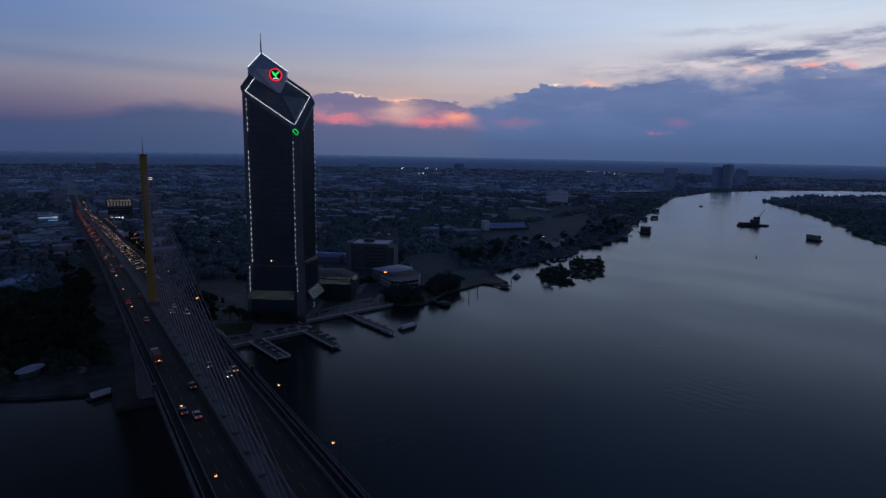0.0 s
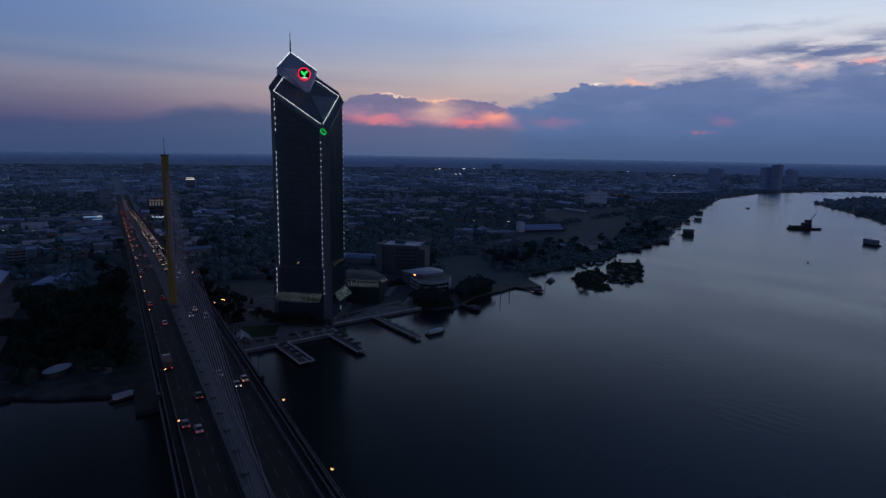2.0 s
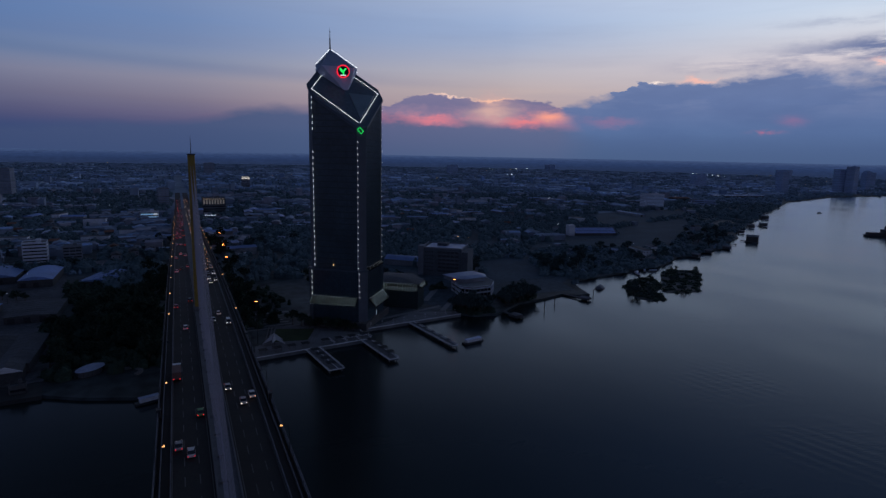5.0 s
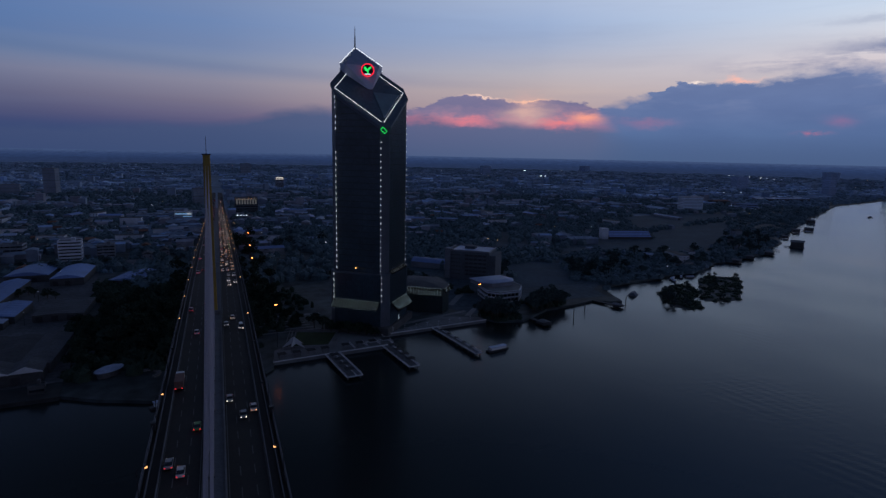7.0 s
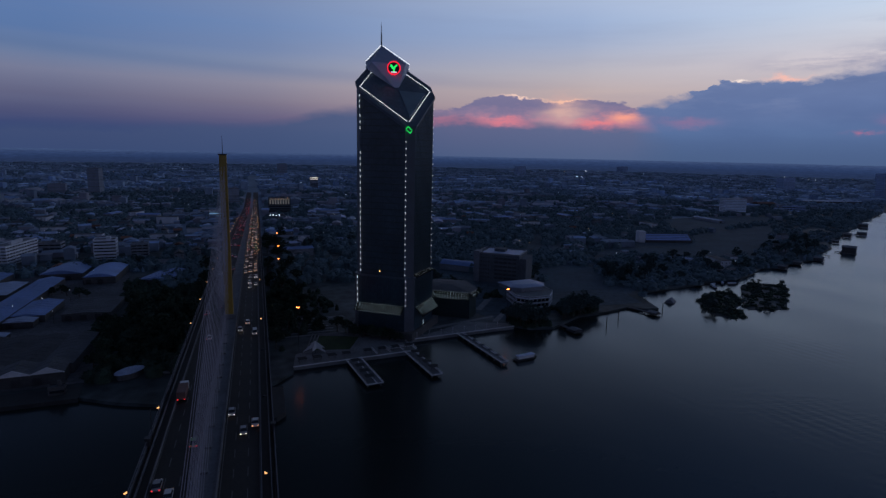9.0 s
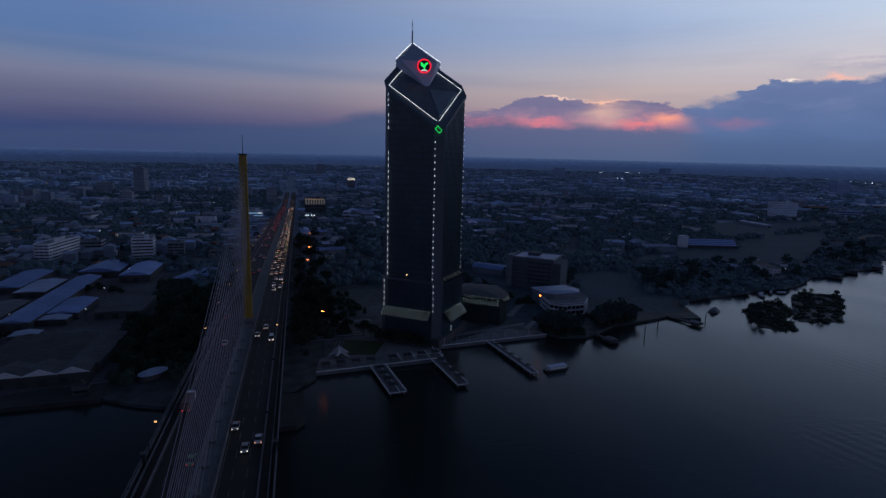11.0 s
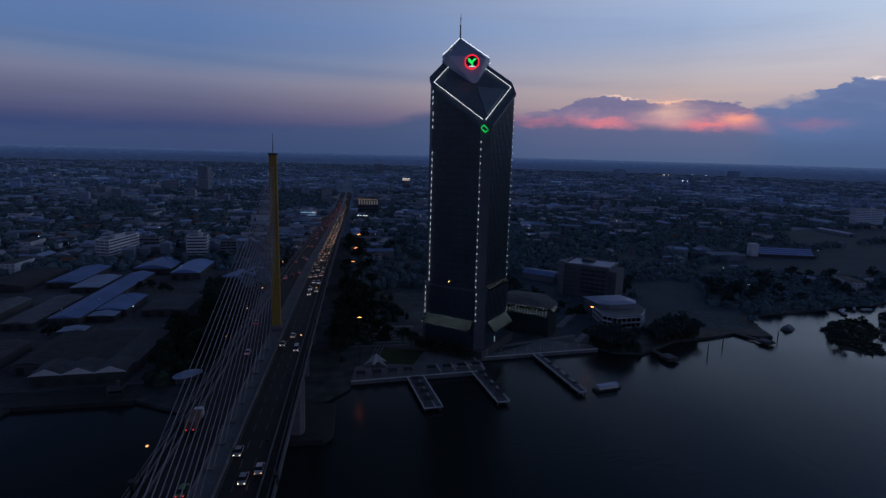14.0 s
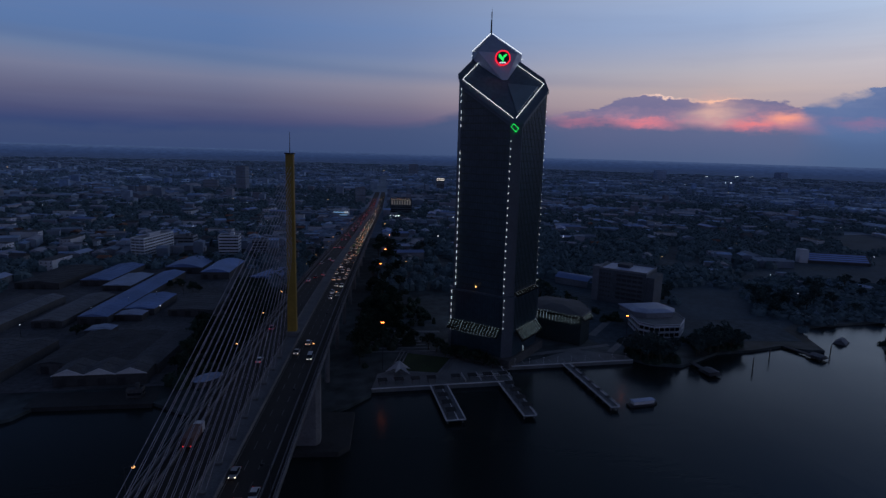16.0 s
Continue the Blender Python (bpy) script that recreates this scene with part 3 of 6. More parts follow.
CAR_PAINTS = [surface("car_paint_" + n, c, 0.3, 0.2, vary=0.08, scale=2.0) for n, c in
              (("white", (0.65, 0.65, 0.66)), ("silver", (0.35, 0.36, 0.38)), ("dark", (0.03, 0.03, 0.035)), ("green", (0.12, 0.30, 0.10)), ("pink", (0.45, 0.10, 0.16)))]
ORANGE_TARP = surface("orange_truck_body", (0.17, 0.085, 0.07), 0.7, vary=0.2, scale=1.0)
RUBBER = surface("tyre_rubber", (0.02, 0.02, 0.02), 0.9, vary=0.2)
CANVAS = surface("white_tent_canvas", (0.46, 0.48, 0.50), 0.8, vary=0.1, scale=0.5)
HULL = surface("dark_boat_hull", (0.05, 0.05, 0.055), 0.6, vary=0.2, scale=0.3)

# ---------------------------------------------------------------- ground and river
SHORE = [(-24000, -5200), (-3000, -250), (-900, 170), (-300, 268), (-120, 304), (-75, 318), (-49, 331), (-42, 345), (4, 340), (22, 326), (44, 314),
         (66, 303), (95, 322), (106, 333), (108, 342), (181.5, 341.5), (182.0, 361.6), (264, 362.2), (270.9, 352.9), (288, 347), (303, 354), (324, 364),
         (350, 365), (377, 370), (385, 362), (399, 358), (402, 365), (412, 389), (429, 404), (450, 407), (495, 409), (527, 413), (572, 416),
         (594, 423), (639, 443), (661, 437), (702, 451), (763, 458), (780, 472), (817, 487), (881, 510), (925, 542), (979, 565), (1265, 686),
         (1740, 871), (2149, 936), (2442, 898), (2622, 846), (2827, 738), (3037, 517), (3400, 120), (7000, -900), (24000, -2500), (24000, 24000), (-24000, 24000)]
SOUTH = [(-24000, -6600), (-3000, -800), (-800, -350), (-100, -230), (300, -120), (700, 40), (1039, 193), (1091, 224), (1238, 289), (1432, 389),
         (1616, 503), (1825, 645), (1932, 666), (2272, 639), (2552, 476), (2800, 200), (3400, -300), (7000, -1500), (24000, -3300), (24000, -24000), (-24000, -24000)]
SOUTH = SOUTH[::-1]
ISLES = [[(428, 328), (436, 319), (450, 317), (463, 337), (494, 357), (507, 374), (500, 384), (478, 380), (456, 370), (438, 350)],
         [(469, 331), (488, 322), (505, 322), (534, 342), (567, 363), (590, 382), (567, 400), (541, 393), (517, 374), (488, 351)]]
LAND = 1.6
b = Build()
for poly in (SHORE, SOUTH):
    b.prism(poly, -2.0, LAND)
ground = solid("ground", b, EARTH, "dark earth and scrub of the flat river plain", "ground", kind="structure")
tri = bmesh.new()
tri.from_mesh(ground.data)
bmesh.ops.triangulate(tri, faces=[f for f in tri.faces if len(f.verts) > 4], ngon_method="EAR_CLIP")
tri.normal_update()
tri.to_mesh(ground.data)
tri.free()
b = Build()
b.add([(-24000, -24000, 0), (24000, -24000, 0), (24000, 24000, 0), (-24000, 24000, 0)], [(0, 1, 2, 3)])
solid("water", b, WATER, "calm grey river water with faint ripples", "river", kind="structure")
for poly in ISLES:
    b = Build()
    b.prism(poly, -1.0, 0.2)
    solid("islet", b, EARTH, "low overgrown mud islet in the river", "islet", kind="structure")

FIELDS = [[(393, 526), (438, 536), (460, 513), (434, 458), (406, 426), (349, 430)], [(551, 609), (636, 585), (723, 606), (789, 665), (1076, 729), (788, 541), (654, 498), (600, 531)],
          [(880, 854), (1085, 862), (1207, 818), (1077, 744), (790, 678)]]
for poly in FIELDS:
    solid("field", Build().prism(poly, 1.0, 1.72), FIELD, "flat dark open field behind the riverbank", "field", kind="structure")
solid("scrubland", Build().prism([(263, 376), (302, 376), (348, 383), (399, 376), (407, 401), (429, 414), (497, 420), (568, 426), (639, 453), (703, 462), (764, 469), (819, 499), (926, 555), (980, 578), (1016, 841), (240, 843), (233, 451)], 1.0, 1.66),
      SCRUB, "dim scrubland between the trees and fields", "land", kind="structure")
solid("farmland", Build().prism([(-23900, 800), (1016, 841), (1668, 920), (2107, 1024), (2580, 984), (2845, 857), (3096, 642), (7000, -600), (23900, -2200), (23900, 23900), (-23900, 23900)], 1.0, 1.68), HAZED_FARMLAND, "far scrub and plots between the roofs, colour blued by haze", "land", kind="structure")

# glowing ring that carries the painted distance haze up to the sky
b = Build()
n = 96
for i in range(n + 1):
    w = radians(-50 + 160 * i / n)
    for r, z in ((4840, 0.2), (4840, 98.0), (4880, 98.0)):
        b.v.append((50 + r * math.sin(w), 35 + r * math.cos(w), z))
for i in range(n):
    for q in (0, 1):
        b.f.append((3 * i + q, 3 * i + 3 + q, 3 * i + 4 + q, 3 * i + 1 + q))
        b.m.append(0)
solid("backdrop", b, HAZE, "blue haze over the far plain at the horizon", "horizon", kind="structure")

# ---------------------------------------------------------------- the bridge
BA = math.atan(0.128)
BX, BY = 72.2, 291.0
PX = -0.7  # the pylon and its stays stand a little off the deck's centre line
BRIDGE = pose(BX, BY, 0, 0, 0, -math.degrees(BA))


def deck_z(s):
    if s < 0:
        return 47.0 + 0.013 * -s - 0.013 / 450 * s * s
    if s < 200:
        return 47.0 - 0.013 * s - 0.0000925 * s * s
    return max(1.9, deck_z(199.99) - 0.05 * (s - 200))


def deck_point(x, s, h=0.0):
    return tuple(BRIDGE @ Vector((x, s, deck_z(s) + h)))


def off_bridge(x, y):
    """Distance from the bridge's axis and the way along it."""
    q = BRIDGE.inverted() @ Vector((x, y, 0))
    return q.x, q.y


def run(profile, s0, s1, step, closed=True):
    """Sweeps a cross-section of (x, h) along the deck."""
    b = Build()
    n = max(1, round((s1 - s0) / step))
    k = len(profile)
    for i in range(n + 1):
        s = s0 + (s1 - s0) * i / n
        b.v.extend([(x, s, deck_z(s) + h) for x, h in profile])
    for i in range(n):
        for j in range(k if closed else k - 1):
            a, c = i * k + j, i * k + (j + 1) % k
            b.f.append((a, a + k, c + k, c))
            b.m.append(0)
    if closed:
        b.f.append(tuple(range(k)))
        b.f.append(tuple(range((n + 1) * k - 1, n * k - 1, -1)))
        b.m.extend((0, 0))
    return b


bridge = thing("cable_stayed_bridge", BRIDGE, "long cable-stayed road bridge with one yellow pylon over the river", "bridge", kind="structure")
S0, S1, S2 = -560, 960, 1420
part("deck_girder", run([(-14.9, -0.2), (-14.9, -0.9), (-6.0, -4.0), (6.0, -4.0), (14.9, -0.9), (14.9, -0.2)], S0, S1, 20), CONCRETE, bridge)
for x0, x1 in ((-14.6, -2.6), (2.6, 14.6)):
    part("carriageway", run([(x0, -0.2), (x1, -0.2), (x1, 0.0), (x0, 0.0)], S0, S2, 20), ASPHALT, bridge)
part("median", run([(-2.6, -0.2), (2.6, -0.2), (2.6, 0.35), (-2.6, 0.35)], S0, S1, 20), CONCRETE, bridge, "raised pale concrete median")
for x in (-14.9, 14.66):
    part("parapet", run([(x, -0.9), (x + 0.24, -0.9), (x + 0.24, 1.0), (x, 1.0)], S0, S1, 20), PARAPET, bridge)
for x in (-13.7, -11.6, 11.4, 13.5):
    part("crash_barrier", run([(x, 0.0), (x + 0.2, 0.0), (x + 0.2, 0.85), (x, 0.85)], S0, S1, 20), PARAPET, bridge)
for x in (-2.5, 2.2):
    part("median_barrier", run([(x, 0.35), (x + 0.3, 0.35), (x + 0.3, 1.1), (x, 1.1)], S0, S1, 20), CONCRETE, bridge)
b = Build()
for x in (-14.78, 14.78):
    for i in range(int((560 - -300) / 6)):
        s = -300 + 6 * i
        z = deck_z(s)
        b.box(x - 0.06, s - 0.06, z + 1.0, x + 0.06, s + 0.06, z + 1.9)
tagged(part("rail_posts", b, DARK_STEEL, bridge), kind="stuff")
for x in (-14.78, 14.78):
    part("handrail", run([(x - 0.08, 1.85), (x + 0.08, 1.85), (x + 0.08, 2.0), (x - 0.08, 2.0)], -300, 560, 10), PARAPET, bridge)
b = Build()
for x in (-8.6, -5.5, 5.5, 8.6):
    for i in range(130):
        s = -260 + 9 * i
        b.box(x - 0.09, s, deck_z(s + 2) + 0.005, x + 0.09, s + 4, deck_z(s + 2) + 0.03)
tagged(part("lane_dashes", b, PAINT_LINE, bridge), kind="stuff")
for x in (-11.2, -3.0, 3.0, 11.2):
    part("edge_line", run([(x - 0.09, 0.005), (x + 0.09, 0.005), (x + 0.09, 0.02), (x - 0.09, 0.02)], -260, 900, 20), PAINT_LINE, bridge)
# pylon: a slim tapered box with a cap plate and a mast
PT = 117.7
b = Build()
lo, hi = 1.75, 1.45
zb = deck_z(0)
b.v = [(PX + sx * w, sy * w * 0.9, z) for z, w in ((zb - 1, lo), (PT, hi)) for sx, sy in ((-1, -1), (1, -1), (1, 1), (-1, 1))]
b.f = [(3, 2, 1, 0), (4, 5, 6, 7), (0, 1, 5, 4), (1, 2, 6, 5), (2, 3, 7, 6), (3, 0, 4, 7)]
b.m = [0] * 6
pylon = part("pylon", b, PYLON_YELLOW, bridge, "slender yellow steel pylon", 0.25)
part("pylon_cap", Build().box(PX - 1.75, -1.6, PT, PX + 1.75, 1.6, PT + 0.5), DARK_STEEL, pylon)
part("mast", Build().tube((PX, 0, PT + 0.5), (PX, 0, PT + 8.2), 0.16, 0.06, 6), DARK_STEEL, pylon)
part("pylon_foot", Build().box(PX - 2.3, -2.6, zb, PX + 2.3, 2.6, zb + 2.2), CONCRETE, bridge, bevel=0.2)
for k in range(17):
    za, sb = 113.0 - 2.0 * k, -(212 - 11.6 * k)
    for x in (PX - 0.55, PX + 0.55):
        a, c = Vector((x, -1.2, za)), Vector((x, sb, deck_z(sb) + 0.35))
        bb, prev = Build(), None
        n, sag = 8, 1.6 * (1 - k / 17)
        for i in range(n + 1):
            f = i / n
            p = a.lerp(c, f) - Vector((0, 0, sag * 4 * f * (1 - f)))
            if prev is not None:
                bb.tube(prev, p, 0.068, 0.068, 5)
            prev = p
        part("stay_cable", bb, CABLE, bridge)
    part("cable_anchor", Build().box(PX - 0.8, sb - 0.5, deck_z(sb) + 0.35, PX + 0.8, sb + 0.5, deck_z(sb) + 0.95), CONCRETE, bridge)
# main pier with its platform in the river, and approach piers
b = Build()
b.prism([(-8.5, -4), (8.5, -4), (10, -2), (10, 2), (8.5, 4), (-8.5, 4), (-10, 2), (-10, -2)], 2.2, deck_z(0) - 3.6)
part("pier", b, CONCRETE, bridge)
part("pier_platform", Build().prism([(-20, -9), (18, -9), (22, -4), (22, 26), (-14, 26), (-20, 18)], -2, 2.2), QUAY, bridge, bevel=0.2)
for i in range(15):
    s = 62 + 50 * i
    if deck_z(s) > 8:
        for x in (-5.5, 5.5):
            part("pier_column", Build().tube((x, s, 1.0), (x, s, deck_z(s) - 3.8), 1.3, 1.3, 10), CONCRETE, bridge)
        part("pier_head", Build().box(-8, s - 1.4, deck_z(s) - 5.2, 8, s + 1.4, deck_z(s) - 3.7), CONCRETE, bridge)


def street_lamp(at, side, lit, height=8.5):
    ob = thing("street_lamp", at, "slim steel street lamp, %s, on the bridge's edge" % ("lit" if lit else "unlit"), "street lamp", "lamps along the bridge")
    part("pole", Build().tube((0, 0, 0), (0, 0, height), 0.12, 0.07, 6), DARK_STEEL, ob)
    part("arm", Build().tube((0, 0, height), (side * 1.5, 0, height + 0.3), 0.06, 0.05, 5), DARK_STEEL, ob)
    head = part("lamp_head", Build().box(side * 1.2, -0.18, height + 0.2, side * 1.8, 0.18, height + 0.44), DARK_STEEL, ob)
    part("lens", Build().box(side * 1.5, -0.22, height + 0.0, side * 2.0, 0.22, height + 0.3), BRIDGE_LAMP if lit else WINDOW, head)
    return ob


first = {}
for i in range(-6, 18):
    s = -111 + 37.7 * i
    for side in (-1, 1):
        p = deck_point(-side * 14.2, s, 0.0)
        m = Matrix.Translation(p) @ pose(0, 0, 0, 0, 0, -math.degrees(BA))
        lit = (side, i) not in ((1, 1), (-1, 0), (-1, 1), (-1, 3), (-1, 5), (-1, 6))
        if (side, lit) in first:
            copy_thing(first[side, lit], m)
        else:
            first[side, lit] = street_lamp(m, side, lit)
cabinet = thing("control_cabinet", Matrix.Translation(deck_point(14.6, -114.5, 0.0)) @ pose(0, 0, 0, 0, 0, -math.degrees(BA)), "dark steel control cabinet on the bridge's edge", "cabinet", "bridge cabinets")
part("body", Build().box(-0.5, -0.6, 0.0, 0.5, 0.6, 2.6), DARK_STEEL, cabinet, bevel=0.05)
part("hood", Build().box(-0.65, -0.75, 2.6, 0.65, 0.75, 2.8), DARK_STEEL, cabinet)
copy_thing(cabinet, Matrix.Translation(deck_point(-14.6, -114.5, 0.0)) @ pose(0, 0, 0, 0, 0, 180 - math.degrees(BA)))

# ---------------------------------------------------------------- the office tower
TX, TY = 184.6, 387.0


def roof_z(y, up=0.0):
    return 159.2 + 0.92 * (y - TY) + up


def octagon(h, c):
    """Square on its corner with cut corners: h half the diagonal, c the cut."""
    k = h - c
    return [(TX - c, TY - k), (TX + c, TY - k), (TX + k, TY - c), (TX + k, TY + c), (TX + c, TY + k), (TX - c, TY + k), (TX - k, TY + c), (TX - k, TY - c)]


tower = thing("office_tower", (0, 0, 0), "tall dark glass office tower with a slanted lit crown and spire", "skyscraper")
H, C = 28.0, 3.2
part("shaft", Build().prism(octagon(H, C), 41, lambda x, y: roof_z(y, 0.2)), GLASS_L, tower, "dark blue-black curtain glass shaft")
part("lower_shaft", Build().prism(octagon(H + 1.7, C), LAND, 41), GLASS_L, tower)
part("ledge", Build().prism(octagon(H + 2.0, C), 41.0, 42.0), TOWER_KERB, tower, bevel=0.1)
# cut corners clad in stone, flaring into an eave under the sloping roof
oc, ol = octagon(H + 0.35, C + 0.1), octagon(H + 2.05, C + 0.1)
for i in (0, 2, 4, 6):
    (xa, ya), (xb, yb) = oc[i], oc[i + 1]
    cx, cy = (xa + xb) / 2 * 0.92 + TX * 0.08, (ya + yb) / 2 * 0.92 + TY * 0.08
    q = [(xa, ya), (xb, yb), (cx, cy)]
    part("corner_pier", Build().prism(q, 42, lambda x, y: roof_z(y, 0.6)), TOWER_STONE, tower)
    (xa, ya), (xb, yb) = ol[i], ol[i + 1]
    part("corner_pier", Build().prism([(xa, ya), (xb, yb), (cx, cy)], LAND, 41.0), TOWER_STONE, tower)


def face_frame(i, h):
    """Start, direction and outward normal of one of the tower's long faces."""
    o = octagon(h, C)
    a, c = Vector((*o[i], 0)), Vector((*o[(i + 1) % 8], 0))
    d = (c - a).normalized()
    return a, d, Vector((d.y, -d.x, 0)), (c - a).length


def facing(a, d, n, z):
    return Matrix(((d.x, n.x, 0, a.x), (d.y, n.y, 0, a.y), (0, 0, 1, z), (0, 0, 0, 1)))


# mullions and floor bands on the four faces: i = 7 west, 1 south-east, 3 north-east, 5 north-west
for i, pitch, depth in ((7, 1.55, 0.08), (1, 1.9, 0.22), (3, 1.9, 0.3), (5, 1.55, 0.08)):
    a, d, n, L = face_frame(i, H)
    fm = facing(a, d, n, 0)
    for k in range(1, int(L / pitch)):
        u = k * pitch
        y = (a + d * u).y
        part("mullion", Build().box(u - 0.09, -0.05, 42, u + 0.09, depth, roof_z(y, -0.3), 0, fm), MULLION, tower)
    for k in range(0, 34):
        z = 45.4 + 3.95 * k
        lo_u, hi_u = 0.0, L
        ya, yb = a.y, (a + d * L).y
        if z > roof_z(min(ya, yb)) - 0.5:
            y_cut = TY + (z + 0.5 - 159.2) / 0.92
            f = (y_cut - ya) / (yb - ya)
            if not 0 < f < 1:
                continue
            lo_u, hi_u = (f * L, L) if yb > ya else (0.0, f * L)
        part("floor_band", Build().box(lo_u, -0.05, z - 0.35, hi_u, 0.06, z + 0.35, 0, fm), TOWER_DARK, tower)
    a, d, n, L = face_frame(i, H + 1.7)
    fm = facing(a, d, n, 0)
    for k in range(1, int(L / pitch)):
        part("mullion", Build().box(k * pitch - 0.09, -0.05, 20, k * pitch + 0.09, depth, 41, 0, fm), MULLION, tower)
# sloping roof with its kerb
bm = Build()
o1, o2 = octagon(H + 1.6, C + 0.6), octagon(H - 1.8, C)
n8 = len(o1)
bm.v = [(x, y, roof_z(y, dz)) for o, dz in ((o1, -0.9), (o1, 0.9), (o2, 0.9), (o2, 0.3)) for x, y in o]
for r in range(3):
    bm.f += [(r * n8 + i, r * n8 + (i + 1) % n8, (r + 1) * n8 + (i + 1) % n8, (r + 1) * n8 + i) for i in range(n8)]
inn = octagon(H - 0.3, C)
bm.v += [(x, y, roof_z(y, -1.6)) for x, y in inn]
bm.f += [((i + 1) % n8, i, 4 * n8 + i, 4 * n8 + (i + 1) % n8) for i in range(n8)]
bm.m = [0] * len(bm.f)
part("roof_kerb", bm, TOWER_KERB, tower)
part("sloping_roof", Build().prism(octagon(H - 1.7, C), lambda x, y: roof_z(y, 0.25), lambda x, y: roof_z(y, 0.5)), GLASS_ROOF, tower)
part("skylight", Build().prism([(186.4, 367.4), (204.4, 385.4), (186.6, 386.2)], lambda x, y: roof_z(y, 0.45), lambda x, y: roof_z(y, 1.0)),
     surface("blue_tinted_skylight", (0.16, 0.22, 0.25), 0.4, vary=0.2, scale=0.1, spec=0.5), tower, "blue-tinted triangular skylight")
part("skylight_rim", Build().tube((186.6, 367.2, roof_z(367.2, 1.05)), (204.2, 384.8, roof_z(384.8, 1.05)), 0.13, 0.13, 5), WHITE_PAINT, tower)
# white light tubes round the sloping roof
K = 24.0
DL, DV, DR, DT = (TX - K, TY), (TX - 0.6, TY - K), (TX + K, TY), (TX, TY + K)


def on_roof(p, q, f, up=1.25):
    x, y = p[0] + (q[0] - p[0]) * f, p[1] + (q[1] - p[1]) * f
    return (x, y, roof_z(y, up))


for p, q, f0, f1 in ((DV, DL, 0.03, 1.0), (DV, DR, 0.03, 1.0), (DL, DT, 0.0, 0.62), (DR, DT, 0.0, 0.62)):
    part("light_tube", Build().tube(on_roof(p, q, f0), on_roof(p, q, f1), 0.115, 0.115, 6), TUBE_WHITE, tower, "lit white outline tube")
# crown: a faceted block at the high corner
pts = [(182.7, 410.0, 190.4), (170.0, 404.5, 178.3), (170.0, 404.5, 169.5), (171.0, 395.5, 177.2), (194.6, 395.5, 177.5), (184.2, 388.3, 161.3), (186.8, 388.3, 161.5),
       (201.2, 406.5, 178.9), (201.0, 406.5, 171.0), (184.0, 413.5, 183.0), (184.6, 413.5, 168.0), (175, 410, 179.5), (194, 410, 180), (185.0, 400.0, 161.0)]
hull = bmesh.new()
for p in pts:
    hull.verts.new(p)
bmesh.ops.convex_hull(hull, input=hull.verts)
me = bpy.data.meshes.new("crown")
hull.to_mesh(me)
hull.free()
me.materials.append(TOWER_PANEL)
me.materials.append(TOWER_SKYLIT)
# steep front facets get a paler colour, painted in for skylight on them
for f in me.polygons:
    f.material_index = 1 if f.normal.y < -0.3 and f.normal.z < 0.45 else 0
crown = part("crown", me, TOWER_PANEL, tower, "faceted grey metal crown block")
for q in ((170.0, 404.5, 178.7), (201.2, 406.5, 179.3)):
    part("light_tube", Build().tube((182.7 + (q[0] - 182.7) * 0.04, 409.7, 190.3), (q[0], q[1] - 0.3, q[2]), 0.17, 0.17, 6), TUBE_WHITE, crown, "lit white outline tube")
for sx, xx, yy in ((-1, 169.8, 404.2), (1, 201.4, 406.2)):
    for k in range(2):
        z = 173.0 + 3.2 * k
        part("facade_lamp", Build().tube((xx, yy - 0.3, z), (xx - sx * 1.6, yy - 1.2, z - 0.7), 0.22, 0.22, 5), DOT_WHITE, crown)
part("spire", Build().tube((182.7, 410, 189.5), (182.7, 410, 198.0), 0.55, 0.42, 8), TOWER_DARK, crown)
b = Build()
for k in range(4):
    z = 198.0 + k * 1.15
    for x, y in ((-0.3, 0), (0.3, 0), (0, 0.3)):
        b.tube((182.7 + x, 410 + y, z), (182.7 + x, 410 + y, z + 1.15), 0.07, 0.07, 4)
    b.tube((182.4, 410, z), (183.0, 410, z + 1.15), 0.06, 0.06, 4)
b.tube((182.7, 410, 202.0), (182.7, 410, 205.1), 0.16, 0.05, 5)
part("antenna", b, DARK_STEEL, crown, "steel lattice antenna")
# round sign on the crown's front facet: a red ring, a green sprig, a white bar
f0, f1 = Vector((185.5, 388.3, 161.4)), Vector((185.3, 395.5, 177.35))
sc = f0.lerp(f1, 0.76) + Vector((-0.5, -1.9, 0.3))
face = Vector((-0.30, -0.95, 0.10)).normalized()
side = Vector((0, 0, 1)).cross(face).normalized()
high_v = face.cross(side)
SM = Matrix(((side.x, high_v.x, face.x, sc.x), (side.y, high_v.y, face.y, sc.y), (side.z, high_v.z, face.z, sc.z), (0, 0, 0, 1)))
sign = part("round_sign", Build().prism([(4.3 * math.cos(2 * math.pi * i / 28), 4.3 * math.sin(2 * math.pi * i / 28)) for i in range(28)], -0.3, 0.25, 0, SM),
            SIGN_DARK, crown, "round dark sign plate with neon emblem")
ring = Build()
for i in range(32):
    w0, w1 = 2 * math.pi * i / 32, 2 * math.pi * (i + 1) / 32
    ring.add([tuple(SM @ Vector((r * math.cos(w), r * math.sin(w), z))) for z in (0.2, 0.7) for w in (w0, w1) for r in (3.7, 4.4)],
             [(4, 5, 7, 6), (0, 4, 6, 2), (1, 3, 7, 5)])
part("neon_ring", ring, NEON_RED, sign, "red neon ring")
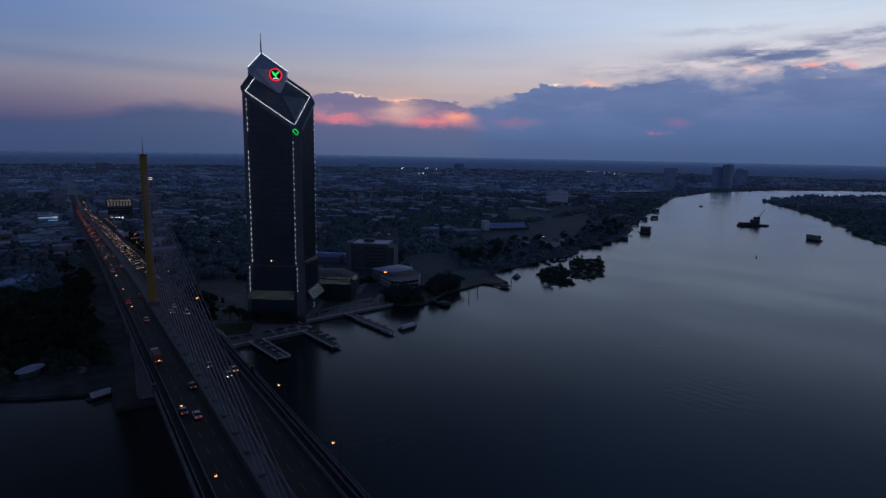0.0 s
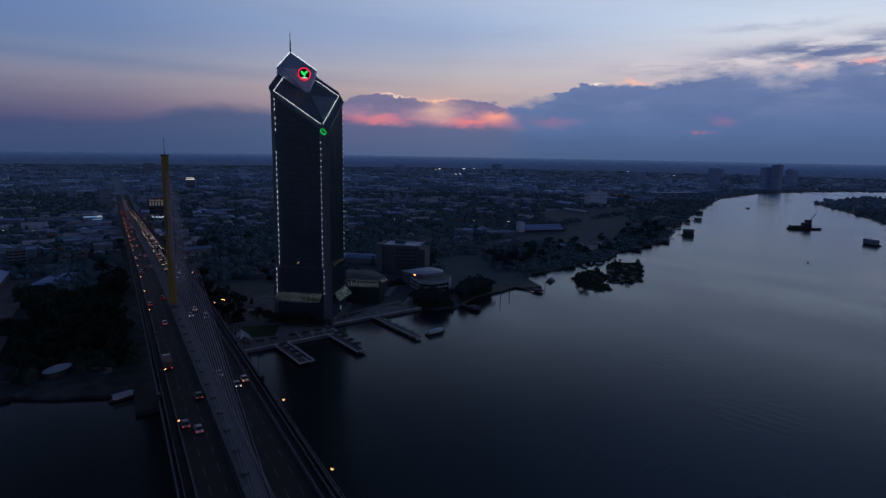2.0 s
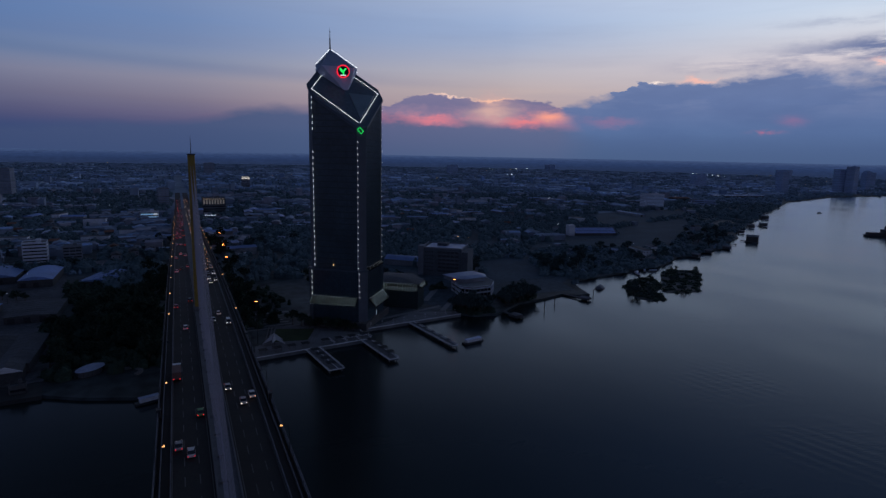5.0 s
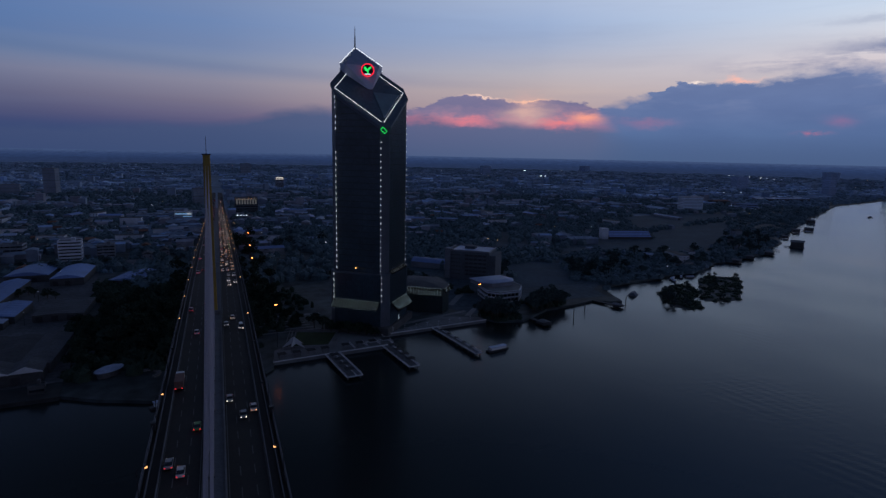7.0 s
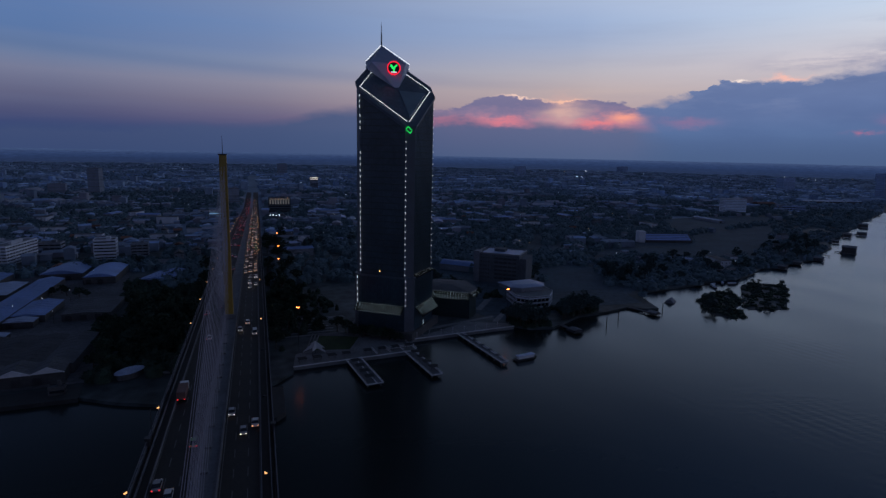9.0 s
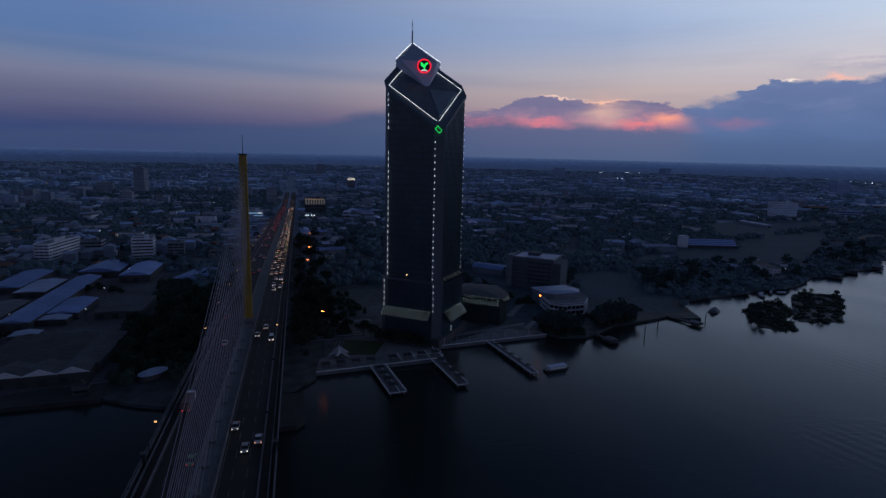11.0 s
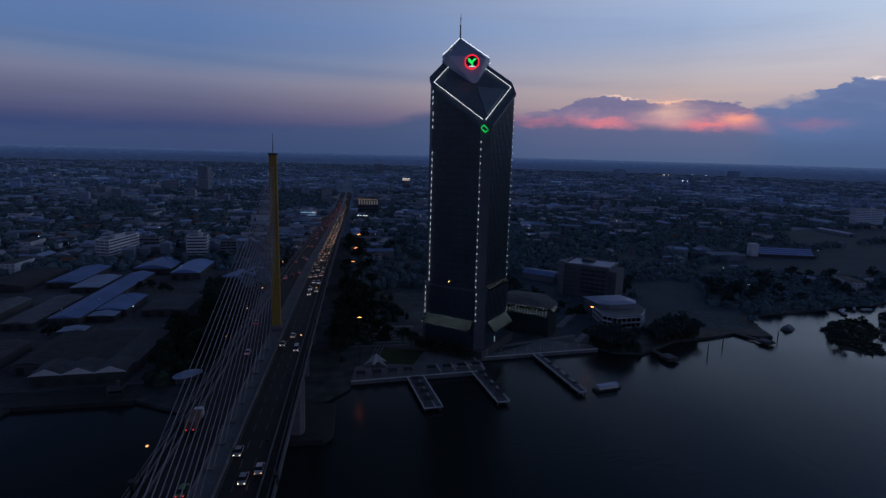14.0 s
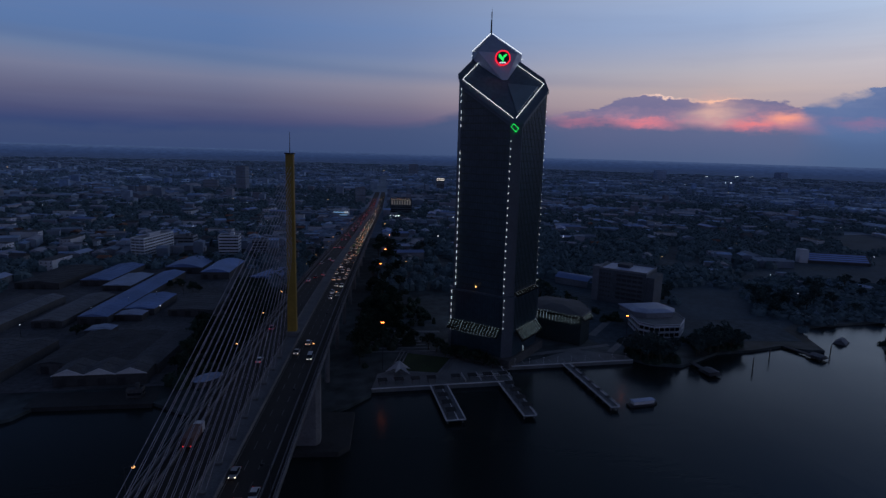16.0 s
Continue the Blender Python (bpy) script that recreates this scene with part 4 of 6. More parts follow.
for poly, kk in (([(-0.3, -2.2), (0.5, -2.2), (0.7, 0.0), (2.4, 1.6), (2.0, 2.4), (0.3, 1.3), (-0.2, 0.2)], TUBE_GREEN),
                 ([(-0.3, -1.2), (-0.2, 0.4), (-0.9, 1.6), (-2.2, 2.4), (-2.4, 0.9), (-1.5, -0.3)], TUBE_GREEN),
                 ([(-2.0, -2.9), (2.0, -2.9), (1.7, -2.3), (-1.7, -2.3)], DOT_WHITE)):
    part("neon_shape", Build().prism(poly, 0.2, 0.6, 0, SM), kk, sign)
# green lozenge under the roof's low corner
gz, gy, gx = 133.8, TY - (H - C) - 2.4, TX - 1.6
for p, q in (((-2.1, 0.5), (-0.5, 2.1)), ((-0.5, 2.1), (2.1, -0.3)), ((2.1, -0.3), (0.6, -2.0)), ((0.6, -2.0), (-2.1, 0.5))):
    part("green_tube", Build().tube((gx + p[0], gy, gz + p[1]), (gx + q[0], gy, gz + q[1]), 0.17, 0.17, 5), TUBE_GREEN, tower, "green neon lozenge edge")
# rows of small facade lamps
dash = Build().box(-0.12, -0.12, -0.85, 0.12, 0.12, 0.85).mesh("facade_lamp", DOT_WHITE)
dot = Build().box(-0.14, -0.14, -0.42, 0.14, 0.14, 0.42).mesh("facade_lamp", DOT_WHITE)
speck = Build().box(-0.1, -0.1, -0.3, 0.1, 0.1, 0.3).mesh("facade_lamp", DOT_WHITE)
west = octagon(H, C)


def lamp_at(me, x, y, z, tilt=0):
    ob = part("facade_lamp", me, DOT_WHITE, tower)
    ob.matrix_basis = pose(x, y, z, 0, tilt, 45)


lx, ly = west[7][0] - 0.5, west[7][1] - 1.2
for k in range(29):
    z = 44.9 + 3.75 * k
    if z < 123.5 or 133 < z < 145:
        lamp_at(dash, lx, ly, z)
for k in range(3):
    lamp_at(dash, lx - 0.3, ly, 148.0 + 3.3 * k, 35)
lw = octagon(H + 1.7, C)
for k in range(5):
    lamp_at(dash, lw[7][0] - 0.9, lw[7][1] - 1.0, 25.0 + 3.8 * k)
for k in range(27):
    lamp_at(dot, TX - C + 0.4, TY - (H - C) - 0.7 - (0.0 if k > 4 else 1.7), 24.0 + 3.95 * k)
for k in range(27):
    lamp_at(speck, west[2][0] + 0.25, west[2][1] - 0.6, 46.0 + 3.95 * k)
part("aviation_lamp", Build().box(168.8, 373.0, 44.8, 169.2, 373.4, 45.2), LAMP_WARM, tower, "small warm lamp on the ledge")


def lit_canopy(a, d, n, length, z_top, z_low, out, count, drop, mats, parent):
    """A sloping canopy with lit ribs along one face."""
    fm = facing(a, d, n, 0)
    roof = part("canopy", Build().add([tuple(fm @ Vector(p)) for p in ((0, 0.1, z_top), (length, 0.1, z_top), (length, out, z_low), (0, out, z_low),
                (0, 0.1, z_top - 0.4), (length, 0.1, z_top - 0.4), (length, out, z_low - 0.4), (0, out, z_low - 0.4))],
                [(0, 1, 2, 3), (7, 6, 5, 4), (3, 2, 6, 7), (0, 4, 5, 1), (0, 3, 7, 4), (1, 5, 6, 2)]), CANOPY, parent)
    for k in range(count):
        u = length * (k + 0.5) / count
        rib = Build()
        rib.tube(fm @ Vector((u, 0.3, z_top + 0.6)), fm @ Vector((u, out + 0.3, z_low + 0.55)), 0.034, 0.034, 5)
        if drop:
            rib.tube(fm @ Vector((u, out + 0.1, z_low + 0.2)), fm @ Vector((u, out + 0.1, z_low - drop)), 0.045, 0.045, 5)
        part("lit_rib", rib, mats, roof)


a, d, n, L = face_frame(7, H + 1.7)
lit_canopy(a - d * 0.8, d, n, L + 0.2, 23.4, 19.2, 4.6, 17, 0.7, FIN_COOL, tower)
a, d, n, L = face_frame(1, H + 1.7)
lit_canopy(a + d * 3.5, d, n, L - 4.5, 21.8, 16.0, 4.8, 10, 0.0, FIN_LIT, tower)
part("rib_post", Build().tube(a + d * 4.0 + n * 5.1 + Vector((0, 0, 14.0)), a + d * 4.0 + n * 5.1 + Vector((0, 0, 10.5)), 0.1, 0.1, 5), FIN_COOL, tower)
a, d, n, L = face_frame(1, H)
lit_canopy(a + d * 0.8, d, n, L - 1.2, 43.4, 41.6, 2.0, 10, 0.0, light("dim_ledge_rib", (0.6, 0.68, 0.72), 0.3), tower)
# podium and the wing with its own ribbed canopy
part("podium", Build().prism([(184.7, 355), (217.5, 387), (198, 407), (165, 407), (152, 387)], LAND, 6.6), WALL_DARK, tower, bevel=0.2)
WING = [(219.5, 409.0), (242.6, 387.2), (254.0, 398.0), (258.0, 424.0), (240.0, 438.0), (222.0, 430.0)]
wing = part("wing", Build().prism(WING, LAND, 20.4), TOWER_DARK, tower, "low dark wing with lit ribs")
wc = (238.5, 415.0)
b = Build()
n = len(WING)
b.v = [(x + (x - wc[0]) * 0.04, y + (y - wc[1]) * 0.04, z) for z in (20.4, 21.0) for x, y in WING] + [(wc[0] + (x - wc[0]) * 0.25, wc[1] + (y - wc[1]) * 0.25, 23.0) for x, y in WING]
b.f = [tuple(range(n - 1, -1, -1)), tuple(range(2 * n, 3 * n))]
b.f += [(r * n + i, r * n + (i + 1) % n, (r + 1) * n + (i + 1) % n, (r + 1) * n + i) for r in (0, 1) for i in range(n)]
b.m = [0] * len(b.f)
part("wing_roof", b, WING_ROOF, wing, "grey low-pitched polygonal roof")
wa, wd = Vector((219.5, 409.0, 0)), Vector((18.5, -17.5, 0)).normalized()
lit_canopy(wa, wd, Vector((wd.y, -wd.x, 0)), 31.4, 20.6, 19.0, 1.8, 15, 3.4, FIN_COOL, tower)
wd2 = (Vector((254, 398, 0)) - Vector((242.6, 387.2, 0))).normalized()
lit_canopy(Vector((242.8, 387.4, 0)), wd2, Vector((wd2.y, -wd2.x, 0)), 14.0, 20.6, 18.0, 2.4, 5, 0.0, FIN_COOL, tower)

# ---------------------------------------------------------------- waterfront: promenade, piers, plaza
rng = random.Random(11)
b = Build()
b.prism([(107, 338.5), (181.0, 337.5), (181.0, 358.0), (263, 358.0), (263, 366), (236, 380), (204, 366), (186, 361), (158, 377), (112, 358)], -1.0, 2.0)
promenade = solid("promenade", b, PAVING, "grey paved riverside promenade with a pale edge", "promenade", kind="structure")
for x0, y0, x1, y1 in ((107, 337.9, 181.2, 338.25), (180.85, 338.4, 181.2, 357.6), (181.3, 357.7, 263, 358.05)):
    part("kerb", Build().box(x0, y0, 2.0, x1, y1, 2.5), WHITE_PAINT, promenade)
for k in range(10):
    x = 188 + k * 8.2
    part("edge_light_post", Build().box(x - 0.15, 360.0, 2.0, x + 0.15, 365.5, 2.25), PALE_CONCRETE, promenade)


def pier(x0, y0, x1, y1, label, strips):
    ob = thing("pier", (x0, y0, 0), label, "pier", "river piers")
    w, L = x1 - x0, y1 - y0
    part("deck", Build().box(0, 0, 1.5, w, L, 2.0), PIER_DECK, ob, bevel=0.05)
    for u in strips:
        part("edge_strip", Build().box(u * w - 0.24, 0, 2.0, u * w + 0.24, L, 2.3), WHITE_PAINT, ob)
    part("edge_strip", Build().box(0, -0.05, 2.0, w, 0.35, 2.3), WHITE_PAINT, ob)
    for k in range(int(L / 8) + 1):
        for u in (0.12, 0.88):
            part("pile", Build().tube((u * w, 1.5 + 8 * k, -3), (u * w, 1.5 + 8 * k, 1.5), 0.35, 0.35, 7), CONCRETE, ob)
    for k in range(int(L / 2.6)):
        for u in (0.03, 0.97):
            part("rail_post", Build().box(u * w - 0.05, 0.4 + 2.6 * k, 2.0, u * w + 0.05, 0.5 + 2.6 * k, 3.0), WHITE_PAINT, ob)
    for u in (0.03, 0.97):
        part("handrail", Build().box(u * w - 0.06, 0.2, 2.95, u * w + 0.06, L, 3.07), WHITE_PAINT, ob)
    return ob


pier(136.7, 299.2, 145.9, 338.2, "wide pale-edged concrete pier with dark shelters", (0.02, 0.62, 0.98))
pier(172.9, 298.2, 179.4, 338.2, "narrow pale-edged concrete pier with dark shelters", (0.03, 0.97))
pier(217.9, 300.4, 222.6, 357.6, "long thin concrete pier with white rails", (0.05, 0.95))
shelter = thing("shelter", (0, 0, 2.0), "small dark flat-roofed shelter on the river pier", "shelter", "waterfront shelters")
part("roof", Build().box(-2.4, -2.1, 2.5, 2.4, 2.1, 2.75), SHELTER_ROOF, shelter, bevel=0.05)
for sx in (-1.8, 1.8):
    for sy in (-1.6, 1.6):
        part("post", Build().box(sx - 0.08, sy - 0.08, 0, sx + 0.08, sy + 0.08, 2.5), DARK_STEEL, shelter)
spots = [(140.0, 305 + 8.3 * k) for k in range(4)] + [(176.9, 305 + 8.6 * k) for k in range(4)] + [(113 + 8.5 * k, 343.4) for k in range(4)]
spots += [(151.5, 343.6), (160.5, 343.6), (169, 343.6), (177.5, 343.6)]
spots += [(220.0, 308 + 9.5 * k) for k in range(5)]
shelter.matrix_basis = pose(spots[0][0], spots[0][1], 2.0)
for x, y in spots[1:]:
    ob = copy_thing(shelter, pose(x, y, 2.0, 0, 0, rng.uniform(-3, 3)))
    if x > 200:
        ob.scale = (0.5, 0.6, 0.8)


def low_rail(x0, y0, x1, y1):
    ob = thing("low_railing", (x0, y0, 2.0), "low white railing across the promenade", "railing", "promenade railings")
    w, d = x1 - x0, y1 - y0
    n = max(2, round(max(w, d) / 2.4))
    part("top_rail", Build().box(-0.12, -0.12, 0.95, w + 0.12, d + 0.12, 1.12), WHITE_PAINT, ob)
    part("bottom_rail", Build().box(-0.12, -0.12, 0.0, w + 0.12, d + 0.12, 0.2), WHITE_PAINT, ob)
    for k in range(n + 1):
        x, y = w * k / n, d * k / n
        part("post", Build().box(x - 0.07, y - 0.07, 0, x + 0.07, y + 0.07, 1.0), WHITE_PAINT, ob)
    return ob


for k in range(4):
    low_rail(156.5 + 8.4 * k, 340.6, 156.5 + 8.4 * k, 351.0)
low_rail(164, 346.8, 182.5, 346.8)
for k in range(9):
    ob = thing("lamp_post", (190 + 8.6 * k, 359.6, 2.0), "thin white lamp post on the promenade edge", "lamp post", "promenade lamp posts")
    part("pole", Build().tube((0, 0, 0), (0, 0, 3.6), 0.09, 0.06, 6), WHITE_PAINT, ob)
    part("lamp_head", Build().box(-0.45, -0.14, 3.6, 0.45, 0.14, 3.75), WHITE_PAINT, ob)
# lawn with raised kerbs, garden terraces
LAWN = [(124, 361), (144, 355), (156, 376), (133, 387)]
lawn = solid("lawn", Build().prism(LAWN, 1.0, 2.06), GRASS, "dark five-sided lawn on the riverside plaza", "lawn", kind="structure")
for grow in (1.06, 1.24, 1.42):
    cx, cy = 139.5, 370.5
    q = [((x - cx) * grow + cx, (y - cy) * grow + cy) for x, y in LAWN]
    for i in range(4):
        (xa, ya), (xb, yb) = q[i], q[(i + 1) % 4]
        if max(ya, yb) < 345:
            continue
        part("kerb", Build().tube((xa, ya, 2.0), (xb, yb, 2.0), 0.35, 0.35, 4), PAVING, lawn)
for k in range(5):
    y = 392 + 6 * k
    solid("garden_path", Build().prism([(112, y), (150 - k * 2, y - 3), (150 - k * 2, y - 1.2), (112, y + 1.8)], 1.5, 1.75), PAVING, "pale paved garden path", "path", kind="structure")
for pts, label in (([(196, 372), (262, 384), (262, 388), (195, 376)], "dim paved drive before the wing"), ([(258, 372), (284, 398), (281, 400), (255, 375)], "dim paved drive beside the wing"),
                   ([(262, 404), (292, 436), (288, 439), (258, 407)], "dim paved drive between the buildings"), ([(112, 430), (160, 424), (160, 428), (112, 434)], "dim paved garden path")):
    solid("garden_path", Build().prism(pts, 1.4, 1.72), PAVING, label, "path", kind="structure")
tent = thing("tensile_tent", (123.4, 356.5, 2.0), "white star-shaped tensile tent on the plaza", "tent")
b = Build()
for i in range(5):
    w = 2 * math.pi * i / 5 + 0.5
    w0, w1 = w - 0.62, w + 0.62
    b.add([(0, 0, 7.5), (7.5 * math.cos(w), 7.5 * math.sin(w), 1.2 + 2.2 * (i % 2)), (2.4 * math.cos(w0), 2.4 * math.sin(w0), 3.6), (2.4 * math.cos(w1), 2.4 * math.sin(w1), 3.6),
           (0, 0, 7.4), (7.4 * math.cos(w), 7.4 * math.sin(w), 1.1 + 2.2 * (i % 2)), (2.3 * math.cos(w0), 2.3 * math.sin(w0), 3.5), (2.3 * math.cos(w1), 2.3 * math.sin(w1), 3.5)],
          [(0, 2, 1), (0, 1, 3), (4, 5, 6), (4, 7, 5)])
part("canopy", b, CANVAS, tent)
part("mast", Build().tube((0, 0, 0), (0, 0, 7.8), 0.15, 0.1, 6), DARK_STEEL, tent)
for i in range(5):
    w = 2 * math.pi * i / 5 + 0.5
    part("guy_pole", Build().tube((7.6 * math.cos(w), 7.6 * math.sin(w), 0), (7.4 * math.cos(w), 7.4 * math.sin(w), 1.4 + 2.2 * (i % 2)), 0.1, 0.1, 5), DARK_STEEL, tent)


def mast_lamp(x, y, h, r=0.2):
    ob = thing("mast_lamp", (x, y, LAND), "tall lamp mast with a glowing orange sodium lamp", "street lamp", "sodium lamp masts")
    part("pole", Build().tube((0, 0, 0), (0, 0, h - LAND), 0.2, 0.09, 7), DARK_STEEL, ob)
    head = part("lamp_head", Build().box(-0.9, -0.25, h - LAND, 0.9, 0.25, h - LAND + 0.3), DARK_STEEL, ob)
    for sx in (-0.65, 0.35):
        part("lens", Build().box(sx - r, -r, h - LAND - 0.45, sx + r, r, h - LAND - 0.02), LAMP_ORANGE, head)
    return ob


for x, y, h in ((115.3, 364.4, 28.7), (263.6, 368.8, 26.4), (130.3, 522, 29.5), (142.5, 598, 28), (159, 704, 26)):
    mast_lamp(x, y, h)


# ---------------------------------------------------------------- buildings with storeys
def office(name, at, w, d, h, storeys, wall, label, category, roof=None, bays=0, blank=0.0, group="", glass=None):
    """A block: dark glazed core, a projecting band at every floor, upright piers, a parapet and a roof hut."""
    ob = thing(name, at, label, category, group)
    part("core", Build().box(0.35, 0.35, 0, w - 0.35, d - 0.35, h - 0.2), glass or WINDOW, ob, "dark recessed glazing")
    step = h / storeys
    for k in range(storeys + 1):
        z = k * step
        part("floor_band", Build().box(0, 0, max(0, z - 0.29 * step), w, d, min(h, z + 0.33 * step)), wall, ob, bevel=0.04)
    for k in range(bays + 1):
        for y0, y1 in ((-0.05, 0.4), (d - 0.4, d + 0.05)):
            u = (w - 0.5) * k / max(bays, 1)
            part("wall_pier", Build().box(u, y0, 0, u + 0.5, y1, h - 0.05), wall, ob)
    for k in range(int(bays * d / w) + 1):
        n = max(1, int(bays * d / w))
        for x0, x1 in ((-0.05, 0.4), (w - 0.4, w + 0.05)):
            u = (d - 0.5) * k / n
            part("wall_pier", Build().box(x0, u, 0, x1, u + 0.5, h - 0.05), wall, ob)
    if blank:
        part("end_wall", Build().box(-0.3, -0.3, 0, blank, d + 0.3, h + 0.6), wall, ob)
    part("roof_slab", Build().box(0.3, 0.3, h, w - 0.3, d - 0.3, h + 0.25), roof or ROOF_GREY, ob)
    for x0, y0, x1, y1 in ((0, 0, w, 0.3), (0, d - 0.3, w, d), (0, 0.3, 0.3, d - 0.3), (w - 0.3, 0.3, w, d - 0.3)):
        part("parapet", Build().box(x0, y0, h, x1, y1, h + 1.0), wall, ob)
    part("roof_hut", Build().box(w * 0.55, d * 0.3, h + 0.25, w * 0.75, d * 0.65, h + 3.2), wall, ob, bevel=0.05)
    return ob


def shed(name, at, w, d, h, rise, roofs, wall, label, bays=1, arched=False, group=""):
    """A hall along y with one or more gabled or arched roof bays."""
    ob = thing(name, at, label, "warehouse", group)
    part("wall", Build().box(0, 0, 0, w, d, h), wall, ob)
    bw = w / bays
    for k in range(bays):
        if arched:
            n = 10
            poly = [(k * bw - 0.3 + (bw + 0.6) * i / n, h + rise * math.sin(math.pi * i / n)) for i in range(n + 1)]
            b = Build()
            b.v = [(x, y, z) for y in (-0.5, d + 0.5) for x, z in poly]
            m = n + 1
            b.f = [tuple(range(m)), tuple(range(2 * m - 1, m - 1, -1))] + [(i, m + i, m + i + 1, i + 1) for i in range(n)] + [(0, n, m + n, m)]
            b.m = [0] * len(b.f)
        else:
            b = Build().gable(k * bw, 0, (k + 1) * bw, d, h + 0.01 * k, rise, 0.3, "y")
        part("roof", b, roofs, ob)
        ribs = Build()
        for j in range(int(d / 6)):
            if not arched:
                y = 3 + 6 * j
                for sgn in (0, 1):
                    xa = k * bw if sgn == 0 else (k + 1) * bw
                    ribs.tube((xa, y, h + 0.1), ((k + 0.5) * bw, y, h + rise + 0.1), 0.1, 0.1, 4)
        if ribs.v:
            tagged(part("roof_ribs", ribs, roofs, ob), kind="stuff")
    for k in range(max(1, int(w / 9))):
        part("door", Build().box(2 + 9 * k, -0.12, 0, 6 + 9 * k, 0.05, min(4.2, h - 1)), DARK_STEEL, ob)
    return ob


GR = -math.degrees(BA)
office("office_block", pose(-27, 724, LAND, 0, 0, GR * 0.3), 21, 17, 20.5, 6, WALL_WHITE, "white office block with dark ribbon windows", "office building", bays=1)
office("apartment_block", pose(-113.5, 717, LAND, 0, 0, GR * 2.2), 15, 58, 19, 6, WALL_WHITE, "long white apartment block with rows of windows", "apartment building", bays=3, blank=0.0)
office("office_block", pose(7, 734.6, LAND, 0, 0, GR * 0.3), 17, 14, 13, 4, WALL_GREY, "small grey office block behind the warehouses", "office building", bays=3)
office("office_block", pose(-85.2, 776.9, LAND, 0, 0, GR), 22, 16, 12, 3, WALL_GREY, "low grey office block beside the apartments", "office building", bays=4)
ob = thing("office_building", pose(306.2, 496.0, LAND, 0, 0, -45.7), "blocky grey office building with window bands and pale roof", "office building")
part("block", Build().box(0, 0, 0, 42, 34, 27), WALL_BEIGE, ob, "plain grey rendered block")
part("stair_tower", Build().box(-1.2, -1.0, 0, 4.0, 9, 29.2), WALL_GREY, ob, "pale stair tower")
part("annex", Build().box(42, 1.5, 0, 48, 30, 24.5), WALL_BEIGE, ob)
part("roof_slab", Build().box(4.5, 0.6, 27.0, 41.4, 33.4, 27.3), ROOF_PALE, ob)
for x0, y0, x1, y1 in ((4.0, 0, 42, 0.5), (41.5, 0.5, 42, 34), (0, 9, 0.5, 34), (0.5, 33.5, 41.5, 34)):
    part("parapet", Build().box(x0, y0, 27.0, x1, y1, 28.3), WALL_GREY, ob)
part("roof_hut", Build().box(14, 16, 27.3, 24, 27, 30.0), WALL_BEIGE, ob, bevel=0.1)
for k in range(6):
    for c in range(5):
        part("window", Build().box(18.5 + 4.3 * c, -0.12, 4.2 + 3.7 * k, 22.2 + 4.3 * c, 0.1, 6.0 + 3.7 * k), DIM_WINDOW, ob)
    part("sunshade", Build().box(18, -0.9, 6.3 + 3.7 * k, 40.4, 0.1, 6.7 + 3.7 * k), WALL_BEIGE, ob)
    for c in range(4):
        part("window", Build().box(5.2 + 2.4 * c, -0.1, 4.4 + 3.7 * k, 6.6 + 2.4 * c, 0.1, 5.8 + 3.7 * k), DIM_WINDOW, ob)
shed("arched_hall", pose(324.7, 528.1, LAND, 0, 0, 40), 18, 40, 6.0, 3.4, ROOF_BLUE, WALL_GREY, "hall with an arched pale blue roof", arched=True)
# terraced white building by the bank
tb = thing("terraced_building", pose(2, 3, LAND), "white terraced building with railed balconies by the river", "building")
TB = [(291, 400), (297, 391), (316, 390.5), (328, 403), (331, 422), (297, 424)]


def scaled(poly, f):
    cx, cy = sum(p[0] for p in poly) / len(poly), sum(p[1] for p in poly) / len(poly)
    return [(cx + (x - cx) * f, cy + (y - cy) * f) for x, y in poly]


part("ground_storey", Build().prism(scaled(TB, 0.95), 0, 8.6), WINDOW, tb, "dark recessed glazing")
for z0, z1, f in ((0.0, 0.8, 1.0), (3.4, 4.6, 1.0), (7.2, 8.4, 1.0)):
    part("balcony_band", Build().prism(scaled(TB, f), z0, z1), WALL_WHITE, tb, "white balcony band")
for i in range(len(TB)):
    (xa, ya), (xb, yb) = TB[i], TB[(i + 1) % len(TB)]
    n = max(2, int(math.hypot(xb - xa, yb - ya) / 3.5))
    for j in range(n):
        x, y = xa + (xb - xa) * j / n, ya + (yb - ya) * j / n
        x, y = 313 + (x - 313) * 0.985, 406 + (y - 406) * 0.985
        part("balcony_post", Build().box(x - 0.18, y - 0.18, 0.8, x + 0.18, y + 0.18, 7.2), WALL_WHITE, tb)
    part("balcony_rail", Build().tube((xa, ya, 9.3), (xb, yb, 9.3), 0.22, 0.22, 4), WALL_WHITE, tb)
part("roof_terrace", Build().prism(scaled(TB, 0.98), 8.4, 8.8), PAVING, tb)
HT = [(294, 414), (301, 408), (323, 408), (329, 417), (326, 434), (294, 434)]
part("top_storey", Build().prism(scaled(HT, 0.94), 8.8, 12.2), WALL_GREY, tb)
b = Build()
n = len(HT)
b.v = [(x, y, 12.2) for x, y in HT] + [(x, y, 12.7) for x, y in HT] + [(x, y, 14.2) for x, y in scaled(HT, 0.6)]
b.f = [tuple(range(n - 1, -1, -1)), tuple(range(2 * n, 3 * n))] + [(r * n + i, r * n + (i + 1) % n, (r + 1) * n + (i + 1) % n, (r + 1) * n + i) for r in (0, 1) for i in range(n)]
b.m = [0] * len(b.f)
part("hip_roof", b, ROOF_PALE, tb, "pale blue-grey faceted roof")
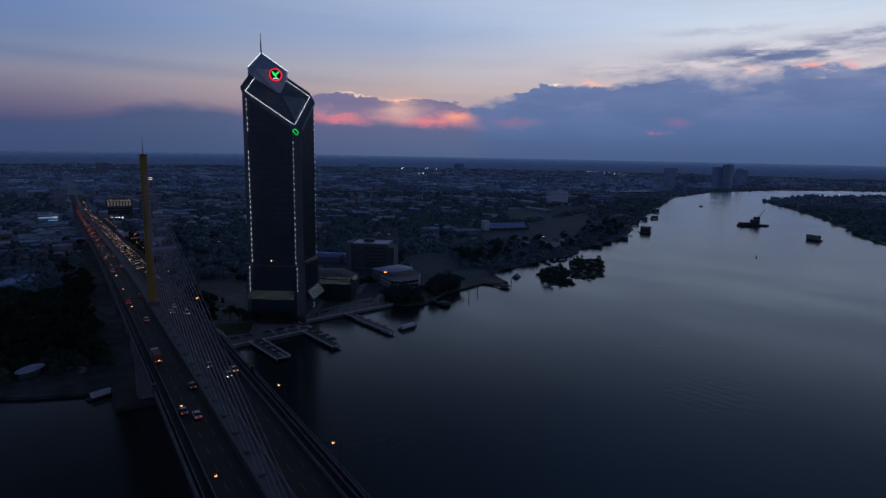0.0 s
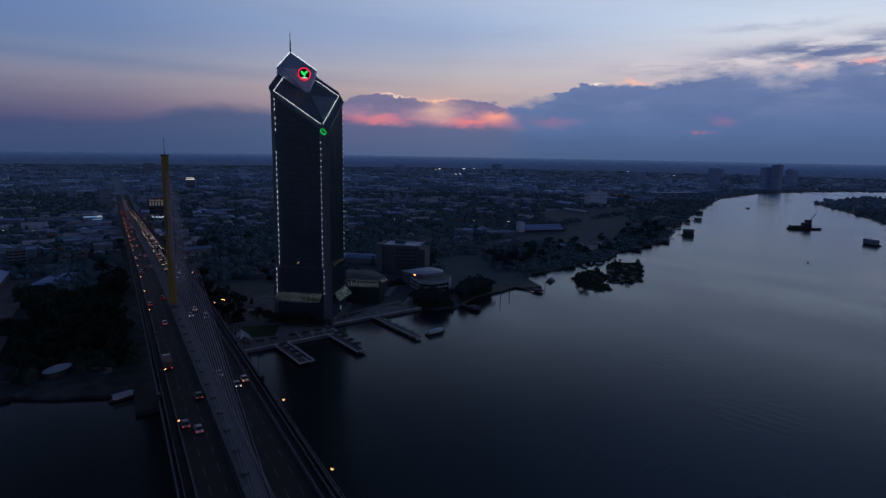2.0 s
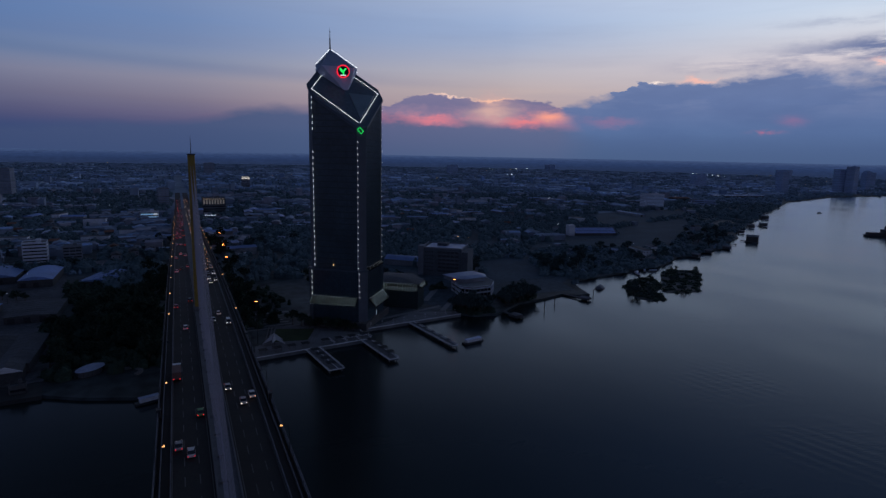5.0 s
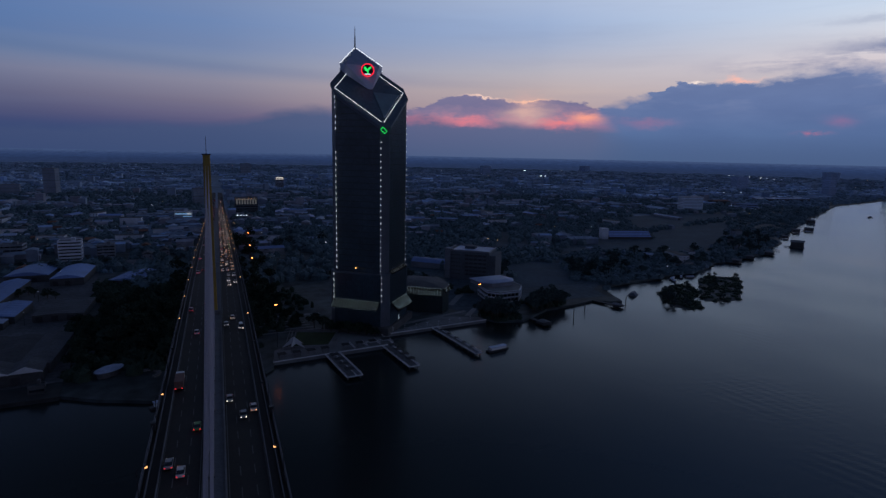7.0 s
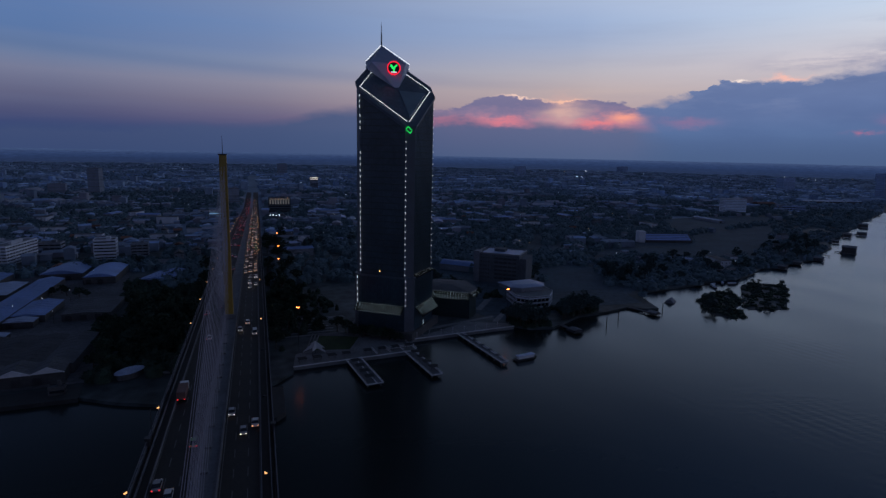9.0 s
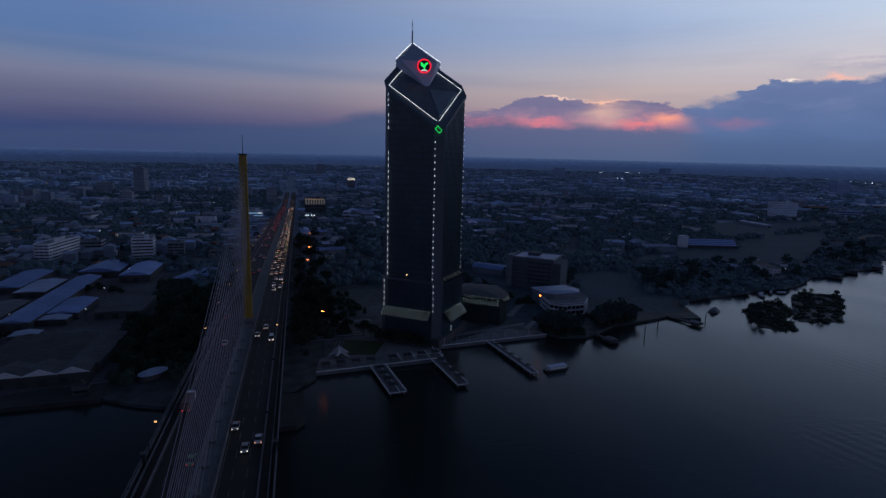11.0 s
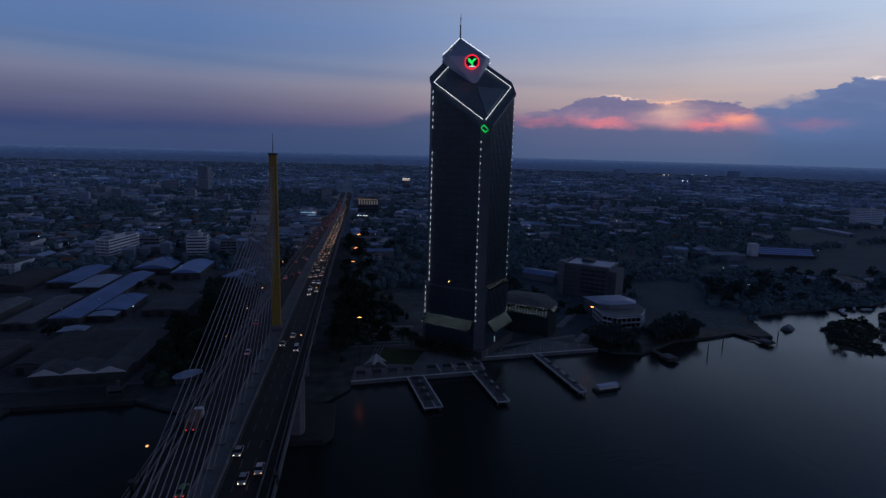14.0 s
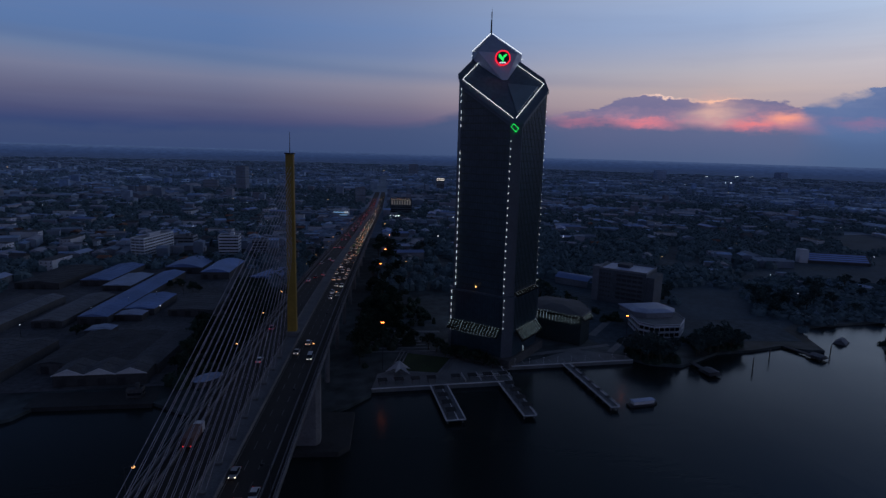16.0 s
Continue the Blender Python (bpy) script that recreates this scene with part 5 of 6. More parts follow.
# halls and sheds west of the bridge
shed("warehouse", pose(-112.6, 580.9, LAND, 0, 0, GR), 24, 68, 5.2, 2.0, ROOF_BLUE, WALL_DARK, "long warehouse with a blue metal roof", 1, group="warehouses")
shed("warehouse", pose(-73.3, 468.8, LAND, 0, 0, GR), 19, 142, 5.6, 2.0, ROOF_BLUE, WALL_DARK, "very long warehouse with a blue metal roof", 1, group="warehouses")
shed("warehouse", pose(-98.1, 464.1, LAND, 0, 0, GR), 19, 70, 4.8, 1.6, ROOF_GREY, WALL_DARK, "long warehouse with a grey roof", 1, group="warehouses")
shed("warehouse", pose(-51.0, 488, LAND, 0, 0, GR), 20, 42, 5, 1.6, ROOF_BLUE, WALL_DARK, "warehouse with a pale blue roof and white end", 1, group="warehouses")
shed("warehouse", pose(-58, 626, LAND, 0, 0, GR), 33, 42, 6.2, 3.2, ROOF_BLUE, WALL_DARK, "arched warehouse with a blue metal roof", 1, True, group="warehouses")
shed("warehouse", pose(-22.5, 600.5, LAND, 0, 0, GR), 25, 54, 6.4, 3.0, ROOF_BLUE, WALL_DARK, "arched warehouse with a blue metal roof and glazed gable", 1, True, group="warehouses")
shed("warehouse", pose(20.5, 581, LAND, 0, 0, -26), 31, 42, 5.5, 2.4, ROOF_BLUE, WALL_DARK, "hall with a blue roof beside the trees", 1, group="warehouses")
shed("warehouse", pose(-148, 440, LAND, 0, 0, GR), 34, 92, 5.2, 2, ROOF_GREY, WALL_DARK, "grey-roofed warehouse among storage yards", 2, group="warehouses")
shed("warehouse", pose(-157.3, 574, LAND, 0, 0, GR), 34, 70, 5.2, 2, ROOF_DARK, WALL_DARK, "grey-roofed warehouse among storage yards", 1, group="warehouses")
shed("storage_shed", pose(-60.2, 382, LAND, 0, 0, GR), 60, 54, 5.6, 1.5, ROOF_DARK, WALL_DARK, "wide old shed with dark roofs", 4, group="quay sheds")
shed("storage_shed", pose(-118, 372, LAND, 0, 0, GR), 46, 56, 5.6, 1.5, ROOF_DARK, WALL_DARK, "old shed with dark weathered roofs", 3, group="quay sheds")
shed("warehouse", pose(-21.3, 482.3, LAND, 0, 0, GR), 30, 44, 5.0, 1.0, ROOF_DARK, WALL_DARK, "wide low shed with a dark shallow roof", 1, group="warehouses")
shed("storage_shed", pose(-59.3, 441.2, LAND, 0, 0, GR), 15, 11, 4.4, 1.2, ROOF_PALE, WALL_DARK, "small pale-roofed shed between the warehouses", 1, group="quay sheds")
shed("warehouse", pose(-89.5, 562, LAND, 0, 0, GR), 22, 46, 4.6, 1.2, ROOF_PALE, WALL_DARK, "low hall with a pale metal roof", 1, group="warehouses")
shed("warehouse", pose(-52.4, 474.6, LAND, 0, 0, GR), 17, 11, 4.4, 1.2, ROOF_PALE, WALL_DARK, "small shed with a pale metal roof", 1, group="warehouses")
solid("yard", Build().prism([(-175, 360), (8, 358), (14, 430), (10, 470), (12, 690), (-175, 700)], 1.0, 1.72), YARD, "worn grey hardstanding round the warehouses", "yard", kind="structure")
quay = shed("quay_shed", pose(-45.2, 363.0, LAND, 0, 0, -2), 42.6, 17, 6.2, 2.6, ROOF_DARK, WALL_DARK, "quay shed with three pale gable fronts", 3, group="quay sheds")
for k in range(3):
    part("gable_front", Build().add([(14.2 * k, -0.6, 6.0), (14.2 * k + 14.2, -0.6, 6.0), (14.2 * k + 7.1, -0.6, 8.9), (14.2 * k, -0.35, 6.0), (14.2 * k + 14.2, -0.35, 6.0), (14.2 * k + 7.1, -0.35, 8.9)],
                                    [(0, 1, 2), (5, 4, 3), (0, 2, 5, 3), (1, 4, 5, 2), (0, 3, 4, 1)]), WHITE_PAINT, quay, "pale painted gable")
    part("roof_edge", Build().tube((14.2 * k - 0.3, -0.75, 6.0), (14.2 * k + 7.1, -0.75, 9.1), 0.28, 0.28, 4), WHITE_PAINT, quay)
    part("roof_edge", Build().tube((14.2 * k + 14.5, -0.75, 6.0), (14.2 * k + 7.1, -0.75, 9.1), 0.28, 0.28, 4), WHITE_PAINT, quay)
solid("quay", Build().prism([(-48, 340), (6, 336.5), (6, 352), (-48, 356)], -1, 2.0), QUAY, "worn concrete quay before the sheds", "quay", kind="structure")
office("guard_house", pose(-7, 344, 2.0), 7, 5, 3.4, 1, WALL_DARK, "small grey hut on the quay", "hut")
b = Build()
n = 20
ell = [(math.cos(2 * math.pi * i / n), math.sin(2 * math.pi * i / n)) for i in range(n)]
b.v = [(7.6 * x * r, 4.6 * y * r, z) for r, z in ((1.04, 3.2), (1.04, 3.5), (0.7, 4.3), (0.3, 4.7)) for x, y in ell]
for r in range(3):
    b.f += [(r * n + i, r * n + (i + 1) % n, (r + 1) * n + (i + 1) % n, (r + 1) * n + i) for i in range(n)]
b.f += [tuple(range(3 * n, 4 * n)), tuple(range(n - 1, -1, -1))]
b.m = [0] * len(b.f)
pav = thing("oval_pavilion", pose(26.5, 358, LAND, 0, 0, 38), "oval pavilion with a pale blue domed roof", "pavilion")
part("roof", b, ROOF_PALE, pav)
part("drum_wall", Build().prism([(6.6 * x, 3.8 * y) for x, y in ell], 0, 3.2), WALL_DARK, pav, "dark rounded wall under the roof")
for i in range(0, n, 2):
    part("post", Build().tube((7.5 * ell[i][0], 4.5 * ell[i][1], 0), (7.5 * ell[i][0], 4.5 * ell[i][1], 3.25), 0.12, 0.12, 5), DARK_STEEL, pav)
# curved terrace beside it
b = Build()
for i in range(14):
    w0, w1 = radians(-60 + 14 * i), radians(-60 + 14 * (i + 1))
    b.prism([(r * math.cos(w), r * math.sin(w)) for w, r in ((w0, 5.0), (w0, 7.2), (w1, 7.2), (w1, 5.0))], 0, 0.9)
ct = thing("curved_terrace", pose(43.5, 350, LAND), "curved pale stone terrace in the riverside garden", "terrace")
part("terrace_wall", b, CONCRETE, ct)
solid("garden_lawn", Build().prism([(30, 372), (62, 350), (70, 372), (44, 392)], 1.0, 1.66), GRASS, "dim lawn below the bridge", "lawn", kind="structure")

# ---------------------------------------------------------------- farther landmarks
shed("boathouse", pose(565, 440.9, LAND, 0, 0, -78), 9, 25, 3.4, 1.3, ROOF_GREY, WALL_DARK, "long low boathouse with a grey roof by the water", 1)
shed("long_store", pose(977.5, 773, LAND, 0, 0, -12), 13, 76, 4.6, 1.5, ROOF_PALE, WALL_GREY, "long low store with a pale roof beyond the field", 1)
shed("small_store", pose(375, 677.8, LAND, 0, 0, -60), 9, 20, 4.0, 1.2, ROOF_PALE, WALL_GREY, "small store with a pale metal roof", 1)
shed("small_store", pose(586.1, 491.9, LAND, 0, 0, 20), 8, 11, 4.2, 1.6, ROOF_PALE, WALL_WHITE, "small white house with a pale roof near the bank", 1)
hall = shed("sports_hall", pose(663, 653, LAND, 0, 0, -112), 24, 68, 3.6, 8.0, ROOF_DARK, WALL_DARK, "long hall with blue striped roof and white end block", 1)
for k in range(4):
    u = 13.5 + 2.9 * k
    z0 = 3.6 + 8.0 * (1 - (u - 12) / 12.3) + 0.05
    z1 = 3.6 + 8.0 * (1 - (u + 1.9 - 12) / 12.3) + 0.05
    part("roof_stripe", Build().add([(u, 1, z0), (u + 1.9, 1, z1), (u + 1.9, 66, z1), (u, 66, z0), (u, 1, z0 + 0.2), (u + 1.9, 1, z1 + 0.2), (u + 1.9, 66, z1 + 0.2), (u, 66, z0 + 0.2)],
                                    [(4, 5, 6, 7), (0, 1, 5, 4), (1, 2, 6, 5), (2, 3, 7, 6), (3, 0, 4, 7)]), ROOF_STRIPE, hall, "pale blue translucent roof stripe")
part("end_block", Build().box(12, -10, 0, 24, -0.4, 15.8), WALL_WHITE, hall, "plain white end block", 0.1)
far_block = office("apartment_tower", pose(1139, 889, LAND, 0, 0, -16), 50, 22, 33.5, 10, WALL_WHITE, "pale blue-white apartment block with floor bands", "apartment building", bays=2, glass=HAZED_GLASS)
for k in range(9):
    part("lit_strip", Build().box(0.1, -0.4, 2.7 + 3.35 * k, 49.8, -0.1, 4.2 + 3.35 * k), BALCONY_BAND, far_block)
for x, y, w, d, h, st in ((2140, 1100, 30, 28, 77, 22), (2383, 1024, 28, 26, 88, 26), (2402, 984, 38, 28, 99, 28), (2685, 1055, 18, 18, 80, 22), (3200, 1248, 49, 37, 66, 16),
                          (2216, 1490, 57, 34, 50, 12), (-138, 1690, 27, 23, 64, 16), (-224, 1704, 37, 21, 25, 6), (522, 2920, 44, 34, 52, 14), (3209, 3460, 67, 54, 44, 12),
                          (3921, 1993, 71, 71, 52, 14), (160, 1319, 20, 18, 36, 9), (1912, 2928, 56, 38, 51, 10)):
    # towers past x = 900 take the wall colour with haze in it
    office("apartment_tower", pose(x, y, LAND, 0, 0, rng.uniform(-20, 20)), w, d, h, st, HAZED_RENDER if x > 900 else WALL_GREY, "grey apartment tower far across the city", "apartment building", bays=3, group="far towers", glass=HAZED_GLASS)
shed("long_store", pose(1657, 1077, LAND, 0, 0, -109.5), 40, 178, 8, 3, ROOF_PALE, WALL_DARK, "very long low store with a pale roof beyond the field", 1)
shed("market_hall", pose(1412, 1028, LAND, 0, 0, -104), 24, 52, 9, 3, ROOF_RUST, WALL_DARK, "market hall with a rusty red roof beside the apartments", 1)
office("school_block", pose(1372, 930, LAND, 0, 0, -42), 60, 14, 10, 2, HAZED_RENDER, "pale two-storey school block with upright piers", "school", bays=9)
store = office("shop_building", pose(210, 1120, LAND, 0, 0, -8), 40, 22, 30, 7, WALL_BEIGE, "warmly lit shop building beside the main road", "shop", bays=3)
for k in range(7):
    part("front_lamp", Build().box(2 + 5.4 * k, -1.2, 30.4, 2.5 + 5.4 * k, -0.7, 30.8), BRIDGE_LAMP, store)
for k in range(8):
    part("lit_window", Build().box(2.2 + 4.7 * k, -0.4, 19.5, 5.0 + 4.7 * k, -0.2, 27.0), LIT_WARM, store, "warm floodlit window bay")
part("lit_cornice", Build().box(2, -0.5, 28.2, 38, -0.2, 29.2), light("lit_cornice", (1.0, 0.84, 0.62), 0.10), store, "warm floodlit cornice")
lb = office("lit_office", pose(104, 1042, LAND, 0, 0, -8), 26, 18, 17, 4, WALL_WHITE, "low office with a glowing pale blue front", "office building", bays=3)
for z in (7.4, 12.2):
    part("lit_front", Build().box(1, -0.5, z, 25, -0.2, z + 2.2), light("blue_lit_front", (0.30, 0.55, 0.85), 0.32), lb, "glowing pale blue window band")
part("lit_front", Build().box(19, -0.7, 11.8, 25, -0.5, 14.8), LIT_WINDOW, lb)
wo = office("lit_office", pose(440, 1822, LAND, 0, 0, -10), 24, 16, 37, 9, WALL_GREY, "office block with two brightly lit upper floors", "office building", bays=3)
for z in (30.6, 35.0):
    part("lit_front", Build().box(0.5, -0.5, z, 23.5, -0.2, z + 1.6), light("bright_office_floor", (1.0, 0.90, 0.78), 0.8), wo, "brightly lit office floor")
for k in range(4):
    mx = 197 + 4.6 * k
    yl = thing("yard_lamp", (mx, 1010 - 1.2 * k, LAND), "bright white lamp on a yard pole", "street lamp", "yard lamps")
    part("pole", Build().tube((0, 0, 0), (0, 0, 11), 0.2, 0.12, 5), DARK_STEEL, yl)
    part("lens", Build().box(-0.6, -0.6, 11, 0.6, 0.6, 11.7), LAMP_COOL, yl)
for x, y, h in ((-68, 478, 9), (-52, 502, 9), (-38, 519, 9), (-25, 478, 9), (-24, 541, 9), (-16, 617, 9), (-76, 730, 22), (-66, 789, 22), (-94, 442, 9), (536, 427, 6), (612, 442, 6), (521, 469, 7), (617, 707, 9), (972, 900, 9), (997, 898, 9)):
    yl = thing("yard_lamp", (x, y, LAND), "small white yard lamp on a pole", "street lamp", "yard lamps")
    part("pole", Build().tube((0, 0, 0), (0, 0, h), 0.14, 0.1, 5), DARK_STEEL, yl)
    part("lens", Build().box(-0.15, -0.15, h, 0.15, 0.15, h + 0.22), LAMP_COOL, yl)


# ---------------------------------------------------------------- boats and jetties
def boat(name, at, L, Wd, hull_h, label, cabin=(0.2, 0.75, 2.2), cab_mat=None):
    ob = thing(name, at, label, "boat")
    b = Build()
    out = [(-L / 2, -Wd * 0.42), (L * 0.25, -Wd / 2), (L / 2, 0), (L * 0.25, Wd / 2), (-L / 2, Wd * 0.42)]
    b.v = [(x * 0.94, y * 0.85, -0.5) for x, y in out] + [(x, y, hull_h) for x, y in out]
    n = 5
    b.f = [tuple(range(n - 1, -1, -1)), tuple(range(n, 2 * n))] + [(i, (i + 1) % n, n + (i + 1) % n, n + i) for i in range(n)]
    b.m = [0] * len(b.f)
    part("hull", b, HULL, ob)
    x0, x1, h = cabin
    part("cabin", Build().box(-L / 2 + x0 * L, -Wd * 0.33, hull_h, -L / 2 + x1 * L, Wd * 0.33, hull_h + h), cab_mat or WALL_GREY, ob, bevel=0.1)
    part("cabin_roof", Build().box(-L / 2 + x0 * L - 0.4, -Wd * 0.38, hull_h + h, -L / 2 + x1 * L + 0.4, Wd * 0.38, hull_h + h + 0.2), ROOF_PALE, ob)
    return ob


boat("ferry_boat", pose(237.5, 305, 0, 0, 0, 4), 17, 4.6, 1.0, "white-roofed ferry moored at the pier end", (0.14, 0.82, 1.7), WHITE_PAINT)
boat("moored_boat", pose(50, 308.5, 0, 0, 0, 12), 13, 3.8, 1.0, "pale covered boat moored at the near bank", (0.15, 0.8, 2.0), WALL_WHITE)
boat("river_barge", pose(1010, 278.6, 0, 0, 0, 60), 27, 12, 2.4, "tall grey covered barge out on the river", (0.12, 0.86, 6), WALL_GREY)
boat("small_boat", pose(763.9, 270.3, 0, 0, 0, 20), 6, 2, 0.6, "small dark boat on the open river", (0.3, 0.6, 1.0))
boat("small_boat", pose(1473, 667, 0, 0, 0, 150), 12, 4, 1.2, "motor boat heading up the river", (0.3, 0.7, 2.0))
dr = boat("crane_barge", pose(1130.8, 410.2, 0, 0, 0, -35), 62, 16, 3.0, "dark crane barge with a raised jib on the river", (0.42, 0.62, 9), HULL)
part("jib", Build().tube((4, 0, 12), (18, 0, 30), 0.9, 0.4, 5), HULL, dr)
part("crane_house", Build().box(0, -4, 12, 8, 4, 17), HULL, dr)
part("deck_load", Build().box(-28, -5, 3, -8, 5, 7), HULL, dr)


for x, y, rot, L, label in ((518, 405, 15, 11, "small white boat moored off the bank"), (532, 406, 40, 9, "small white boat moored off the bank"), (541, 402, -20, 12, "long white boat moored off the bank"), (511, 398, 70, 8, "small white boat near the islet")):
    boat("moored_boat", pose(x, y, 0, 0, 0, rot), L, 2.6, 0.7, label, (0.15, 0.8, 1.3), WALL_WHITE)
raft = thing("covered_raft", pose(427.8, 373, 0, 0, 0, 35), "pale round-topped covered raft beside the islet", "raft")
part("deck", Build().box(-6, -4, -0.4, 6, 4, 0.5), ROOF_DARK, raft, bevel=0.1)
b = Build()
arch = [(-3.4 + 6.8 * i / 8, 0.5 + 2.6 * math.sin(math.pi * i / 8)) for i in range(9)]
b.v = [(x, y, z) for x in (-5, 5) for y, z in arch]
b.f = [tuple(range(9)), tuple(range(17, 8, -1))] + [(i, 9 + i, 10 + i, i + 1) for i in range(8)]
b.m = [0] * len(b.f)
part("cover", b, WALL_GREY, raft)


def jetty(x, y, rot, L, house, label):
    ob = thing("jetty", pose(x, y, 0, 0, 0, rot), label, "jetty", "river jetties")
    part("deck", Build().box(0, -1.6, 1.2, L, 1.6, 1.6), ROOF_DARK, ob)
    for k in range(int(L / 6) + 1):
        for s in (-1.3, 1.3):
            part("pile", Build().tube((6 * k + 0.3, s, -2), (6 * k + 0.3, s, 1.2), 0.25, 0.25, 6), BARK, ob)
    if house:
        w, h = house
        part("platform", Build().box(L - 2, -w / 2 - 1, 1.0, L + w + 1, w / 2 + 1, 1.7), ROOF_DARK, ob)
        part("house_wall", Build().box(L, -w / 2, 1.7, L + w, w / 2, h), WALL_DARK, ob)
        part("roof", Build().gable(L, -w / 2, L + w, w / 2, h, w * 0.14, 0.8, "x"), ROOF_GREY, ob)
    return ob


jetty(735, 474, -66, 22, None, "bare dark plank jetty on piles")
jetty(800, 480, -60, 14, None, "bare dark plank jetty on piles")
jetty(1060, 606, -52, 26, (12, 5), "dark jetty with a low house on piles")
jetty(853.5, 490, -66, 8, (15, 9), "dark jetty with a tall boathouse on piles")
jetty(756.2, 461.2, -70, 4, (9, 4.6), "dark jetty with a low house on piles")
jetty(702.5, 452.1, -60, 3, (8, 4.4), "dark jetty with a low house on piles")
jetty(661, 440.6, -75, 2, (9, 4.6), "dark jetty with a low house on piles")
jetty(931.2, 550.9, -50, 10, (8, 4.6), "dark jetty with a low house on piles")
jetty(379.1, 369, -76, 18, (6, 2.6), "long low jetty with a mooring stage")
jetty(297.2, 353.1, -88, 15, (6, 2.8), "floating stage with a low roof by the trees")
jetty(1022.2, 585.2, -55, 8, (10, 6), "dark jetty with a low house on piles")
jetty(1196.9, 659.3, -55, 9, (13, 7), "dark jetty with a low house on piles")
for x, y in ((398, 353), (330, 340), (352, 352)):
    mp = thing("mooring_post", (x, y, 0), "dark timber mooring post in the river", "post", "mooring posts")
    part("post", Build().tube((0, 0, -3), (0, 0, 6.5), 0.35, 0.3, 7), BARK, mp)
    part("post_cap", Build().tube((0, 0, 6.5), (0, 0, 6.8), 0.42, 0.36, 7), DARK_STEEL, mp)


# ---------------------------------------------------------------- vehicles
def wheel_mesh(r, w):
    b = Build()
    b.tube((-w / 2, 0, 0), (w / 2, 0, 0), r, r, 12)
    return b.mesh("wheel", RUBBER)


def car(paint, L, Wd, label, category, group, kind="sedan", beam=None):
    ob = thing("car", (0, 0, 0), label, category, group)
    h0, h1, h2 = 0.3, 0.85, 1.45
    prof = {"sedan": ((-0.28, -0.16, 0.18, 0.34), h2), "pickup": ((-0.16, -0.04, 0.2, 0.26), 1.7), "van": ((-0.44, -0.3, 0.44, 0.47), 1.95)}[kind]
    (a0, a1, a2, a3), hh = prof
    if kind != "sedan":
        h1 = 1.0
    b = Build()
    b.prism([(-Wd / 2, -L / 2), (Wd / 2, -L / 2), (Wd / 2, L / 2), (-Wd / 2, L / 2)], h0, h1)
    part("body", b, paint, ob, bevel=0.12)
    b = Build()
    w1, w2 = Wd * 0.47, Wd * 0.38
    b.v = [(s * w1, a0 * L, h1) for s in (-1, 1)] + [(s * w1, a3 * L, h1) for s in (1, -1)] + [(s * w2, a1 * L, hh) for s in (-1, 1)] + [(s * w2, a2 * L, hh) for s in (1, -1)]
    b.f = [(3, 2, 1, 0), (4, 5, 6, 7), (0, 1, 5, 4), (1, 2, 6, 5), (2, 3, 7, 6), (3, 0, 4, 7)]
    b.m = [0] * 6
    part("cabin", b, WINDOW, ob, "dark tinted windows")
    part("roof", Build().box(-w2, a1 * L, hh, w2, a2 * L, hh + 0.06), paint, ob)
    wm = wheel_mesh(0.32, 0.22)
    for sx in (-1, 1):
        for sy in (-0.31, 0.31):
            w = part("wheel", wm, RUBBER, ob)
            w.matrix_basis = pose(sx * Wd * 0.45, sy * L, 0.32)
        part("headlight", Build().box(sx * Wd * 0.37 - 0.12, -L / 2 - 0.06, 0.62, sx * Wd * 0.37 + 0.12, -L / 2 + 0.05, 0.78), beam or HEAD, ob, "lit headlight")
        part("tail_light", Build().box(sx * Wd * 0.4 - 0.16, L / 2 - 0.05, 0.58, sx * Wd * 0.4 + 0.16, L / 2 + 0.015, 0.8), TAIL, ob, "red tail light")
    return ob


kinds = [(CAR_PAINTS[0], 4.5, 1.8, "white car with lit headlights on the bridge road", "car", "sedan"), (CAR_PAINTS[1], 4.5, 1.8, "silver car with lit headlights on the bridge road", "car", "sedan"),
         (CAR_PAINTS[2], 4.6, 1.8, "dark car with lit headlights on the bridge road", "car", "sedan"), (CAR_PAINTS[3], 4.5, 1.8, "green taxi with lit headlights on the bridge road", "taxi", "sedan"),
         (CAR_PAINTS[4], 4.5, 1.8, "pink taxi with lit headlights on the bridge road", "taxi", "sedan"), (CAR_PAINTS[0], 5.2, 1.9, "white pickup with lit headlights on the bridge road", "pickup", "pickup"),
         (CAR_PAINTS[1], 4.9, 1.9, "silver van with lit headlights on the bridge road", "van", "van")]
LANES_IN, LANES_OUT = (4.0, 7.1, 10.1), (-4.0, -7.1, -10.1)
placed = []
for lane in LANES_IN:
    s = -120 + rng.uniform(0, 30)
    while s < 1240:
        placed.append((lane + rng.uniform(-0.3, 0.3), s, False))
        s += rng.uniform(60, 130) if s < 60 else (rng.uniform(11, 24) if s < 520 else rng.uniform(22, 55))
for lane in LANES_OUT:
    s = -140 + rng.uniform(0, 30)
    while s < 1200:
        placed.append((lane + rng.uniform(-0.3, 0.3), s, True))
        s += rng.uniform(80, 150) if s < 60 else (rng.uniform(50, 100) if s < 260 else rng.uniform(26, 70))
masters = {}
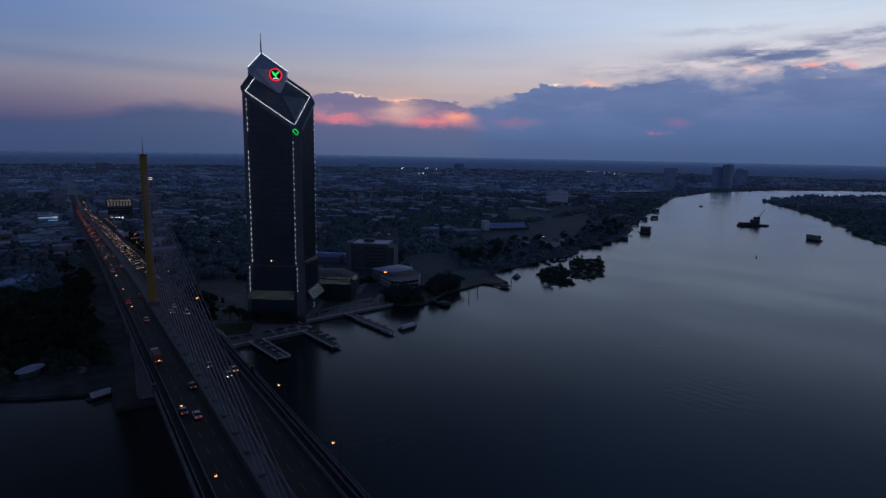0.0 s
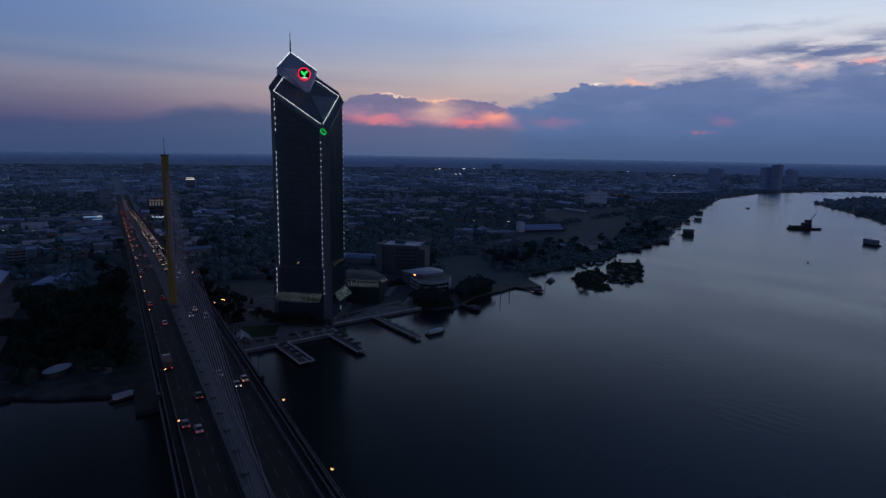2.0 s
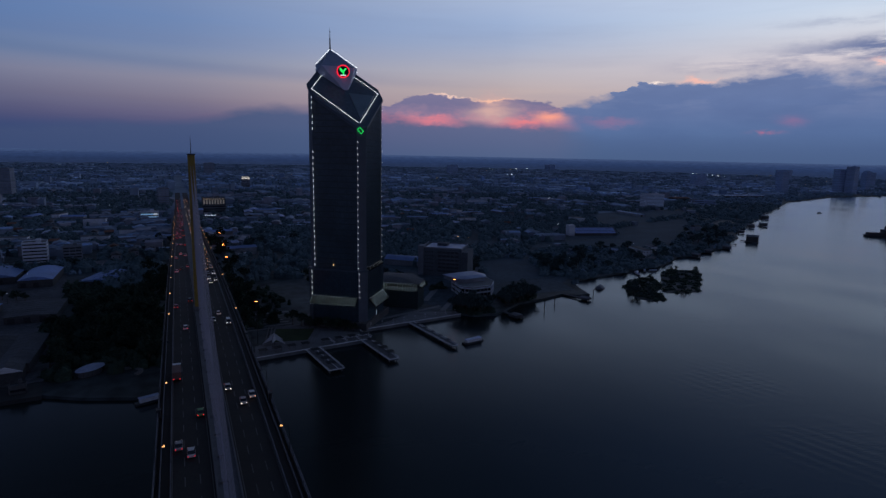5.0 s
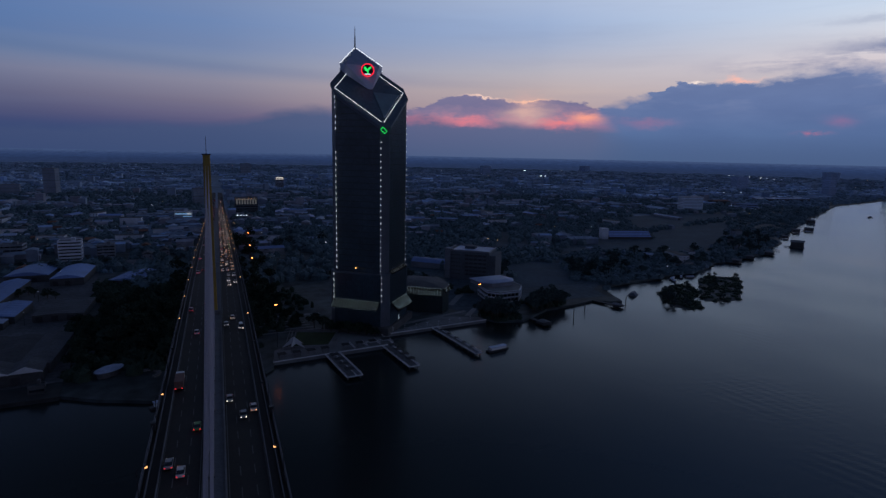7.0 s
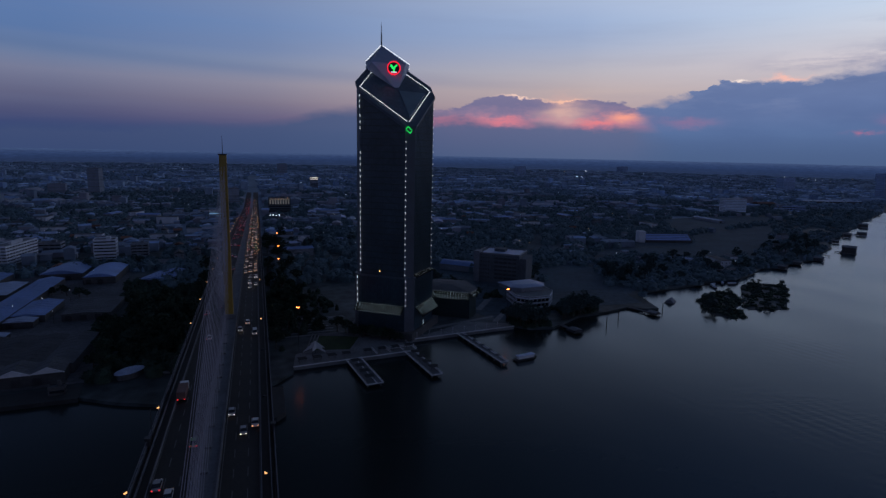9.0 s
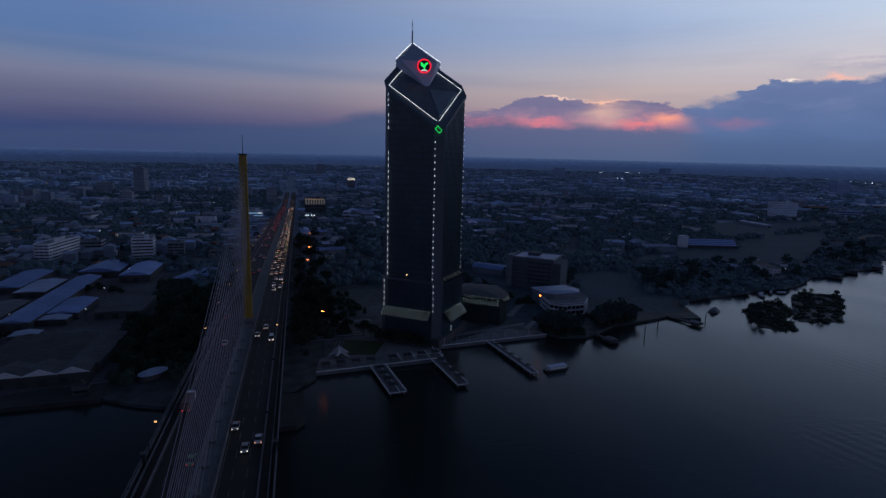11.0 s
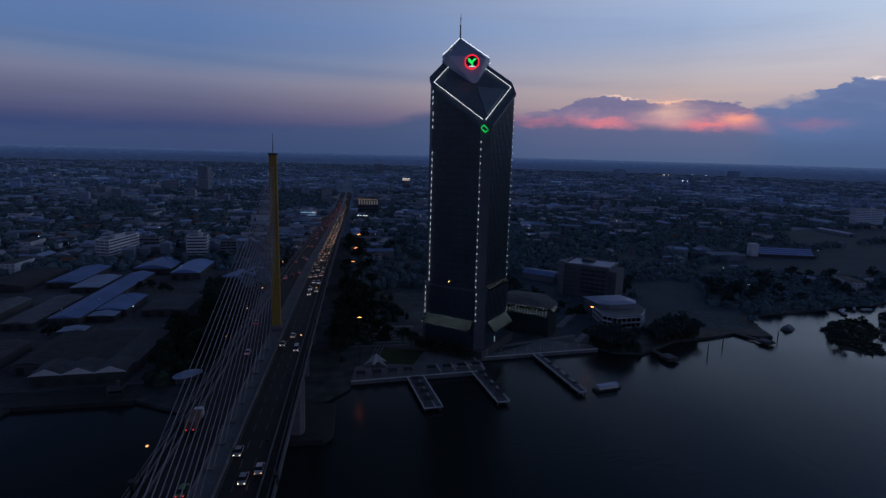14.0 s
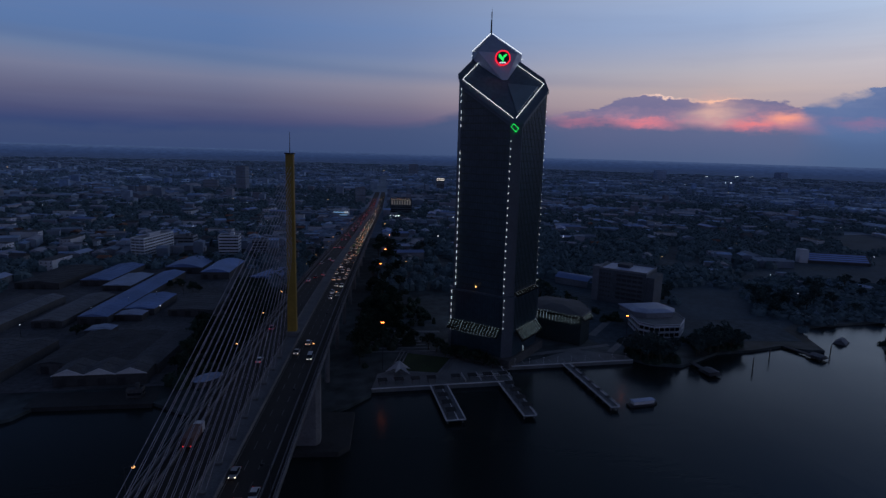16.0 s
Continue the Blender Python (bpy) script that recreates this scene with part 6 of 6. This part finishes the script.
for x, s, away in placed:
    if away and abs(x + 10.1) < 1 and -105 < s < -60:
        continue
    k = rng.choice((0, 0, 1, 1, 2, 2, 0, 1, 3, 4, 5, 5, 6))
    slope = math.degrees(math.atan((deck_z(s + 3) - deck_z(s - 3)) / 6))
    m = BRIDGE @ pose(x, s, deck_z(s) + 0.02, slope, 0, 0) @ pose(0, 0, 0, 0, 0, 180 if away else 0)
    if k in masters:
        copy_thing(masters[k], m)
    else:
        paint, L, Wd, label, cat, shape = kinds[k]
        masters[k] = car(paint, L, Wd, label, cat, "traffic on the bridge", shape, HEAD_WARM if k in (0, 2, 4) else HEAD)
        masters[k].matrix_basis = m
truck = thing("lorry", BRIDGE @ pose(-10.1, -84, deck_z(-84) + 0.02, 0, 0, 180), "white-cabbed lorry with an orange box body", "lorry")
part("cab", Build().box(-1.2, -4.6, 0.6, 1.2, -2.6, 3.0), CAR_PAINTS[0], truck, bevel=0.15)
part("windscreen", Build().box(-1.05, -4.68, 1.7, 1.05, -4.55, 2.6), WINDOW, truck)
part("box_body", Build().box(-1.25, -2.4, 0.9, 1.25, 5.0, 3.2), ORANGE_TARP, truck, "orange box body", 0.08)
wm = wheel_mesh(0.5, 0.3)
for sx in (-1, 1):
    for y in (-3.6, 2.2, 3.6):
        w = part("wheel", wm, RUBBER, truck)
        w.matrix_basis = pose(sx * 1.05, y, 0.5)
    part("tail_light", Build().box(sx * 0.9 - 0.15, 5.0, 0.95, sx * 0.9 + 0.15, 5.08, 1.2), TAIL, truck)


# ---------------------------------------------------------------- trees
def tree_parts(seed, height, spread, leaves):
    r = random.Random(seed)
    wood, crown = Build(), Build()
    fork = height * 0.38
    wood.tube((0, 0, -0.3), (r.uniform(-0.2, 0.2), r.uniform(-0.2, 0.2), fork), 0.34, 0.2, 7)
    blobs = []
    for i in range(7):
        w = 2 * math.pi * i / 7 + r.uniform(-0.4, 0.4)
        rad, z = spread * r.uniform(0.35, 0.75), height * r.uniform(0.5, 0.88)
        p = (rad * math.cos(w), rad * math.sin(w), z)
        wood.tube((0, 0, fork * r.uniform(0.75, 1.0)), p, 0.15, 0.04, 5)
        blobs.append((Vector(p), spread * r.uniform(0.3, 0.5)))
    blobs.append((Vector((r.uniform(-0.6, 0.6), r.uniform(-0.6, 0.6), height * 0.9)), spread * 0.42))
    for i in range(leaves):
        c, rad = r.choice(blobs)
        d = Vector((r.gauss(0, 1), r.gauss(0, 1), r.gauss(0, 0.8))).normalized() * rad * r.uniform(0.55, 1.12)
        d.z *= 0.75
        p = c + d
        u = Vector((r.gauss(0, 1), r.gauss(0, 1), r.gauss(0, 1))).normalized()
        v = u.cross(Vector((r.gauss(0, 1), r.gauss(0, 1), r.gauss(0, 1)))).normalized()
        s = r.uniform(0.35, 0.75)
        crown.add([tuple(p + u * s), tuple(p + v * s * 0.8), tuple(p - u * s), tuple(p - v * s * 0.8)], [(0, 1, 2, 3)])
    return wood.mesh("trunk", BARK), crown.mesh("crown", LEAF), crown.mesh("crown", LEAF_MID)


TREES = [tree_parts(5, 10.5, 5.2, 430), tree_parts(6, 8.5, 4.6, 380), tree_parts(7, 12.5, 5.6, 480), tree_parts(8, 7.0, 4.0, 320)]
TREE_LABELS = ("broad dark-green tree in full leaf", "spreading dark-green tree in full leaf", "tall dark-green tree in full leaf", "small bushy dark-green tree")
tree_first = {}


def plant(x, y, k, size, z=LAND, where="on the riverside"):
    m = pose(x, y, z, 0, 0, rng.uniform(0, 360))
    key = (k, where)
    if key not in tree_first:
        ob = thing("tree", (0, 0, 0), TREE_LABELS[k] + " " + where, "tree", "trees " + where)
        part("trunk", TREES[k][0], BARK, ob)
        part("crown", TREES[k][1 if where in ("beside the bridge", "before the tower") else 2], LEAF, ob)
        tree_first[key] = ob
        ob.matrix_basis = m
        ob.scale = (size, size, size)
        return ob
    ob = copy_thing(tree_first[key], m)
    ob.scale = (size, size, size)
    return ob


def in_field(x, y):
    return any(inside(poly, x, y) for poly in FIELDS)


def clear_of(x, y):
    """True where no building, road or water stands."""
    if not inside(SHORE, x, y) or in_field(x, y):
        return False
    bx, bs = off_bridge(x, y)
    if abs(bx) < 17.5:
        return False
    for x0, y0, x1, y1 in ((-165, 352, 40, 650), (-110, 690, 40, 775), (140, 345, 266, 436), (280, 384, 366, 530), (270, 510, 320, 580), (108, 338, 160, 390), (600, 570, 745, 650)):
        if x0 < x < x1 and y0 < y < y1:
            return False
    return True


for n, x0, x1, s0, s1 in ((64, -62, -19, 46, 330), (52, 19, 44, 56, 520)):
    done = 0
    while done < n:
        p = BRIDGE @ Vector((rng.uniform(x0, x1), rng.uniform(s0, s1), 0))
        if not inside(SHORE, p.x, p.y) or (110 < p.x < 160 and 338 < p.y < 392) or (10 < p.x < 70 and 535 < p.y < 632) or (14 < p.x < 54 and 338 < p.y < 376):
            continue
        plant(p.x, p.y, rng.randrange(4), rng.uniform(0.9, 1.5), LAND, "beside the bridge")
        done += 1
for x, y, s in ((268, 358, 1.1), (274, 362, 1.2), (281, 357, 1.15), (276, 351, 1.1), (283, 361, 1.1), (279, 368, 1.1), (272, 371, 1.1), (264, 369, 1.0), (281, 364, 1.2), (266, 364, 1.1), (277, 356, 1.2), (271, 355, 1.1), (306, 359, 1.0), (311, 363, 1.1), (316, 361, 1.0), (320, 366, 1.2), (326, 365, 1.1), (331, 367, 1.1), (336, 366, 1.0), (323, 371, 1.1), (329, 372, 1.0), (313, 368, 1.1), (270, 366, 1.2), (284, 371, 1.1)):
    plant(x, y, rng.choice((0, 2)), s, LAND, "on the riverbank")
for n, x0, y0, x1, y1, where in ((14, 300, 364, 350, 396, "on the riverbank"), (22, 365, 440, 470, 520, "among the fields"), (26, 470, 415, 640, 520, "on the riverbank"),
                                 (22, 640, 450, 900, 600, "on the riverbank"), (16, 100, 395, 145, 470, "beside the bridge"), (14, 205, 440, 285, 520, "behind the tower"), (18, 60, 660, 330, 800, "among the fields"),
                                 (10, -60, 650, 40, 700, "among the fields")):
    done = tries = 0
    while done < n and tries < 2000:
        tries += 1
        x, y = rng.uniform(x0, x1), rng.uniform(y0, y1)
        if clear_of(x, y):
            plant(x, y, rng.randrange(4), rng.uniform(0.8, 1.35), LAND, where)
            done += 1
for poly in ISLES:
    done = 0
    while done < 16:
        x, y = rng.uniform(415, 590), rng.uniform(315, 400)
        if inside(poly, x, y):
            plant(x, y, rng.randrange(4), rng.uniform(0.35, 0.65), 0.3, "on the islet")
            done += 1

for x, y, k, s in ((154, 380, 3, 1.1), (158, 375, 1, 0.9), (163, 371, 3, 1.2), (168, 366, 1, 0.9), (172, 362, 3, 1.1), (176, 357, 3, 0.9), (150, 386, 0, 0.9), (146, 392, 0, 1.0), (160, 378, 3, 1.0), (170, 369, 3, 1.0)):
    plant(x, y, k, s, LAND, "before the tower")
for x, y, k, sz in ((-40, 566, 1, 0.8), (-34, 573, 3, 1.0), (-29, 560, 0, 0.7), (-20, 555, 3, 1.1), (-14, 549, 1, 0.8), (-66, 447, 3, 0.9), (-62, 452, 3, 0.7), (8, 452, 0, 1.0), (13, 447, 2, 0.9), (12, 440, 0, 1.1), (14, 428, 2, 1.0), (13, 415, 0, 1.1), (12, 402, 2, 1.0),
                   (11, 390, 0, 1.2), (8, 378, 1, 1.1), (14, 370, 2, 1.0), (24, 505, 0, 1.1), (27, 492, 2, 1.0), (25, 478, 0, 1.1), (23, 462, 2, 1.2)):
    plant(x, y, k, sz, LAND, "beside the bridge")
for x, y, k, sz in ((268, 362, 0, 1.15), (274, 356, 2, 1.2), (281, 353, 0, 1.1), (277, 364, 2, 1.0), (287, 357, 1, 1.0), (317, 369, 0, 0.95), (324, 370, 2, 1.1), (331, 368, 0, 1.15), (338, 370, 2, 1.05),
                   (346, 370, 0, 1.0), (328, 377, 1, 1.0)):
    plant(x, y, k, sz, LAND, "on the river bank")
thicket, hedge = Build(), Build()
rt = random.Random(77)
for n, x0, y0, x1, y1, big in ((260, 20, 355, 125, 640, 2.6), (45, 264, 350, 292, 374, 2.4), (40, 312, 366, 350, 400, 2.2), (150, 350, 425, 640, 560, 2.4), (150, 560, 415, 1000, 640, 2.2),
                              (470, 2, 350, 64, 600, 3.6), (160, 196, 430, 300, 560, 2.6), (150, 86, 400, 160, 560, 2.4), (150, -170, 640, 60, 720, 2.6), (60, -120, 345, -40, 375, 2.2)):
    done = tries = 0
    while done < n and tries < 6000:
        tries += 1
        x, y = rt.uniform(x0, x1), rt.uniform(y0, y1)
        bx, bs = off_bridge(x, y)
        if not inside(SHORE, x, y) or in_field(x, y) or abs(bx) < 17.5 or any(a < x < c and e < y < f for a, e, c, f in ((-110, 340, 4, 372), (-110, 372, 9, 440), (-110, 440, -24, 650), (-24, 466, 20, 524), (-24, 524, 12, 650), (16, 348, 38, 366), (140, 340, 266, 436), (286, 386, 342, 432), (296, 450, 366, 525), (288, 515, 345, 582), (108, 338, 160, 390), (12, 580, 62, 640), (615, 575, 740, 640))):
            continue
        done += 1
        rad, hh = big * rt.uniform(0.7, 1.5), rt.uniform(2.5, 5.5) * (1.5 if big > 3 else 1.0)
        # shrubs beyond the near bank go into the mass with haze-tinted leaves
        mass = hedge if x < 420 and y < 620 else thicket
        ring = [(x + rad * 0.9 * math.cos(w), y + rad * 0.9 * math.sin(w)) for w in (0.2, 1.25, 2.3, 3.35, 4.4, 5.45)]
        mass.add([(p, q, LAND) for p, q in ring] + [(x + (p - x) * 0.8, y + (q - y) * 0.8, LAND + hh * 0.55) for p, q in ring] + [(x, y, LAND + hh * 0.9)],
                 [(i, (i + 1) % 6, 6 + (i + 1) % 6, 6 + i) for i in range(6)] + [(6 + i, 6 + (i + 1) % 6, 12) for i in range(6)])
        for k in range(44):
            d = Vector((rt.gauss(0, 1), rt.gauss(0, 1), abs(rt.gauss(0, 0.9)))).normalized()
            p = Vector((x + d.x * rad * rt.uniform(0.4, 1.1), y + d.y * rad * rt.uniform(0.4, 1.1), LAND + 0.4 + d.z * hh * rt.uniform(0.6, 1.05)))
            up_n = Vector((rt.gauss(0, 0.7), rt.gauss(0, 0.7), 1)).normalized()
            u = up_n.cross(Vector((rt.gauss(0, 1), rt.gauss(0, 1), 0.1))).normalized()
            v = up_n.cross(u)
            sz = rad * rt.uniform(0.13, 0.27)
            mass.add([tuple(p + u * sz), tuple(p + v * sz), tuple(p - u * sz), tuple(p - v * sz)], [(0, 1, 2, 3)])
for poly in ISLES:
    done = 0
    while done < 90:
        x, y = rt.uniform(415, 590), rt.uniform(315, 400)
        if not inside(poly, x, y):
            continue
        done += 1
        ring = [(x + 2.6 * math.cos(w), y + 2.6 * math.sin(w)) for w in (0.2, 1.25, 2.3, 3.35, 4.4, 5.45)]
        top = rt.uniform(0.9, 2.1)
        hedge.add([(p, q, 0.1) for p, q in ring] + [(x + (p - x) * 0.75, y + (q - y) * 0.75, top * 0.8) for p, q in ring] + [(x, y, top)],
                  [(i, (i + 1) % 6, 6 + (i + 1) % 6, 6 + i) for i in range(6)] + [(6 + i, 6 + (i + 1) % 6, 12) for i in range(6)])
        for k in range(30):
            d = Vector((rt.gauss(0, 1), rt.gauss(0, 1), abs(rt.gauss(0, 0.9)))).normalized()
            p = Vector((x + d.x * 3.2, y + d.y * 3.2, 0.2 + d.z * rt.uniform(1.0, 2.4)))
            u = Vector((rt.gauss(0, 1), rt.gauss(0, 1), rt.gauss(0, 1))).normalized()
            v = u.cross(d).normalized()
            sz = rt.uniform(0.35, 0.8)
            hedge.add([tuple(p + u * sz), tuple(p + v * sz), tuple(p - u * sz), tuple(p - v * sz)], [(0, 1, 2, 3)])
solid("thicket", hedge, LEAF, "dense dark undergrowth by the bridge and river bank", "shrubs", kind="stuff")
solid("thicket", thicket, LEAF_HAZED_FAR, "overgrown shrub thickets by roads and river, colour paled by haze", "shrubs", kind="stuff")

# ---------------------------------------------------------------- houses near the site
HOUSES = []
for i, (w, d, h, rise, roof, wall, label) in enumerate(((9, 12, 5.5, 2.2, ROOF_GREY, WALL_WHITE, "small house with a grey gabled roof"), (10, 10, 6.5, 2.4, ROOF_RUST, WALL_BEIGE, "small house with a rusty gabled roof"),
        (12, 22, 6, 2.2, ROOF_PALE, WALL_GREY, "long low house with a pale metal roof"), (14, 34, 8.5, 2.0, ROOF_BLUE, WALL_GREY, "workshop with a blue metal roof"),
        (12, 30, 10.5, 0.6, ROOF_DARK, WALL_WHITE, "row of white shophouses with dark flat roofs"), (9, 14, 7.5, 2.6, ROOF_DARK, WALL_GREY, "grey house with a dark gabled roof"))):
    wb = Build().box(0, 0, 0, w, d, h)
    rb = Build().gable(0, 0, w, d, h, rise, 0.6, "y")
    HOUSES.append((wb.mesh("wall", wall), rb.mesh("roof", roof), w, d, h, label))
win = Build().box(-0.5, -0.05, -0.6, 0.5, 0.05, 0.6).mesh("window", WINDOW)
house_first, spots = {}, []


def house(k, m):
    wm_, rm_, w, d, h, label = HOUSES[k]
    if k in house_first:
        return copy_thing(house_first[k], m)
    ob = thing("house", m, label, "house", "houses of the riverside town")
    part("wall", wm_, WALL_WHITE, ob)
    part("roof", rm_, ROOF_GREY, ob)
    for fl in range(max(1, int(h // 3.2))):
        for j in range(max(2, int(w // 4))):
            o = part("window", win, WINDOW, ob)
            o.matrix_basis = pose(1.8 + j * (w - 3.0) / max(1, int(w // 4) - 0.9), -0.02, 1.8 + 3.1 * fl)
    house_first[k] = ob
    return ob


tries = 0
while len(spots) < 180 and tries < 20000:
    tries += 1
    a, r = radians(rng.uniform(-28, 60)), 430 * (1100 / 430) ** rng.random()
    x, y = 40 + r * math.sin(a), 30 + r * math.cos(a)
    if not clear_of(x, y) or (x < 130 and y < 440) or not clear_of(x + 16, y + 10) or not clear_of(x - 8, y - 8) or abs(off_bridge(x, y)[0]) < (110 if y < 640 else 42):
        continue
    if 200 < x < 1000 and 330 < y < 860 and (x < 560 and y < 740 or rng.random() < 0.88):
        continue
    if any((x - p) ** 2 + (y - q) ** 2 < 25 ** 2 for p, q in spots):
        continue
    spots.append((x, y))
    block = 30 * noise.noise(Vector((x * 0.004, y * 0.004, 0)))
    house(rng.choice((0, 0, 1, 2, 2, 3, 4, 5, 5)), pose(x, y, LAND, 0, 0, GR + block + rng.choice((0, 90))))

# ---------------------------------------------------------------- the city to the horizon
city, woods, grove, lamps_w, lamps_c = Build(), Build(), Build(), Build(), Build()
rs = random.Random(21)


def sector(r0, r1, a0=-31, a1=84):
    a, r = radians(rs.uniform(a0, a1)), r0 * (r1 / r0) ** rs.random()
    return 40 + r * math.sin(a), 30 + r * math.cos(a), r


def dry(x, y):
    return (inside(SHORE, x, y) or inside(SOUTH, x, y)) and not (abs(off_bridge(x, y)[0]) < 24 and off_bridge(x, y)[1] < 2600)


count = 0
def green_belt(x, y):
    """River banks and the south shore are wooded, not built."""
    if inside(SOUTH, x, y):
        return not inside(SOUTH, x - 170, y + 210) or not inside(SOUTH, x - 60, y + 130)
    return x > 560 and not (inside(SHORE, x + 60, y - 110) and inside(SHORE, x + 10, y - 60))


def town(x, y):
    """How densely a spot of the plain is built, about -1 to 1."""
    return noise.noise(Vector((x * 0.0045, y * 0.0045, 4.0))) + 0.5 * noise.noise(Vector((x * 0.012, y * 0.012, 6.0)))


while count < 13000:
    x, y, r = sector(700, 4750)
    if not dry(x, y) or in_field(x, y) or green_belt(x, y) or (x > 200 and y < 860 and r < 1150 and rs.random() < 0.8) or (600 < x < 1500 and y < 0.35 * x + 480 and rs.random() < 0.7) or town(x, y) < (0.50 if r < 1300 else 0.26 if r < 2000 else 0.02) and rs.random() < 0.9:
        continue
    count += 1
    grow = 0.85 + r / 11000
    t = rs.random()
    if t < 0.70:
        w, d, h = rs.uniform(5.5, 9.5), rs.uniform(7, 14), rs.uniform(3, 6)
    elif t < 0.92:
        w, d, h = rs.uniform(9, 13), rs.uniform(18, 42), rs.uniform(5, 9)
    elif (t < 0.985 or r > 3000) and r > 1300:
        w, d, h = rs.uniform(16, 30), rs.uniform(28, 60), rs.uniform(6, 9)
    else:
        w, d, h = rs.uniform(10, 17), rs.uniform(12, 20), rs.uniform(8, 12) if r < 1300 else rs.uniform(14, 24)
    w, d = w * grow, d * grow
    rot = GR + 40 * noise.noise(Vector((x * 0.0015, y * 0.0015, 9.0))) + rs.choice((0, 90))
    m = pose(x, y, LAND, 0, 0, rot)
    # choice of tones narrows with distance, in place of thickening haze
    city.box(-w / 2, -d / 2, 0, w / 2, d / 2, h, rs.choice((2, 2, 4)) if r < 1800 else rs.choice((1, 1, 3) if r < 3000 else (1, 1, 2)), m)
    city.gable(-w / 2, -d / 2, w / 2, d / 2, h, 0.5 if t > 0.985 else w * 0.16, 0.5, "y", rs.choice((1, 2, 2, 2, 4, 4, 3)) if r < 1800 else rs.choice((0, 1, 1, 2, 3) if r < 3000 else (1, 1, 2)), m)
solid("far_city", city, HAZED_CITY, "sprawl of low roofs reaching to the horizon", "city", kind="stuff")
count = 0
while count < 19000:
    x, y, r = sector(520, 4750)
    if in_field(x, y) or not (dry(x, y) and clear_of(x, y) if r < 900 else dry(x, y)) or town(x, y) > 0.05 and rs.random() < 0.75 and not green_belt(x, y):
        continue
    count += 1
    bank = 330 < x < 1150 and y < 0.3 * x + 420
    if bank and rs.random() < 0.5:
        continue
    rad, hh = rs.uniform(3.5, 7.5) * (1 + r / 6000), rs.uniform(3, 7) if bank else rs.uniform(6, 11)
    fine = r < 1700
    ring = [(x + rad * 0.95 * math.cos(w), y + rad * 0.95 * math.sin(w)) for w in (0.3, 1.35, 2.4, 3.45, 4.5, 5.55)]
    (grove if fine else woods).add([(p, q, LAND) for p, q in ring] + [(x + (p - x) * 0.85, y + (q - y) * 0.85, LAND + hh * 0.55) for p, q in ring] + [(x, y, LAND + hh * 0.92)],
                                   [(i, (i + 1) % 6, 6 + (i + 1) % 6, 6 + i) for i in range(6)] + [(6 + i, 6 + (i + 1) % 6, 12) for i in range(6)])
    for k in range(36 if fine else 10):
        d = Vector((rs.gauss(0, 1), rs.gauss(0, 1), abs(rs.gauss(0, 0.9)))).normalized()
        p = Vector((x + d.x * rad * rs.uniform(0.5, 1.1), y + d.y * rad * rs.uniform(0.5, 1.1), LAND + 2 + d.z * (hh - 2) * rs.uniform(0.7, 1.05)))
        up_n = Vector((rs.gauss(0, 0.55), rs.gauss(0, 0.55), 1)).normalized()
        u = up_n.cross(Vector((rs.gauss(0, 1), rs.gauss(0, 1), 0.1))).normalized()
        v = up_n.cross(u)
        s = rad * (rs.uniform(0.12, 0.24) if fine else rs.uniform(0.22, 0.42))
        (grove if fine else woods).add([tuple(p + u * s), tuple(p + v * s), tuple(p - u * s), tuple(p - v * s)], [(0, 1, 2, 3)])
solid("groves", grove, LEAF_HAZED_GROVE, "groves of trees among the nearer roofs, colour lifted by haze", "trees", kind="stuff")
solid("far_woods", woods, LEAF_HAZED_FAR, "clumps of trees among the far roofs, colour blued by haze", "trees", kind="stuff")
for k in range(420):
    x, y, r = sector(620, 4700)
    if not dry(x, y) or in_field(x, y) or 330 < x < 1150 and y < 0.3 * x + 420 and rs.random() < 0.7:
        continue
    s, z = 0.12 + r / 7500, rs.uniform(4, 12)
    (lamps_w if rs.random() < 0.35 else lamps_c).box(x - s, y - s, z, x + s, y + s, z + s)
for k in range(10):
    x, y = 3318 - 48 * k, 2295 - 65 * k
    lamps_c.box(x - 0.8, y - 0.8, 26, x + 0.8, y + 0.8, 27.4)
for x, y, w in ((2630, 3480, 5), (2642, 3480, 4), (2896, 3520, 6), (2912, 3520, 5), (3010, 3510, 6), (2060, 2560, 4), (2074, 2540, 4)):
    lamps_c.box(x - w / 2, y - 1, 10, x + w / 2, y + 1, 11.6)
solid("far_warm_lamps", lamps_w, LAMP_WARM, "warm street lamps scattered over the far city", "lamps", kind="stuff")
solid("far_cool_lamps", lamps_c, LAMP_COOL, "white street lamps scattered over the far city", "lamps", kind="stuff")
